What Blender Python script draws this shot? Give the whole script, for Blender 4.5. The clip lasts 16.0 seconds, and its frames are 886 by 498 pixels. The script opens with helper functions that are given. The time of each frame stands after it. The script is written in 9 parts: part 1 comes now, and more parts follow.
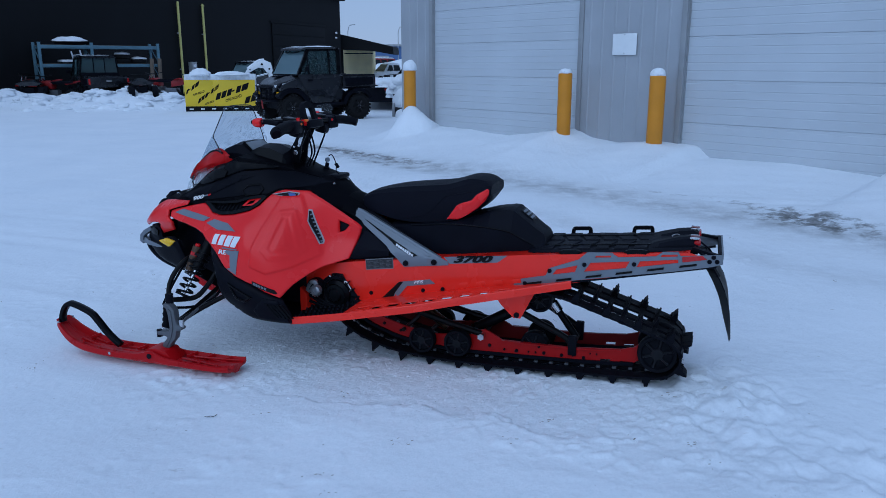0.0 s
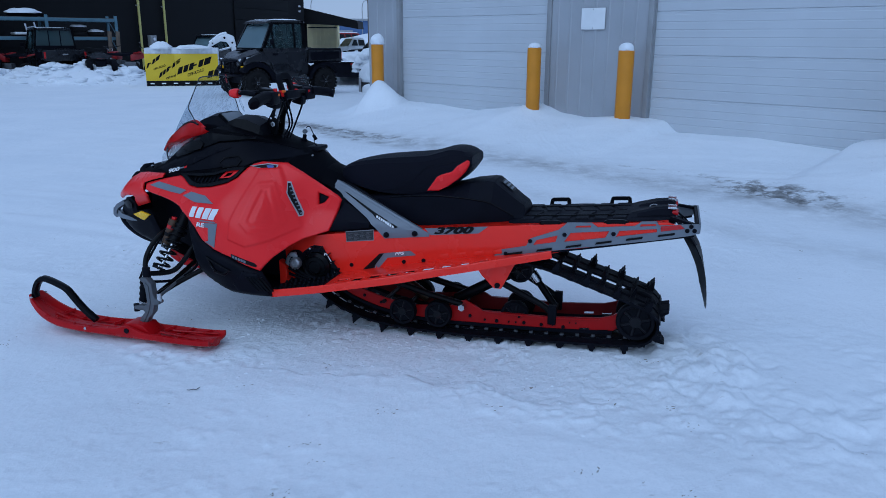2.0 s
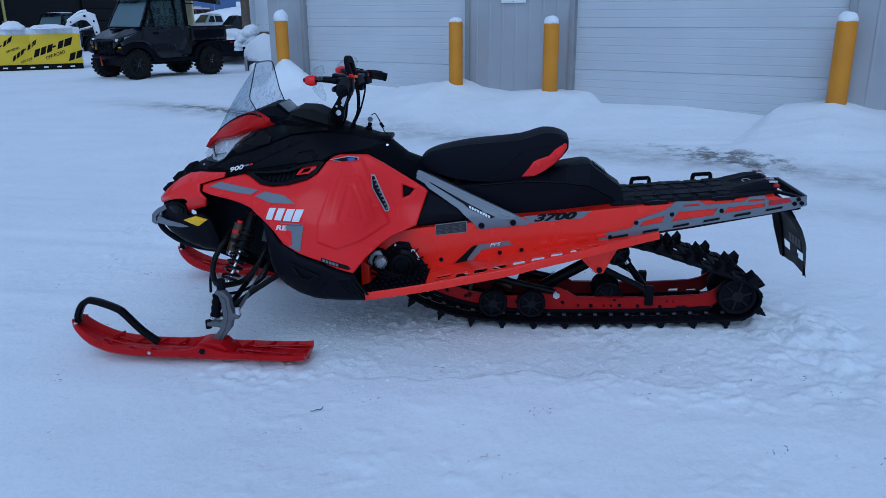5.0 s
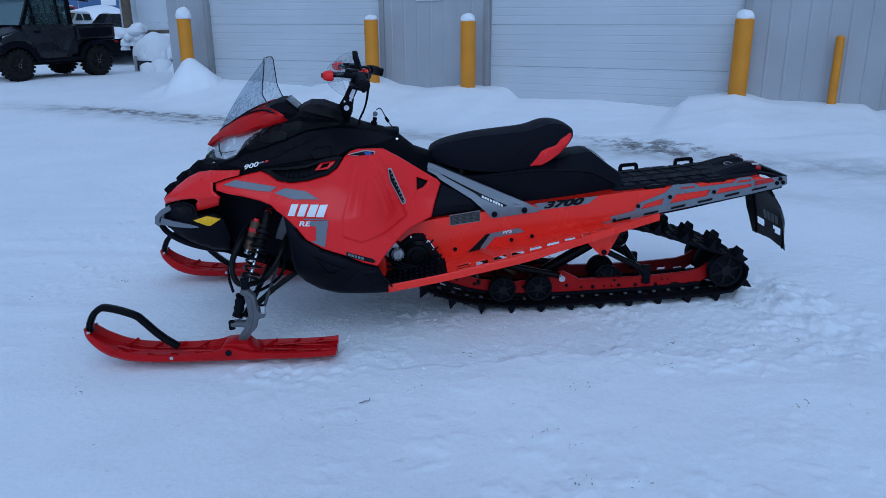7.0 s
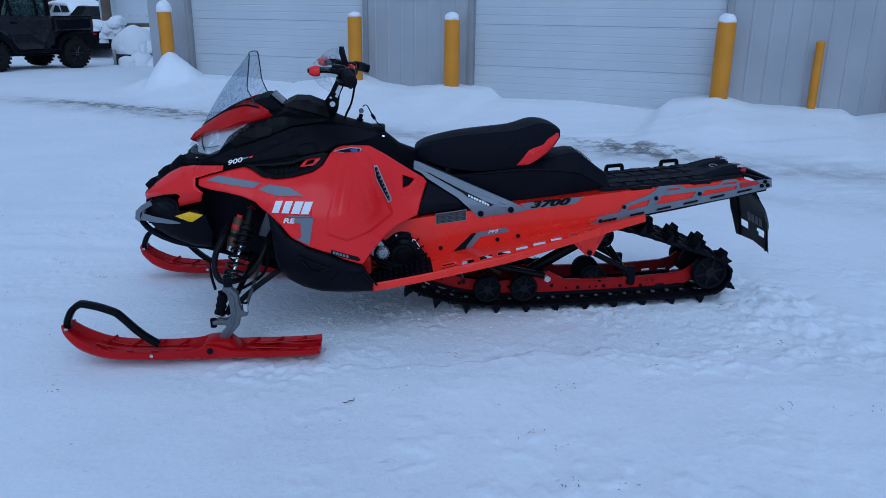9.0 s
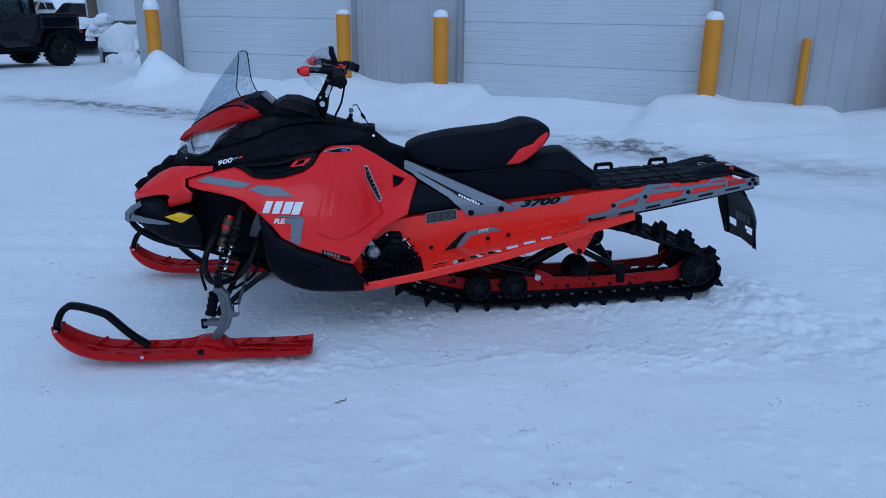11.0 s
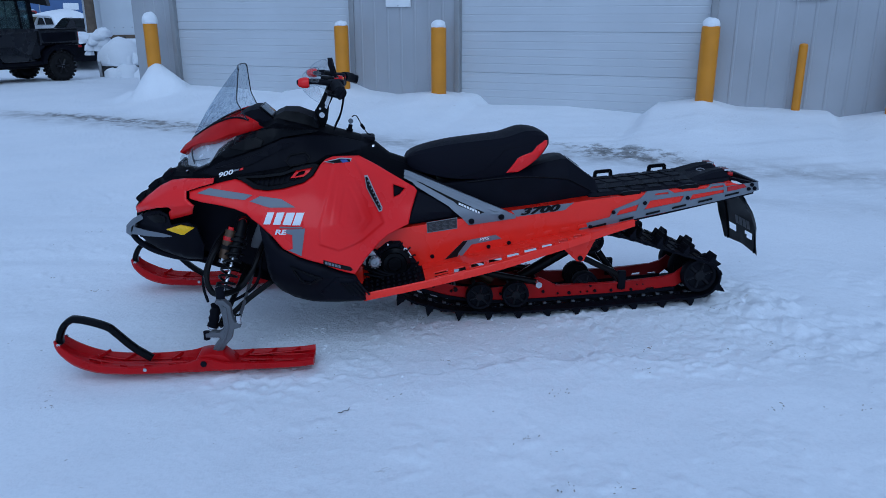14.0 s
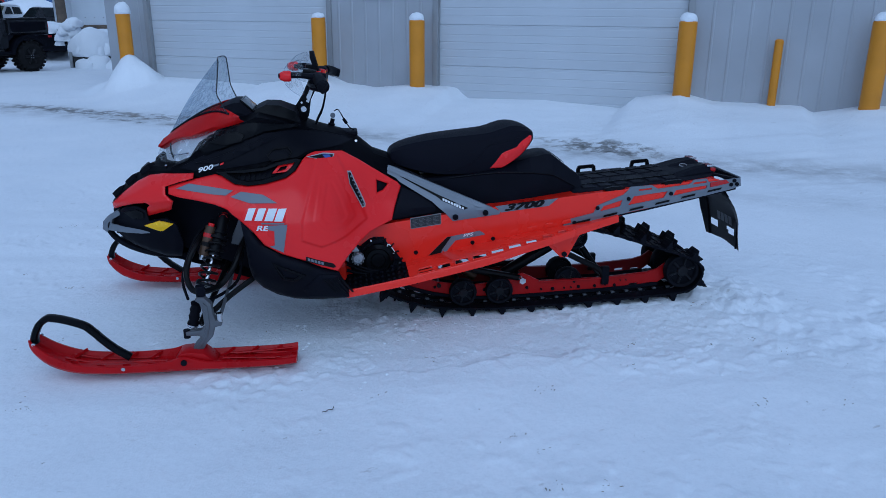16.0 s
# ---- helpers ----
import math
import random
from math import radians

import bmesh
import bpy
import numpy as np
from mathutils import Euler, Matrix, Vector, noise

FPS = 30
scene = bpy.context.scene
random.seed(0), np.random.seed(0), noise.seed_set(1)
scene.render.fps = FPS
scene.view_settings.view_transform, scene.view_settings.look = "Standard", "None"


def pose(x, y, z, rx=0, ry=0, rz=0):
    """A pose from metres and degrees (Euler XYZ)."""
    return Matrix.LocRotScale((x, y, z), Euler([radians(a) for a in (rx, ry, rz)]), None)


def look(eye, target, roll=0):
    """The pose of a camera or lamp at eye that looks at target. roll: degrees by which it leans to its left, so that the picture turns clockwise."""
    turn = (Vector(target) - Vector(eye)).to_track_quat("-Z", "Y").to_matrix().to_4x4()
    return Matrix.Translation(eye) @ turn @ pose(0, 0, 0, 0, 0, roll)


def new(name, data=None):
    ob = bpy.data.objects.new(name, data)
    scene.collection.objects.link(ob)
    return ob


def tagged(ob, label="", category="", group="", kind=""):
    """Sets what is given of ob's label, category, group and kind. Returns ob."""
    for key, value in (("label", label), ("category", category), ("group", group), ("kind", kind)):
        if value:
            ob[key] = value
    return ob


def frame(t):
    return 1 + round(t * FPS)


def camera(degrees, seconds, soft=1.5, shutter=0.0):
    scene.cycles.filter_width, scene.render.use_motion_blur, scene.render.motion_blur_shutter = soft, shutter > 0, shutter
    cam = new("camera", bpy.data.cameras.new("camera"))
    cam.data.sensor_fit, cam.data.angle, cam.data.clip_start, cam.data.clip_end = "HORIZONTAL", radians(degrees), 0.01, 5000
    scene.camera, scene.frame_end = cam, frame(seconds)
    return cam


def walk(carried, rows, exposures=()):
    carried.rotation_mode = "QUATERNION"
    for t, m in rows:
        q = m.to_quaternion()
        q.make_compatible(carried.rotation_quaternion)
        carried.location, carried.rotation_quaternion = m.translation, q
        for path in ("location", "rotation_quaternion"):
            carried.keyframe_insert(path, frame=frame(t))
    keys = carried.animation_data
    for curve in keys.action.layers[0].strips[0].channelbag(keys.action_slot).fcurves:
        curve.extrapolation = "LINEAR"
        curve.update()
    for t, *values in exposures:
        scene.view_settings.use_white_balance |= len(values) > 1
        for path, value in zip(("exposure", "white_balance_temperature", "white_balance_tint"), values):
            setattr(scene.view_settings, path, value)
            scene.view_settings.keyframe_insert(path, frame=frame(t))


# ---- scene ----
cam = camera(61.0, 16.0, 0.5)
PATH = [
    (0, (0.003, 0.009, 1.46), (-0.001, 1.951, 0.982), 0.0),
    (0.5, (0.0, 0.008, 1.461), (-0.011, 1.952, 0.992), -0.0),
    (1, (-0.009, 0.019, 1.466), (-0.016, 1.961, 0.988), 0.2),
    (1.5, (-0.027, 0.029, 1.453), (-0.004, 1.965, 0.952), 0.3),
    (2, (-0.069, -0.007, 1.437), (0.018, 1.917, 0.9), 0.3),
    (2.5, (-0.151, -0.111, 1.447), (-0.011, 1.802, 0.88), -0.1),
    (3, (-0.392, -0.127, 1.441), (-0.221, 1.782, 0.867), -0.5),
    (3.5, (-0.66, -0.084, 1.462), (-0.448, 1.819, 0.885), -0.5),
    (4, (-0.77, 0.08, 1.443), (-0.52, 1.977, 0.86), -0.6),
    (4.5, (-0.916, 0.226, 1.463), (-0.573, 2.104, 0.869), -0.5),
    (4.7, (-0.992, 0.272, 1.462), (-0.611, 2.143, 0.865), -0.5),
    (6.8, (-1.704, 0.414, 1.453), (-0.984, 2.178, 0.845), -0.4),
    (7, (-1.714, 0.418, 1.452), (-0.988, 2.181, 0.846), -0.4),
    (7.5, (-1.728, 0.432, 1.446), (-0.996, 2.192, 0.84), -0.3),
    (8, (-1.724, 0.443, 1.448), (-0.977, 2.196, 0.84), -0.0),
    (8.5, (-1.725, 0.448, 1.445), (-0.961, 2.192, 0.836), 0.4),
    (9, (-1.729, 0.452, 1.443), (-0.954, 2.193, 0.835), 0.7),
    (11.5, (-1.74, 0.449, 1.457), (-0.939, 2.175, 0.841), 0.6),
    (12, (-1.746, 0.451, 1.455), (-0.944, 2.178, 0.845), 0.5),
    (12.5, (-1.744, 0.454, 1.454), (-0.941, 2.183, 0.849), 0.2),
    (13, (-1.745, 0.445, 1.454), (-0.946, 2.177, 0.853), 0.1),
    (13.5, (-1.743, 0.443, 1.455), (-0.941, 2.175, 0.858), 0.0),
    (14, (-1.741, 0.443, 1.457), (-0.94, 2.177, 0.865), -0.1),
    (14.5, (-1.743, 0.449, 1.458), (-0.936, 2.182, 0.868), -0.1),
    (15, (-1.749, 0.449, 1.468), (-0.935, 2.177, 0.876), 0.0),
    (15.5, (-1.752, 0.451, 1.466), (-0.934, 2.174, 0.867), 0.1),
    (16, (-1.759, 0.489, 1.46), (-0.903, 2.191, 0.851), 0.4),
]
walk(cam, [(t, look(eye, target, roll)) for t, eye, target, roll in PATH], [(0.0, -0.01, 5540, 9), (16.0, -0.01, 5540, 9)])

# ---- world, sun, exposure ----
world = bpy.data.worlds.new("overcast_sky")
scene.world = world
world.use_nodes = True
wn = world.node_tree.nodes
sky = wn.new("ShaderNodeTexSky")
sky.sky_type, sky.sun_disc = "NISHITA", False
sky.sun_elevation, sky.sun_rotation = radians(43), radians(200)
sky.air_density, sky.dust_density, sky.ozone_density = 1.0, 0.3, 2.2
wn["Background"].inputs["Strength"].default_value = 0.123
# an even layer of thin cloud over the sky
cloud = wn.new("ShaderNodeMix")
cloud.data_type = "RGBA"
cloud.inputs["Factor"].default_value = 0.92
cloud.inputs["B"].default_value = (2.52, 3.24, 4.56, 1)
world.node_tree.links.new(sky.outputs["Color"], cloud.inputs["A"])
world.node_tree.links.new(cloud.outputs["Result"], wn["Background"].inputs["Color"])
sun = new("sun", bpy.data.lights.new("sun", "SUN"))
sun.data.energy, sun.data.angle, sun.data.color = 0.95, radians(62), (0.70, 0.84, 0.98)
sun.matrix_world = look((-3.6, -10, 10), (0, 0, 0))


# ---- materials ----
def rgb(c):
    return (c[0], c[1], c[2], 1.0)


def mat(name, color, rough=0.5, metal=0.0, vary=0.12, scale=6.0, bump=0.0, bump_scale=60.0, coat=0.0, spec=0.5, spots=0.0, spot_color=(0.8, 0.82, 0.85), spot_scale=9.0, island=0.0):
    """A painted, plastic or metal surface: colour that varies at two scales, fine relief, and specks of dirt or snow."""
    m = bpy.data.materials.new(name)
    m.use_nodes = True
    nt = m.node_tree
    n, l = nt.nodes, nt.links
    bsdf = n["Principled BSDF"]
    tex = n.new("ShaderNodeTexCoord")
    big = n.new("ShaderNodeTexNoise")
    big.inputs["Scale"].default_value, big.inputs["Detail"].default_value = scale, 5
    l.new(tex.outputs["Object"], big.inputs["Vector"])
    ramp = n.new("ShaderNodeMapRange")
    ramp.inputs["From Min"].default_value, ramp.inputs["From Max"].default_value = 0.3, 0.7
    ramp.inputs["To Min"].default_value, ramp.inputs["To Max"].default_value = 1 - vary, 1 + vary
    l.new(big.outputs["Fac"], ramp.inputs["Value"])
    mul = n.new("ShaderNodeVectorMath")
    mul.operation = "SCALE"
    mul.inputs[0].default_value = color
    l.new(ramp.outputs["Result"], mul.inputs["Scale"])
    last = mul.outputs["Vector"]
    if island:
        info = n.new("ShaderNodeObjectInfo")
        r2 = n.new("ShaderNodeMapRange")
        r2.inputs["To Min"].default_value, r2.inputs["To Max"].default_value = 1 - island, 1 + island
        l.new(info.outputs["Random"], r2.inputs["Value"])
        m2 = n.new("ShaderNodeVectorMath")
        m2.operation = "SCALE"
        l.new(last, m2.inputs[0])
        l.new(r2.outputs["Result"], m2.inputs["Scale"])
        last = m2.outputs["Vector"]
    if spots:
        sp = n.new("ShaderNodeTexNoise")
        sp.inputs["Scale"].default_value, sp.inputs["Detail"].default_value, sp.inputs["Roughness"].default_value = spot_scale, 8, 0.7
        l.new(tex.outputs["Object"], sp.inputs["Vector"])
        r3 = n.new("ShaderNodeMapRange")
        r3.inputs["From Min"].default_value, r3.inputs["From Max"].default_value = 0.72 - spots * 0.3, 0.78 - spots * 0.25
        l.new(sp.outputs["Fac"], r3.inputs["Value"])
        mix = n.new("ShaderNodeMix")
        mix.data_type = "RGBA"
        mix.inputs["B"].default_value = rgb(spot_color)
        l.new(r3.outputs["Result"], mix.inputs["Factor"])
        l.new(last, mix.inputs["A"])
        last = mix.outputs["Result"]
    l.new(last, bsdf.inputs["Base Color"])
    rr = n.new("ShaderNodeMapRange")
    rr.inputs["From Min"].default_value, rr.inputs["From Max"].default_value = 0.3, 0.7
    rr.inputs["To Min"].default_value, rr.inputs["To Max"].default_value = max(0.02, rough - 0.08), min(1, rough + 0.08)
    l.new(big.outputs["Fac"], rr.inputs["Value"])
    l.new(rr.outputs["Result"], bsdf.inputs["Roughness"])
    bsdf.inputs["Metallic"].default_value = metal
    bsdf.inputs["Specular IOR Level"].default_value = spec
    bsdf.inputs["Coat Weight"].default_value = coat
    bsdf.inputs["Coat Roughness"].default_value = 0.12
    if bump:
        fine = n.new("ShaderNodeTexNoise")
        fine.inputs["Scale"].default_value, fine.inputs["Detail"].default_value = bump_scale, 4
        l.new(tex.outputs["Object"], fine.inputs["Vector"])
        b = n.new("ShaderNodeBump")
        b.inputs["Strength"].default_value, b.inputs["Distance"].default_value = bump, 0.01
        l.new(fine.outputs["Fac"], b.inputs["Height"])
        l.new(b.outputs["Normal"], bsdf.inputs["Normal"])
    return m


def snow_material(name, dirt=0.0, ice=False):
    """Snow: packed and loose grain, small clods, thin dirt; where ice is set, bare wet ground shows in stretches along the drive."""
    m = bpy.data.materials.new(name)
    m.use_nodes = True
    nt = m.node_tree
    n, l = nt.nodes, nt.links
    bsdf = n["Principled BSDF"]
    tex = n.new("ShaderNodeTexCoord")

    def noise_node(scale, detail=6, rough=0.6, vec=None):
        t = n.new("ShaderNodeTexNoise")
        t.inputs["Scale"].default_value, t.inputs["Detail"].default_value, t.inputs["Roughness"].default_value = scale, detail, rough
        l.new(vec or tex.outputs["Object"], t.inputs["Vector"])
        return t.outputs["Fac"]

    def remap(v, a, b, c=0.0, d=1.0):
        r = n.new("ShaderNodeMapRange")
        for k, x in zip(("From Min", "From Max", "To Min", "To Max"), (a, b, c, d)):
            r.inputs[k].default_value = x
        l.new(v, r.inputs["Value"])
        return r.outputs["Result"]

    def math_node(op, a, b):
        q = n.new("ShaderNodeMath")
        q.operation = op
        for i, v in enumerate((a, b)):
            if isinstance(v, float):
                q.inputs[i].default_value = v
            else:
                l.new(v, q.inputs[i])
        return q.outputs[0]

    def blend(f, a, b):
        q = n.new("ShaderNodeMix")
        q.data_type = "RGBA"
        l.new(f, q.inputs["Factor"])
        for key, v in (("A", a), ("B", b)):
            if isinstance(v, tuple):
                q.inputs[key].default_value = rgb(v)
            else:
                l.new(v, q.inputs[key])
        return q.outputs["Result"]

    patch = remap(noise_node(0.9, 8), 0.35, 0.7)
    col = blend(patch, (0.865, 0.89, 0.92), (0.80, 0.835, 0.875))
    # blue-grey flecks put the shade of small pits into the snow's colour
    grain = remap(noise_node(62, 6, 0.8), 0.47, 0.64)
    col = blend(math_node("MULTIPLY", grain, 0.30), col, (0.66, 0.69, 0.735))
    specks = remap(noise_node(30, 4, 0.6), 0.700, 0.735)
    region = remap(noise_node(2.1, 5), 0.44, 0.58)
    col = blend(math_node("MULTIPLY", math_node("MULTIPLY", specks, region), 0.70), col, (0.26, 0.245, 0.23))
    turn = n.new("ShaderNodeMapping")
    turn.inputs["Rotation"].default_value = (0, 0, 0.5)
    turn.inputs["Scale"].default_value = (1.0, 2.6, 1.0)
    l.new(tex.outputs["Object"], turn.inputs["Vector"])
    smear = math_node("MULTIPLY", remap(noise_node(11, 4, 0.6, turn.outputs["Vector"]), 0.665, 0.73), remap(noise_node(1.7, 4), 0.43, 0.56))
    col = blend(math_node("MULTIPLY", smear, 0.45), col, (0.40, 0.38, 0.35))
    if dirt:
        stain = remap(noise_node(1.7, 9, 0.65), 0.5, 0.8, 0.0, dirt)
        col = blend(stain, col, (0.50, 0.53, 0.57))
    rough = None
    if ice:
        at = n.new("ShaderNodeAttribute")
        at.attribute_name = "bare"
        broken = remap(noise_node(5.0, 9, 0.7), 0.40, 0.60)
        bare = math_node("MULTIPLY", at.outputs["Fac"], broken)
        bare = remap(bare, 0.20, 0.54)
        sl = n.new("ShaderNodeAttribute")
        sl.attribute_name = "slush"
        slush = math_node("MULTIPLY", sl.outputs["Fac"], remap(noise_node(3.0, 9, 0.7), 0.36, 0.62, 0.15, 1.0))
        col = blend(slush, col, (0.44, 0.45, 0.465))
        col = blend(bare, col, blend(remap(noise_node(9.0, 8, 0.75), 0.40, 0.60), (0.075, 0.07, 0.065), (0.25, 0.245, 0.24)))
        rough = remap(bare, 0.0, 1.0, 0.85, 0.4)
    l.new(col, bsdf.inputs["Base Color"])
    if rough is None:
        bsdf.inputs["Roughness"].default_value = 0.85
    else:
        l.new(rough, bsdf.inputs["Roughness"])
    bsdf.inputs["Subsurface Weight"].default_value = 0.0
    h = math_node("ADD", noise_node(14, 8, 0.68), math_node("MULTIPLY", noise_node(95, 5, 0.75), 0.34))
    h = math_node("MULTIPLY", h, remap(noise_node(1.3, 5, 0.65), 0.42, 0.66, 0.22, 1.0))
    b = n.new("ShaderNodeBump")
    b.inputs["Strength"].default_value, b.inputs["Distance"].default_value = 0.45, 0.024
    l.new(h, b.inputs["Height"])
    if ice:
        # loose crumbs where feet and the track have churned the snow
        ch = n.new("ShaderNodeAttribute")
        ch.attribute_name = "churn"
        vor = n.new("ShaderNodeTexVoronoi")
        vor.inputs["Scale"].default_value = 52
        l.new(tex.outputs["Object"], vor.inputs["Vector"])
        crumb = math_node("SUBTRACT", math_node("MULTIPLY", noise_node(75, 5, 0.75), 1.8), vor.outputs["Distance"])
        b2 = n.new("ShaderNodeBump")
        b2.inputs["Strength"].default_value, b2.inputs["Distance"].default_value = 0.35, 0.006
        # ridges pressed by the track
        tr = n.new("ShaderNodeAttribute")
        tr.attribute_name = "tread"
        lie = n.new("ShaderNodeMapping")
        lie.inputs["Rotation"].default_value = (0, 0, radians(32))
        l.new(tex.outputs["Object"], lie.inputs["Vector"])
        wave = n.new("ShaderNodeTexWave")
        wave.inputs["Scale"].default_value, wave.inputs["Distortion"].default_value, wave.inputs["Detail"].default_value, wave.inputs["Detail Scale"].default_value = 7.0, 7.0, 4.0, 1.2
        l.new(lie.outputs["Vector"], wave.inputs["Vector"])
        pressed = math_node("MULTIPLY", wave.outputs["Fac"], tr.outputs["Fac"])
        l.new(math_node("ADD", math_node("MULTIPLY", crumb, ch.outputs["Fac"]), math_node("MULTIPLY", pressed, 0.6)), b2.inputs["Height"])
        l.new(b.outputs["Normal"], b2.inputs["Normal"])
        b = b2
    l.new(b.outputs["Normal"], bsdf.inputs["Normal"])
    return m


def clear_material(name, tint=(0.9, 0.93, 0.95), amount=0.75, rough=0.06, base=(0.25, 0.28, 0.31)):
    """Thin clear plastic or glass."""
    m = bpy.data.materials.new(name)
    m.use_nodes = True
    n, l = m.node_tree.nodes, m.node_tree.links
    t = n.new("ShaderNodeBsdfTransparent")
    t.inputs["Color"].default_value = rgb(tint)
    mix = n.new("ShaderNodeMixShader")
    mix.inputs["Fac"].default_value = amount
    bs = n["Principled BSDF"]
    bs.inputs["Base Color"].default_value, bs.inputs["Roughness"].default_value = rgb(base), rough
    l.new(bs.outputs[0], mix.inputs[1])
    l.new(t.outputs[0], mix.inputs[2])
    l.new(mix.outputs[0], n["Material Output"].inputs["Surface"])
    return m


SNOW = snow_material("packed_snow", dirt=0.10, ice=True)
SNOW_CAP = snow_material("fresh_snow")
RED = mat("orange_red_plastic", (0.80, 0.014, 0.016), 0.26, 0, 0.04, 3, 0.02, 300, coat=0.10, spec=0.30)
TUNNEL_RED = mat("orange_painted_aluminium", (0.84, 0.024, 0.012), 0.26, 0.0, 0.05, 5, 0.02, 200, coat=0.15, spec=0.30, spots=0.10, spot_color=(0.40, 0.015, 0.010))
SKI_RED = mat("red_ski_plastic", (0.42, 0.003, 0.006), 0.32, 0, 0.10, 8, 0.05, 120, spec=0.18, spots=0.07, spot_color=(0.72, 0.5, 0.52), spot_scale=14)
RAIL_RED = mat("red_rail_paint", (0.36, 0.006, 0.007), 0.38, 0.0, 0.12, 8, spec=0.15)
# Far rail's shaded inner face put into a darker red; tail trim shares it
RAIL_DARK = mat("dark_red_rail", (0.16, 0.004, 0.006), 0.4, 0.2, 0.15, 8)
BLACK = mat("black_textured_plastic", (0.0045, 0.005, 0.009), 0.5, 0, 0.25, 9, 0.06, 400, spec=0.07)
HOOD_BLACK = mat("black_hood_plastic", (0.0048, 0.0052, 0.0085), 0.46, 0, 0.20, 3, 0.03, 400, spec=0.06)
BLACK_SATIN = mat("black_satin_plastic", (0.004, 0.0045, 0.006), 0.28, 0, 0.2, 5, spec=0.09)
RUBBER = mat("black_rubber", (0.0045, 0.005, 0.008), 0.62, 0, 0.3, 12, 0.12, 120, spec=0.07)
TRACK_RUBBER = mat("track_rubber_with_snow_dust", (0.0045, 0.005, 0.0085), 0.6, 0, 0.3, 12, 0.15, 90, spots=0.10, spec=0.07)
FLAP = mat("worn_black_flap_rubber", (0.018, 0.020, 0.023), 0.45, 0, 0.3, 9, 0.08, 90, spec=0.3, spots=0.08)
SEAT = mat("black_seat_vinyl", (0.005, 0.0055, 0.010), 0.55, 0, 0.2, 4, 0.10, 700, spec=0.07)
GREY = mat("grey_painted_metal", (0.17, 0.19, 0.22), 0.42, 0.3, 0.08, 10)
FORGED = mat("grey_forged_spindle", (0.115, 0.122, 0.135), 0.45, 0.4, 0.15, 20, 0.08, 150)
STEEL = mat("black_steel_tube", (0.007, 0.007, 0.008), 0.36, 0.3, 0.2, 20, spec=0.12)
WHEEL_BLACK = mat("black_wheel_plastic", (0.007, 0.0075, 0.010), 0.38, 0, 0.2, 20, spec=0.16)
CHROME = mat("bright_steel", (0.62, 0.63, 0.65), 0.22, 1.0, 0.1, 30)
BRONZE = mat("bronze_shock_body", (0.085, 0.048, 0.028), 0.36, 0.5, 0.1, 30)
DECAL_GREY = mat("grey_decal", (0.16, 0.18, 0.21), 0.35, 0, 0.05, 8)
DECAL_WHITE = mat("white_decal", (0.78, 0.79, 0.80), 0.35, 0, 0.05, 8)
DECAL_BLACK = mat("black_decal", (0.007, 0.007, 0.008), 0.3, 0, 0.1, 8, spec=0.09)
ORANGE_BUTTON = mat("orange_button", (0.80, 0.16, 0.01), 0.35, 0, 0.05, 40)
YELLOW_REFLECTOR = mat("amber_reflector", (0.95, 0.55, 0.008), 0.22, 0, 0.05, 60, 0.1, 300)
RED_LENS = mat("red_tail_lens", (0.45, 0.008, 0.010), 0.16, 0, 0.1, 60)
LENS_GREY = mat("headlight_reflector", (0.74, 0.77, 0.80), 0.25, 0.3, 0.15, 25)
CLEAR = clear_material("clear_polycarbonate", (0.96, 0.97, 0.98), 0.86, 0.04, (0.42, 0.45, 0.48))
SMOKE = clear_material("lightly_smoked_shield", (0.80, 0.84, 0.88), 0.93, 0.12, (0.22, 0.24, 0.26))
SMOKE_RIM = clear_material("smoked_shield_edge", (0.35, 0.38, 0.42), 0.30, 0.08, (0.05, 0.055, 0.06))
GLASS = clear_material("vehicle_glass", (0.58, 0.74, 0.77), 0.66, 0.04, (0.13, 0.19, 0.20))
CAR_GLASS = mat("dark_car_glass", (0.02, 0.026, 0.03), 0.08, 0, 0.1, 3)
REAR_GLASS = clear_material("pale_rear_glass", (0.42, 0.55, 0.57), 0.42, 0.06, (0.15, 0.21, 0.22))
# windscreen's paler teal base holds the sky reflection as colour
SCREEN = clear_material("teal_windscreen", (0.50, 0.66, 0.72), 0.45, 0.05, (0.34, 0.48, 0.53))
BOLLARD_YELLOW = mat("yellow_bollard_sleeve", (0.62, 0.235, 0.006), 0.42, 0, 0.08, 3, 0.03, 60, spots=0.10, spot_color=(0.35, 0.16, 0.02))
WALL_GREY = mat("grey_steel_cladding", (0.385, 0.400, 0.425), 0.42, 0.1, 0.07, 1.3, 0.03, 12, spots=0.06, spot_color=(0.26, 0.27, 0.28), spot_scale=4)
DOOR_WHITE = mat("white_steel_door_panel", (0.515, 0.543, 0.575), 0.40, 0, 0.05, 0.9, 0.03, 10, spots=0.05, spot_color=(0.45, 0.47, 0.48), spot_scale=3, island=0.02)
TRIM_GREY = mat("grey_trim_steel", (0.30, 0.31, 0.32), 0.45, 0.1, 0.1, 3)
SIGN_WHITE = mat("white_sign_plate", (0.78, 0.80, 0.81), 0.4, 0, 0.05, 4)
DARK_WALL = mat("black_steel_cladding", (0.008, 0.0085, 0.010), 0.7, 0, 0.3, 0.6, 0.02, 4, spec=0.12)


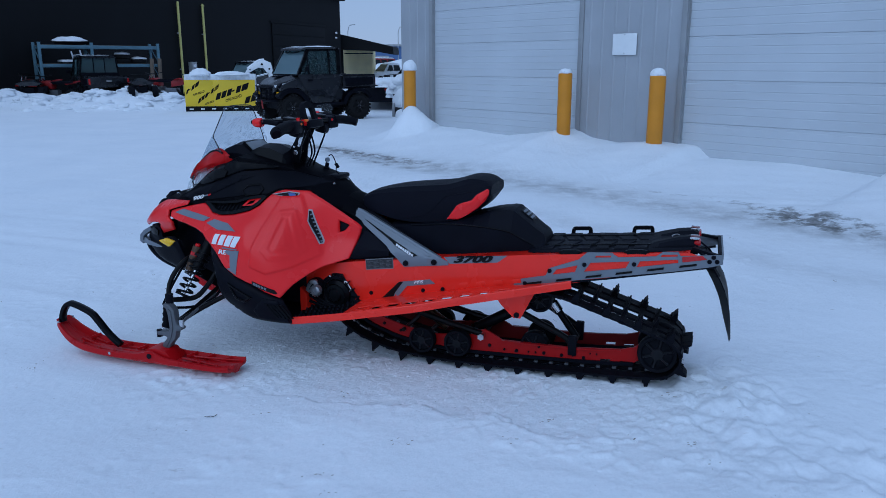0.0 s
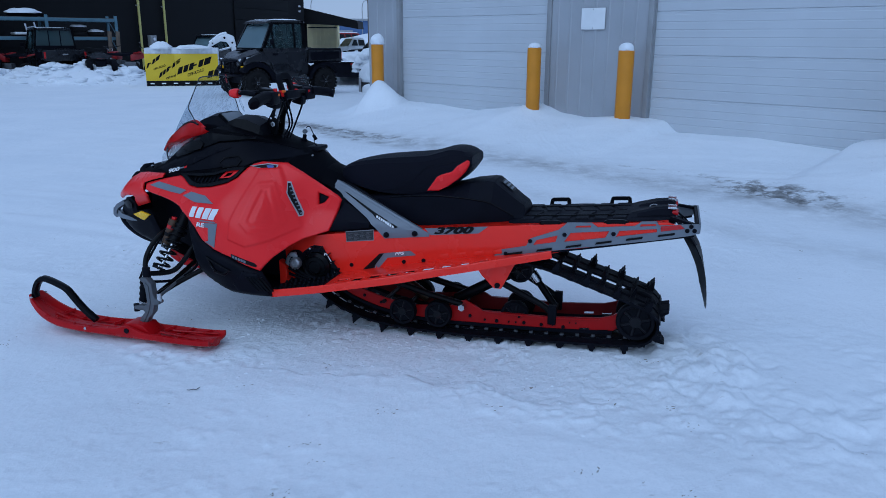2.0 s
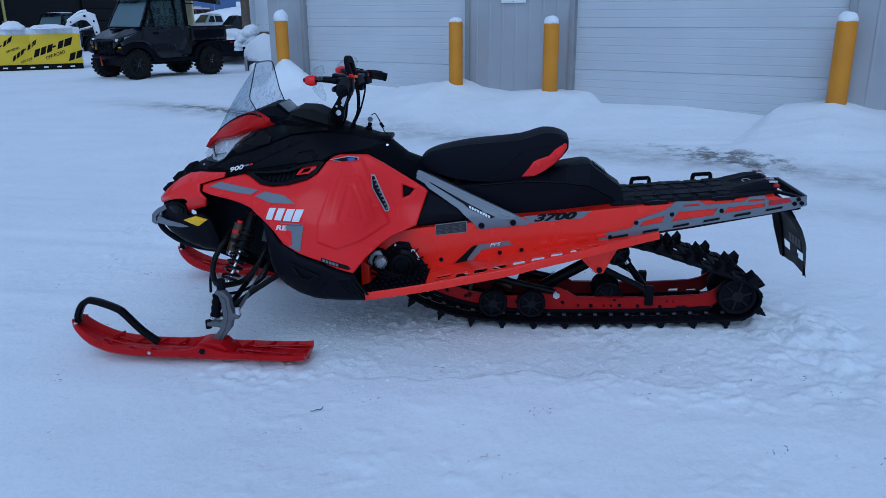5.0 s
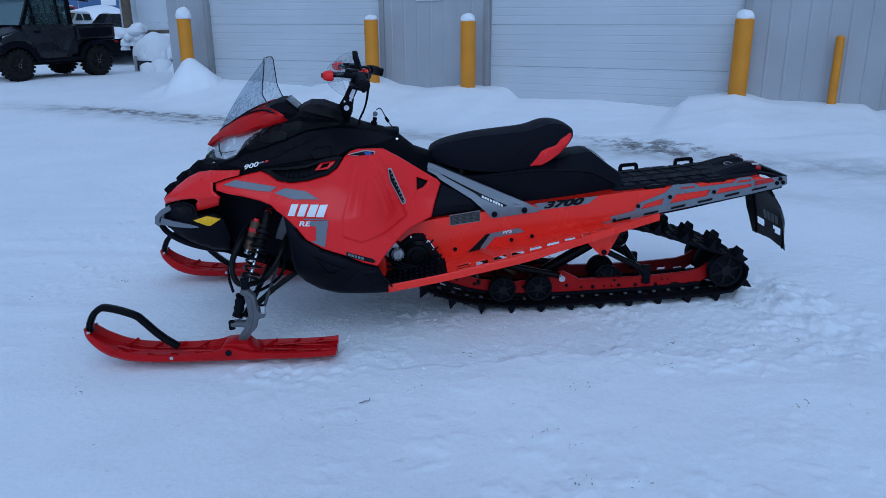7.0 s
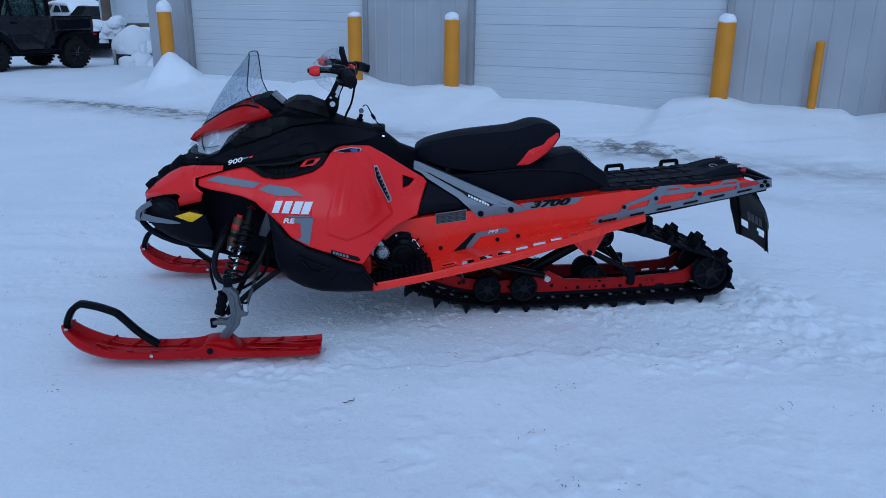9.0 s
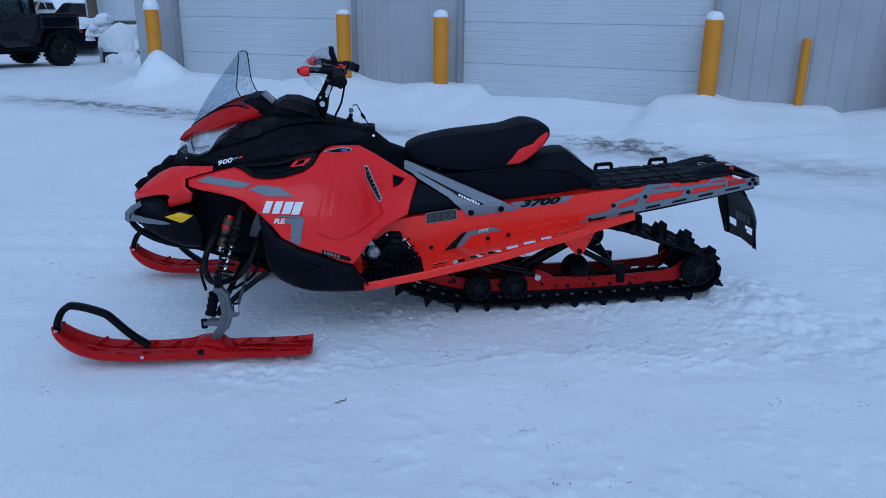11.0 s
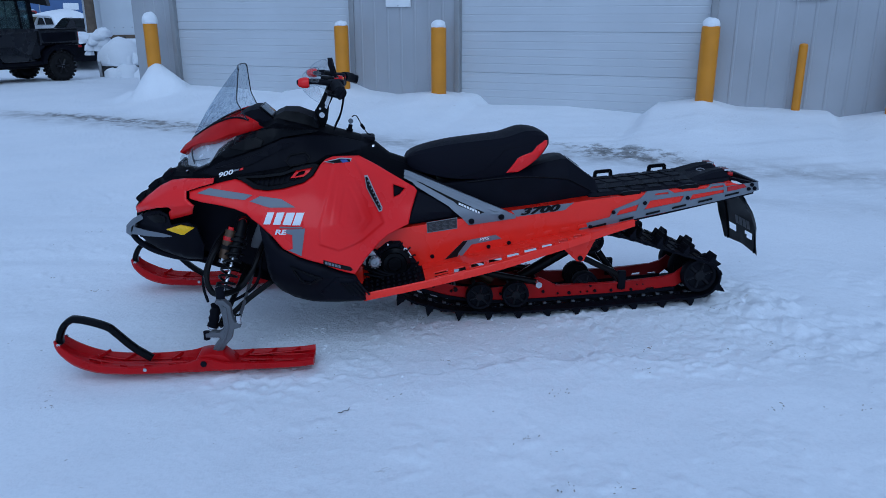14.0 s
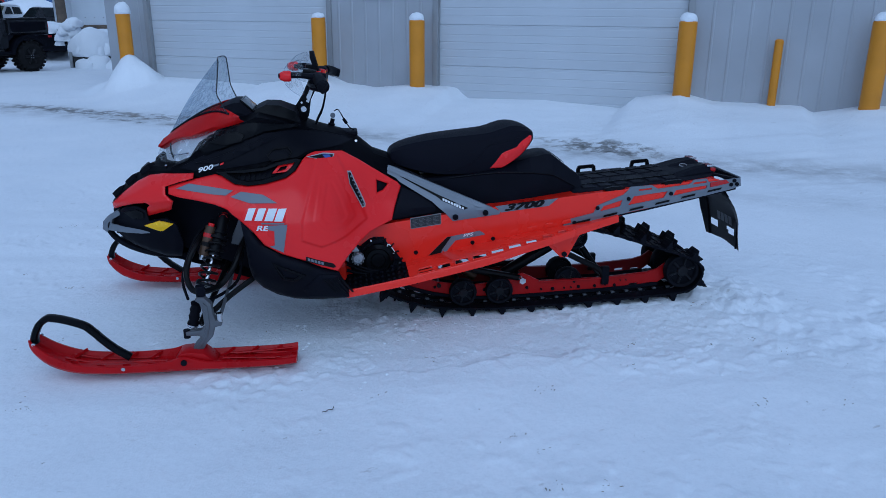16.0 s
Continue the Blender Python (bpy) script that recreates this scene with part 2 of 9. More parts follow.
# ---- mesh helpers ----
def part(name, bm, material, parent=None, label="", smooth=35, recalc=True):
    """Links a bmesh as one mesh object under a thing or a part."""
    if recalc:
        bmesh.ops.recalc_face_normals(bm, faces=bm.faces)
    me = bpy.data.meshes.new(name)
    bm.to_mesh(me)
    bm.free()
    if smooth:
        me.polygons.foreach_set("use_smooth", [True] * len(me.polygons))
        me.set_sharp_from_angle(angle=radians(smooth))
    me.materials.append(material)
    ob = new(name, me)
    if parent is not None:
        ob.parent = parent
    if label:
        tagged(ob, label=label)
    return ob


def thing(name, m, label, category, group="", kind=""):
    e = new(name)
    e.matrix_basis = m
    e.empty_display_size = 0.1
    return tagged(e, label=label, category=category, group=group, kind=kind)


def hexa(bm, lo, hi, m=None):
    """A box from corner to corner, turned by m."""
    r = bmesh.ops.create_cube(bm, size=1.0)
    c = [(a + b) / 2 for a, b in zip(lo, hi)]
    s = [b - a for a, b in zip(lo, hi)]
    t = Matrix.Translation(c) @ Matrix.Diagonal((*s, 1))
    bmesh.ops.transform(bm, matrix=(m @ t) if m else t, verts=r["verts"])
    return r["verts"]


def block(lo, hi, bevel=0.0, m=None, segments=2):
    bm = bmesh.new()
    hexa(bm, lo, hi, m)
    if bevel:
        bmesh.ops.bevel(bm, geom=bm.edges[:], offset=bevel, segments=segments, profile=0.6, affect="EDGES")
    return bm


def rod(bm, a, b, r0, r1=None, seg=12):
    a, b = Vector(a), Vector(b)
    d = b - a
    m = Matrix.Translation((a + b) / 2) @ d.to_track_quat("Z", "Y").to_matrix().to_4x4()
    return bmesh.ops.create_cone(bm, cap_ends=True, segments=seg, radius1=r0, radius2=r0 if r1 is None else r1, depth=d.length, matrix=m)["verts"]


def rods(pairs, r, seg=10):
    bm = bmesh.new()
    for a, b in pairs:
        rod(bm, a, b, r, seg=seg)
    return bm


def smooth_path(pts, n=6, closed=False):
    """Catmull-Rom through the points."""
    pts = [Vector(p) for p in pts]
    out = []
    k = len(pts)
    for i in range(k if closed else k - 1):
        if closed:
            p0, p1, p2, p3 = pts[i - 1], pts[i], pts[(i + 1) % k], pts[(i + 2) % k]
        else:
            p0, p1, p2, p3 = pts[max(i - 1, 0)], pts[i], pts[i + 1], pts[min(i + 2, k - 1)]
        for j in range(n):
            t = j / n
            out.append(0.5 * (2 * p1 + (p2 - p0) * t + (2 * p0 - 5 * p1 + 4 * p2 - p3) * t * t + (3 * p1 - p0 - 3 * p2 + p3) * t ** 3))
    if not closed:
        out.append(pts[-1])
    return out


def sweep(pts, section, closed=False, up=(0, 0, 1), bm=None):
    """A section (list of (side, up) offsets) carried along a path."""
    bm = bm or bmesh.new()
    pts = [Vector(p) for p in pts]
    k = len(pts)
    rings = []
    upv = Vector(up)
    for i, p in enumerate(pts):
        if closed:
            d = pts[(i + 1) % k] - pts[i - 1]
        else:
            d = pts[min(i + 1, k - 1)] - pts[max(i - 1, 0)]
        d.normalize()
        s = d.cross(upv)
        if s.length < 1e-4:
            s = d.cross(Vector((1, 0, 0)))
        s.normalize()
        v = s.cross(d)
        rings.append([bm.verts.new(p + s * a + v * b) for a, b in section])
    m = len(section)
    for i in range(k if closed else k - 1):
        a, b = rings[i], rings[(i + 1) % k]
        for j in range(m):
            bm.faces.new((a[j], a[(j + 1) % m], b[(j + 1) % m], b[j]))
    if not closed:
        bm.faces.new(rings[0])
        bm.faces.new(rings[-1][::-1])
    return bm


def circle(r, seg=10, sx=1.0, sy=1.0):
    return [(r * sx * math.cos(2 * math.pi * i / seg), r * sy * math.sin(2 * math.pi * i / seg)) for i in range(seg)]


def tube(pts, r, n=5, seg=10, closed=False, up=(0, 0, 1), bm=None):
    return sweep(smooth_path(pts, n, closed) if n > 1 else pts, circle(r, seg), closed, up, bm)


def loft(rows, closed=False, caps=True, bm=None):
    """Quads between rows of points, each row of the same length."""
    bm = bm or bmesh.new()
    vs = [[bm.verts.new(p) for p in r] for r in rows]
    m = len(vs[0])
    for a, b in zip(vs, vs[1:]):
        for j in range(m if closed else m - 1):
            q = [a[j], a[(j + 1) % m], b[(j + 1) % m], b[j]]
            bm.faces.new(q)
    if closed and caps:
        bm.faces.new(vs[0])
        bm.faces.new(vs[-1][::-1])
    return bm


def plate(outline, y0, y1, bevel=0.0, bm=None, segments=2):
    """A flat piece cut to an outline in x and z, from y0 to y1."""
    bm = bm or bmesh.new()
    f = bm.faces.new([bm.verts.new((x, y0, z)) for x, z in outline])
    r = bmesh.ops.extrude_face_region(bm, geom=[f])
    vs = [v for v in r["geom"] if isinstance(v, bmesh.types.BMVert)]
    bmesh.ops.translate(bm, vec=(0, y1 - y0, 0), verts=vs)
    bmesh.ops.recalc_face_normals(bm, faces=bm.faces)
    if bevel:
        es = [e for e in bm.edges if len(e.link_faces) == 2 and e.calc_face_angle(0) > 0.5]
        bmesh.ops.bevel(bm, geom=es, offset=bevel, segments=segments, profile=0.6, affect="EDGES", clamp_overlap=True)
    return bm


def turned(profile, seg=24, axis="Y", at=(0, 0, 0)):
    """A solid of revolution from (radius, height) pairs."""
    bm = bmesh.new()
    rows = []
    for r, h in profile:
        ring = []
        for i in range(seg):
            a = 2 * math.pi * i / seg
            c, s = r * math.cos(a), r * math.sin(a)
            p = (c, h, s) if axis == "Y" else (c, s, h)
            ring.append((p[0] + at[0], p[1] + at[1], p[2] + at[2]))
        rows.append(ring)
    return loft(rows, closed=True, bm=bm)


def lettering(name, body, size, m, material, parent, bold=0.0, shear=0.0, label="", stretch=1.0):
    """Raised letters in the built-in font, lying in the plane of m."""
    cu = bpy.data.curves.new(name, "FONT")
    cu.body, cu.size, cu.extrude, cu.align_x, cu.align_y = body, size, 0.0008, "CENTER", "CENTER"
    cu.offset, cu.shear, cu.resolution_u = bold, shear, 4
    tmp = bpy.data.objects.new("tmp", cu)
    scene.collection.objects.link(tmp)
    me = bpy.data.meshes.new_from_object(tmp.evaluated_get(bpy.context.evaluated_depsgraph_get()))
    bpy.data.objects.remove(tmp)
    me.transform(Matrix.Diagonal((stretch, 1, 1, 1)))
    me.materials.clear()
    me.materials.append(material)
    ob = new(name, me)
    ob.parent = parent
    ob.matrix_basis = m
    if label:
        tagged(ob, label=label)
    return ob


def value_noise(x, y, seed=0):
    """Smooth noise from 0 to 1 on arrays."""
    def hashed(i, j):
        h = np.sin(i * 127.1 + j * 311.7 + seed * 74.7) * 43758.5453
        return h - np.floor(h)
    i, j = np.floor(x), np.floor(y)
    u, v = x - i, y - j
    u, v = u * u * (3 - 2 * u), v * v * (3 - 2 * v)
    return (hashed(i, j) * (1 - u) + hashed(i + 1, j) * u) * (1 - v) + (hashed(i, j + 1) * (1 - u) + hashed(i + 1, j + 1) * u) * v


def fractal(x, y, octaves=4, seed=0):
    s, a, t = 0, 1.0, 0
    for k in range(octaves):
        s = s + a * value_noise(x * 2 ** k, y * 2 ** k, seed + k)
        t += a
        a *= 0.5
    return s / t


# ---- the ground: one sheet of snow ----
WALL_O, WALL_D, WALL_N = Vector((-0.22, 14.87, 0)), Vector((0.6749, -0.7379, 0)), Vector((-0.7379, -0.6749, 0))
SLED = pose(0.063, 3.63, 0, 0, 0, -19.0)
BANK_S = [-30, -6, -3, -1.6, -1.0, -0.7, -0.5, 0, 1.0, 1.3, 2.3, 2.5, 3.25, 3.45, 3.8, 4.3, 5.0, 5.62, 5.8, 7.0, 8.1, 8.28, 8.9, 9.3, 10.0, 10.4, 10.52, 11.1, 13, 40]
BANK_Z = [0.1, 0.25, 0.16, 0.18, 0.19, 0.20, 0.22, 0.28, 0.28, 0.25, 0.21, 0.31, 0.40, 0.45, 0.33, 0.28, 0.36, 0.32, 0.17, 0.19, 0.14, 0.30, 0.40, 0.31, 0.30, 0.30, 0.22, 0.34, 0.35, 0.3]


def ground_height(x, y):
    s = (x - WALL_O.x) * WALL_D.x + (y - WALL_O.y) * WALL_D.y
    off = (x - WALL_O.x) * WALL_N.x + (y - WALL_O.y) * WALL_N.y
    near = np.clip(1 - np.hypot(x, y - 3) / 40, 0, 1)
    h = (fractal(x * 0.7, y * 0.7, 4, 3) - 0.5) * 0.045 * near
    h += (fractal(x * 4.5, y * 4.5, 3, 9) - 0.5) * 0.009 * near
    # trampled clods and shallow tread marks
    lump = fractal(x * 15, y * 15, 3, 21)
    h += np.clip(lump - 0.55, 0, 1) * 0.042 * np.clip(fractal(x * 1.1, y * 1.1, 3, 5) * 2.6 - 0.9, 0, 1) * near
    u = x * 0.92 - y * 0.39
    v = x * 0.39 + y * 0.92
    h += (value_noise(v * 7.0, u * 0.5, 31) - 0.5) * 0.018 * np.clip(fractal(x * 0.5, y * 0.5, 2, 8) * 3 - 1, 0, 1) * near
    # churned grain under and round the sled
    lx0 = (x - 0.063) * 0.9455 - (y - 3.63) * 0.3256
    ly0 = (x - 0.063) * 0.3256 + (y - 3.63) * 0.9455
    churn = np.exp(-(np.clip(np.abs(lx0 + 0.1) - 1.2, 0, 9) / 0.4) ** 2 - (np.clip(np.abs(ly0) - 0.34, 0, 9) / 0.26) ** 2)
    churn *= np.clip(fractal(x * 2.4, y * 2.4, 3, 57) * 2.6 - 0.75, 0.18, 1)
    grain = (fractal(x * 9, y * 9, 3, 61) - 0.5) * 0.014 + np.clip(fractal(x * 19, y * 19, 2, 67) - 0.55, 0, 1) * 0.030 + np.clip(fractal(x * 38, y * 38, 2, 77) - 0.45, 0, 1) * 0.034
    # level where the sled stands, a little higher under its track
    lx = (x - 0.063) * 0.9455 - (y - 3.63) * 0.3256
    ly = (x - 0.063) * 0.3256 + (y - 3.63) * 0.9455
    flat = np.exp(-((np.clip(np.abs(lx + 0.3) - 1.75, 0, 9) / 0.25) ** 2) - (np.clip(np.abs(ly) - 0.7, 0, 9) / 0.25) ** 2)
    h = h * (1 - 0.75 * flat)
    h += 0.030 * np.exp(-((lx - 0.95) / 0.55) ** 2 - (np.clip(np.abs(ly) - 0.15, 0, 9) / 0.22) ** 2)
    h += grain * churn
    h += 0.013 * np.exp(-((lx - 0.25) / 0.95) ** 4 - (np.clip(np.abs(ly) - 0.2, 0, 9) / 0.10) ** 2)
    # broken slabs thrown beside the track
    band = np.exp(-((ly + 0.70) / 0.20) ** 2) * np.clip((1.7 - np.abs(lx - 0.1)) / 0.4, 0, 1) * np.clip(fractal(x * 2.0, y * 2.0, 3, 95) * 3 - 0.7, 0, 1)
    band += 0.9 * np.exp(-((lx - 1.25) / 0.25) ** 2 - ((ly + 0.05) / 0.35) ** 2)
    slab = fractal(x * 24, y * 24, 3, 91)
    h += np.clip((slab - 0.52) * 9, 0, 1) * (0.003 + 0.010 * slab) * np.clip(band, 0, 1)
    edge = ly + 0.62 + 0.30 * (fractal(x * 2.2, y * 2.2, 3, 33) - 0.5) + 0.10 * (fractal(x * 9, y * 9, 3, 35) - 0.5)
    h += 0.022 * np.clip(-edge / 0.030, 0, 1) * np.exp(-(np.clip(-edge, 0, 9) / 0.30) ** 2) * np.exp(-((lx - 0.05) / 0.75) ** 4)
    trod = np.exp(-((lx - 1.75) / 0.55) ** 2 - ((ly + 0.25) / 0.75) ** 2) * np.clip(fractal(x * 1.7, y * 1.7, 3, 103) * 3 - 0.8, 0, 1)
    trod += 0.9 * np.exp(-((lx - 1.30) / 0.22) ** 2 - ((ly + 0.05) / 0.38) ** 2)
    h += trod * (0.085 * np.abs(fractal(x * 5, y * 5, 4, 101) - 0.5) + 0.055 * (fractal(x * 13, y * 13, 3, 105) - 0.5))
    h -= 0.006 * flat
    # bank of cleared snow along the grey building
    z = np.interp(s, BANK_S, BANK_Z)
    reach = 1.7 + 0.9 * value_noise(s * 0.8, s * 0 + 3, 4) - 1.40 * np.clip((1.2 - s) / 1.8, 0, 1)
    k = np.clip((off - 0.45) / reach, 0, 1)
    rise = (1 - k) ** 1.6 * (1 + 0.35 * k)
    rough = 1 + 0.35 * (fractal(x * 1.6, y * 1.6, 4, 14) - 0.5) * np.clip(off - 0.3, 0, 1)
    z = z * np.exp(-(np.clip(-0.72 - s, 0, 99) / 0.40) ** 2) * np.exp(-(np.clip(-off - 0.3, 0, 99) / 1.0) ** 2 * (s < -1.0))
    h = h + z * rise * rough
    # ploughed ridge in front of the black building
    ridge = np.exp(-((y - 25.5 - 0.25 * (x + 12)) / 1.9) ** 2) * np.clip((-8.2 - x) / 1.6, 0, 1)
    h += ridge * (0.42 + 0.55 * (fractal(x * 0.9, y * 0.9, 4, 44) - 0.5) + 0.40 * np.clip(fractal(x * 2.6, y * 2.6, 3, 49) - 0.52, 0, 1) * 2 + 0.30 * (fractal(x * 3.2, y * 3.2, 3, 53) - 0.5))
    ridge2 = np.exp(-((y - 27.5) / 2.0) ** 2 - ((x + 1.2) / 1.8) ** 2)
    h += ridge2 * (0.75 + 0.5 * (fractal(x, y, 4, 47) - 0.5))
    h += 0.50 * np.clip(1 - np.hypot(x + 0.66, y - 14.57) / (0.40 + 0.28 * fractal(x * 2.5, y * 2.5, 3, 39)), 0, 1) ** 1.1
    h += 0.05 * (fractal(x * 4, y * 4, 3, 37) - 0.5) * np.exp(-(np.hypot(x + 0.66, y - 14.4) / 0.8) ** 2)
    h += 0.09 * np.exp(-((x + 3.4) / 2.6) ** 2 - ((y - 19.5) / 2.2) ** 2)
    return h


def build_ground():
    def spread(lo, hi, fine0, fine1, step, grow=1.12):
        mid = list(np.arange(fine0, fine1 + 1e-6, step))
        a, d = fine0, step
        while a > lo:
            d *= grow if -24 < a < 33 else 1.25
            a -= d
            mid.insert(0, a)
        a, d = mid[-1], step
        while a < hi:
            d *= grow if -24 < a < 33 else 1.25
            a += d
            mid.append(a)
        return np.array(mid)
    xs = spread(-1500, 1500, -2.3, 2.3, 0.0110, 1.020)
    ys = spread(-300, 2500, 1.9, 4.7, 0.0110, 1.013)
    gx, gy = np.meshgrid(xs, ys)
    gz = ground_height(gx, gy)
    far = np.clip((np.hypot(gx, gy) - 60) / 100, 0, 1)
    gz = gz * (1 - far)
    nx, ny = len(xs), len(ys)
    verts = np.stack([gx, gy, gz], -1).reshape(-1, 3)
    i = np.arange(nx * ny).reshape(ny, nx)
    faces = np.stack([i[:-1, :-1], i[:-1, 1:], i[1:, 1:], i[1:, :-1]], -1).reshape(-1, 4)
    me = bpy.data.meshes.new("ground")
    me.vertices.add(len(verts))
    me.vertices.foreach_set("co", verts.ravel())
    me.loops.add(faces.size)
    me.loops.foreach_set("vertex_index", faces.ravel())
    me.polygons.add(len(faces))
    me.polygons.foreach_set("loop_start", np.arange(0, faces.size, 4))
    me.update(calc_edges=True)
    me.polygons.foreach_set("use_smooth", np.ones(len(faces), bool))
    # where traffic has worn the snow down to wet gravel: strips along the drive
    s = (gx - WALL_O.x) * WALL_D.x + (gy - WALL_O.y) * WALL_D.y
    off = (gx - WALL_O.x) * WALL_N.x + (gy - WALL_O.y) * WALL_N.y
    bare = 0.95 * np.exp(-((off - 2.45 - 0.06 * (s - 1)) / 0.26) ** 2) * np.exp(-((s - 0.9) / 2.2) ** 2)
    bare += 0.55 * np.exp(-((off - 2.95) / 0.12) ** 2) * np.exp(-((s - 2.0) / 1.2) ** 2)
    bare += 0.95 * np.exp(-((off - 2.55 - 0.25 * (s - 8.2)) / 0.38) ** 2) * np.exp(-((s - 8.25) / 0.75) ** 2)
    bare += 0.40 * np.exp(-((off - 2.2) / 0.10) ** 2) * np.exp(-((s - 6.8) / 1.0) ** 2)
    at = me.attributes.new("bare", "FLOAT", "POINT")
    at.data.foreach_set("value", bare.ravel().astype(np.float32))
    slush = 0.9 * np.exp(-((off - 2.70 - 0.035 * (s - 3)) / 0.46) ** 2) * np.clip((s + 3) / 2, 0, 1)
    slush += 0.35 * np.exp(-((off - 4.3) / 0.25) ** 2) * np.clip((s - 3) / 2, 0, 1)
    lx = (gx - 0.063) * 0.9455 - (gy - 3.63) * 0.3256
    ly = (gx - 0.063) * 0.3256 + (gy - 3.63) * 0.9455
    churn = np.exp(-(np.clip(np.abs(lx + 0.15) - 1.2, 0, 9) / 0.35) ** 2 - (np.clip(np.abs(ly + 0.05) - 0.40, 0, 9) / 0.28) ** 2)
    churn = np.clip(churn * (0.45 + 0.9 * fractal(gx * 2.2, gy * 2.2, 3, 15)) + 0.9 * np.clip(fractal(gx * 1.3, gy * 1.3, 4, 5) * 3 - 1.5, 0, 0.8), 0, 1)
    tread = np.exp(-((ly + 0.42) / 0.16) ** 2) * np.clip((1.5 - np.abs(lx)) / 0.3, 0, 1) + 0.25 * np.exp(-((ly + 1.25) / 0.20) ** 2) * np.clip(fractal(gx * 0.8, gy * 0.8, 2, 97) * 3 - 1.1, 0, 1)
    for name, values in (("slush", slush), ("churn", churn), ("tread", tread)):
        at = me.attributes.new(name, "FLOAT", "POINT")
        at.data.foreach_set("value", values.ravel().astype(np.float32))
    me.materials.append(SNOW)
    return tagged(new("ground", me), "packed and trampled snow over a gravel yard", "snow ground", kind="structure")


build_ground()


# ---- the grey building with its two roll-up doors ----
def on_wall(s, off, z):
    return WALL_O + WALL_D * s + WALL_N * off + Vector((0, 0, z))


WALL_M = Matrix(((WALL_D.x, -WALL_N.x, 0, WALL_O.x), (WALL_D.y, -WALL_N.y, 0, WALL_O.y), (0, 0, 1, 0), (0, 0, 0, 1)))
DOORS = [(0.0, 3.47), (5.35, 8.87), (11.75, 15.3)]
DOOR_TOP = 3.62


def cladding(name, spans, parent_m, label):
    """A ribbed steel wall with thickness; spans are (from, to, bottom, top) along it."""
    bm = bmesh.new()
    for a, b, z0, z1 in spans:
        hexa(bm, (a, 0.0, z0), (b, 0.16, z1))
        x = math.ceil((a + 0.04) / 0.23) * 0.23
        while x < b - 0.05:
            ring = [(x - 0.022, 0.0), (x - 0.010, -0.007), (x + 0.010, -0.007), (x + 0.022, 0.0)]
            v = [[bm.verts.new((px, py, z)) for px, py in ring] for z in (z0, z1)]
            for j in range(3):
                bm.faces.new((v[0][j], v[0][j + 1], v[1][j + 1], v[1][j]))
            bm.faces.new(v[0])
            bm.faces.new(v[1])
            x += 0.23
    ob = part(name, bm, WALL_GREY, None, smooth=20)
    ob.matrix_basis = parent_m
    return tagged(ob, label, "wall", kind="structure")


H = 5.4
spans, edge = [], -0.95
for a, b in DOORS:
    spans += [(edge, a - 0.09, 0, H), (a - 0.09, b + 0.09, DOOR_TOP + 0.08, H)]
    edge = b + 0.09
spans.append((edge, 24, 0, H))
wall_front = cladding("wall_front", spans, WALL_M, "light grey ribbed steel wall above a snow bank")
side_m = WALL_M @ pose(-0.95, 0.16, 0, 0, 0, 90)
wall_side = cladding("wall_side", [(0, 14, 0, H)], side_m, "light grey ribbed steel end wall")
bm = block((-1.3, -0.3, H), (24.3, 14.4, H + 0.25), 0.02)
roof = part("roof", bm, TRIM_GREY)
roof.matrix_basis = WALL_M
tagged(roof, "grey steel roof of the workshop", "roof", kind="structure")
bm = block((23.8, 0.16, 0), (23.95, 14.1, H))
w = part("wall_end", bm, WALL_GREY)
w.matrix_basis = WALL_M
tagged(w, "light grey steel end wall", "wall", kind="structure")
bm = block((-0.95, 14.0, 0), (23.95, 14.15, H))
w = part("wall_back", bm, WALL_GREY)
w.matrix_basis = WALL_M
tagged(w, "light grey steel back wall", "wall", kind="structure")


def door_section(width, h):
    """One section of a roll-up door: shallow pressed ribs, rounded tongue edge."""
    prof = [(0.0, 0.05), (0.0, 0.006), (0.006, 0.0)]
    k = 5
    for i in range(k):
        z0 = 0.03 + (h - 0.06) * i / k
        z1 = 0.03 + (h - 0.06) * (i + 1) / k
        prof += [(z0, 0.0), (z1 - 0.020, 0.0), (z1 - 0.014, 0.004), (z1 - 0.006, 0.004)]
    prof += [(h - 0.008, 0.0), (h - 0.002, 0.006), (h - 0.002, 0.05)]
    bm = bmesh.new()
    a = [bm.verts.new((0, y, z)) for z, y in prof]
    b = [bm.verts.new((width, y, z)) for z, y in prof]
    for i in range(len(prof) - 1):
        bm.faces.new((a[i], b[i], b[i + 1], a[i + 1]))
    bm.faces.new((a[0], a[-1], b[-1], b[0]))
    bm.faces.new(a)
    bm.faces.new(b[::-1])
    return bm


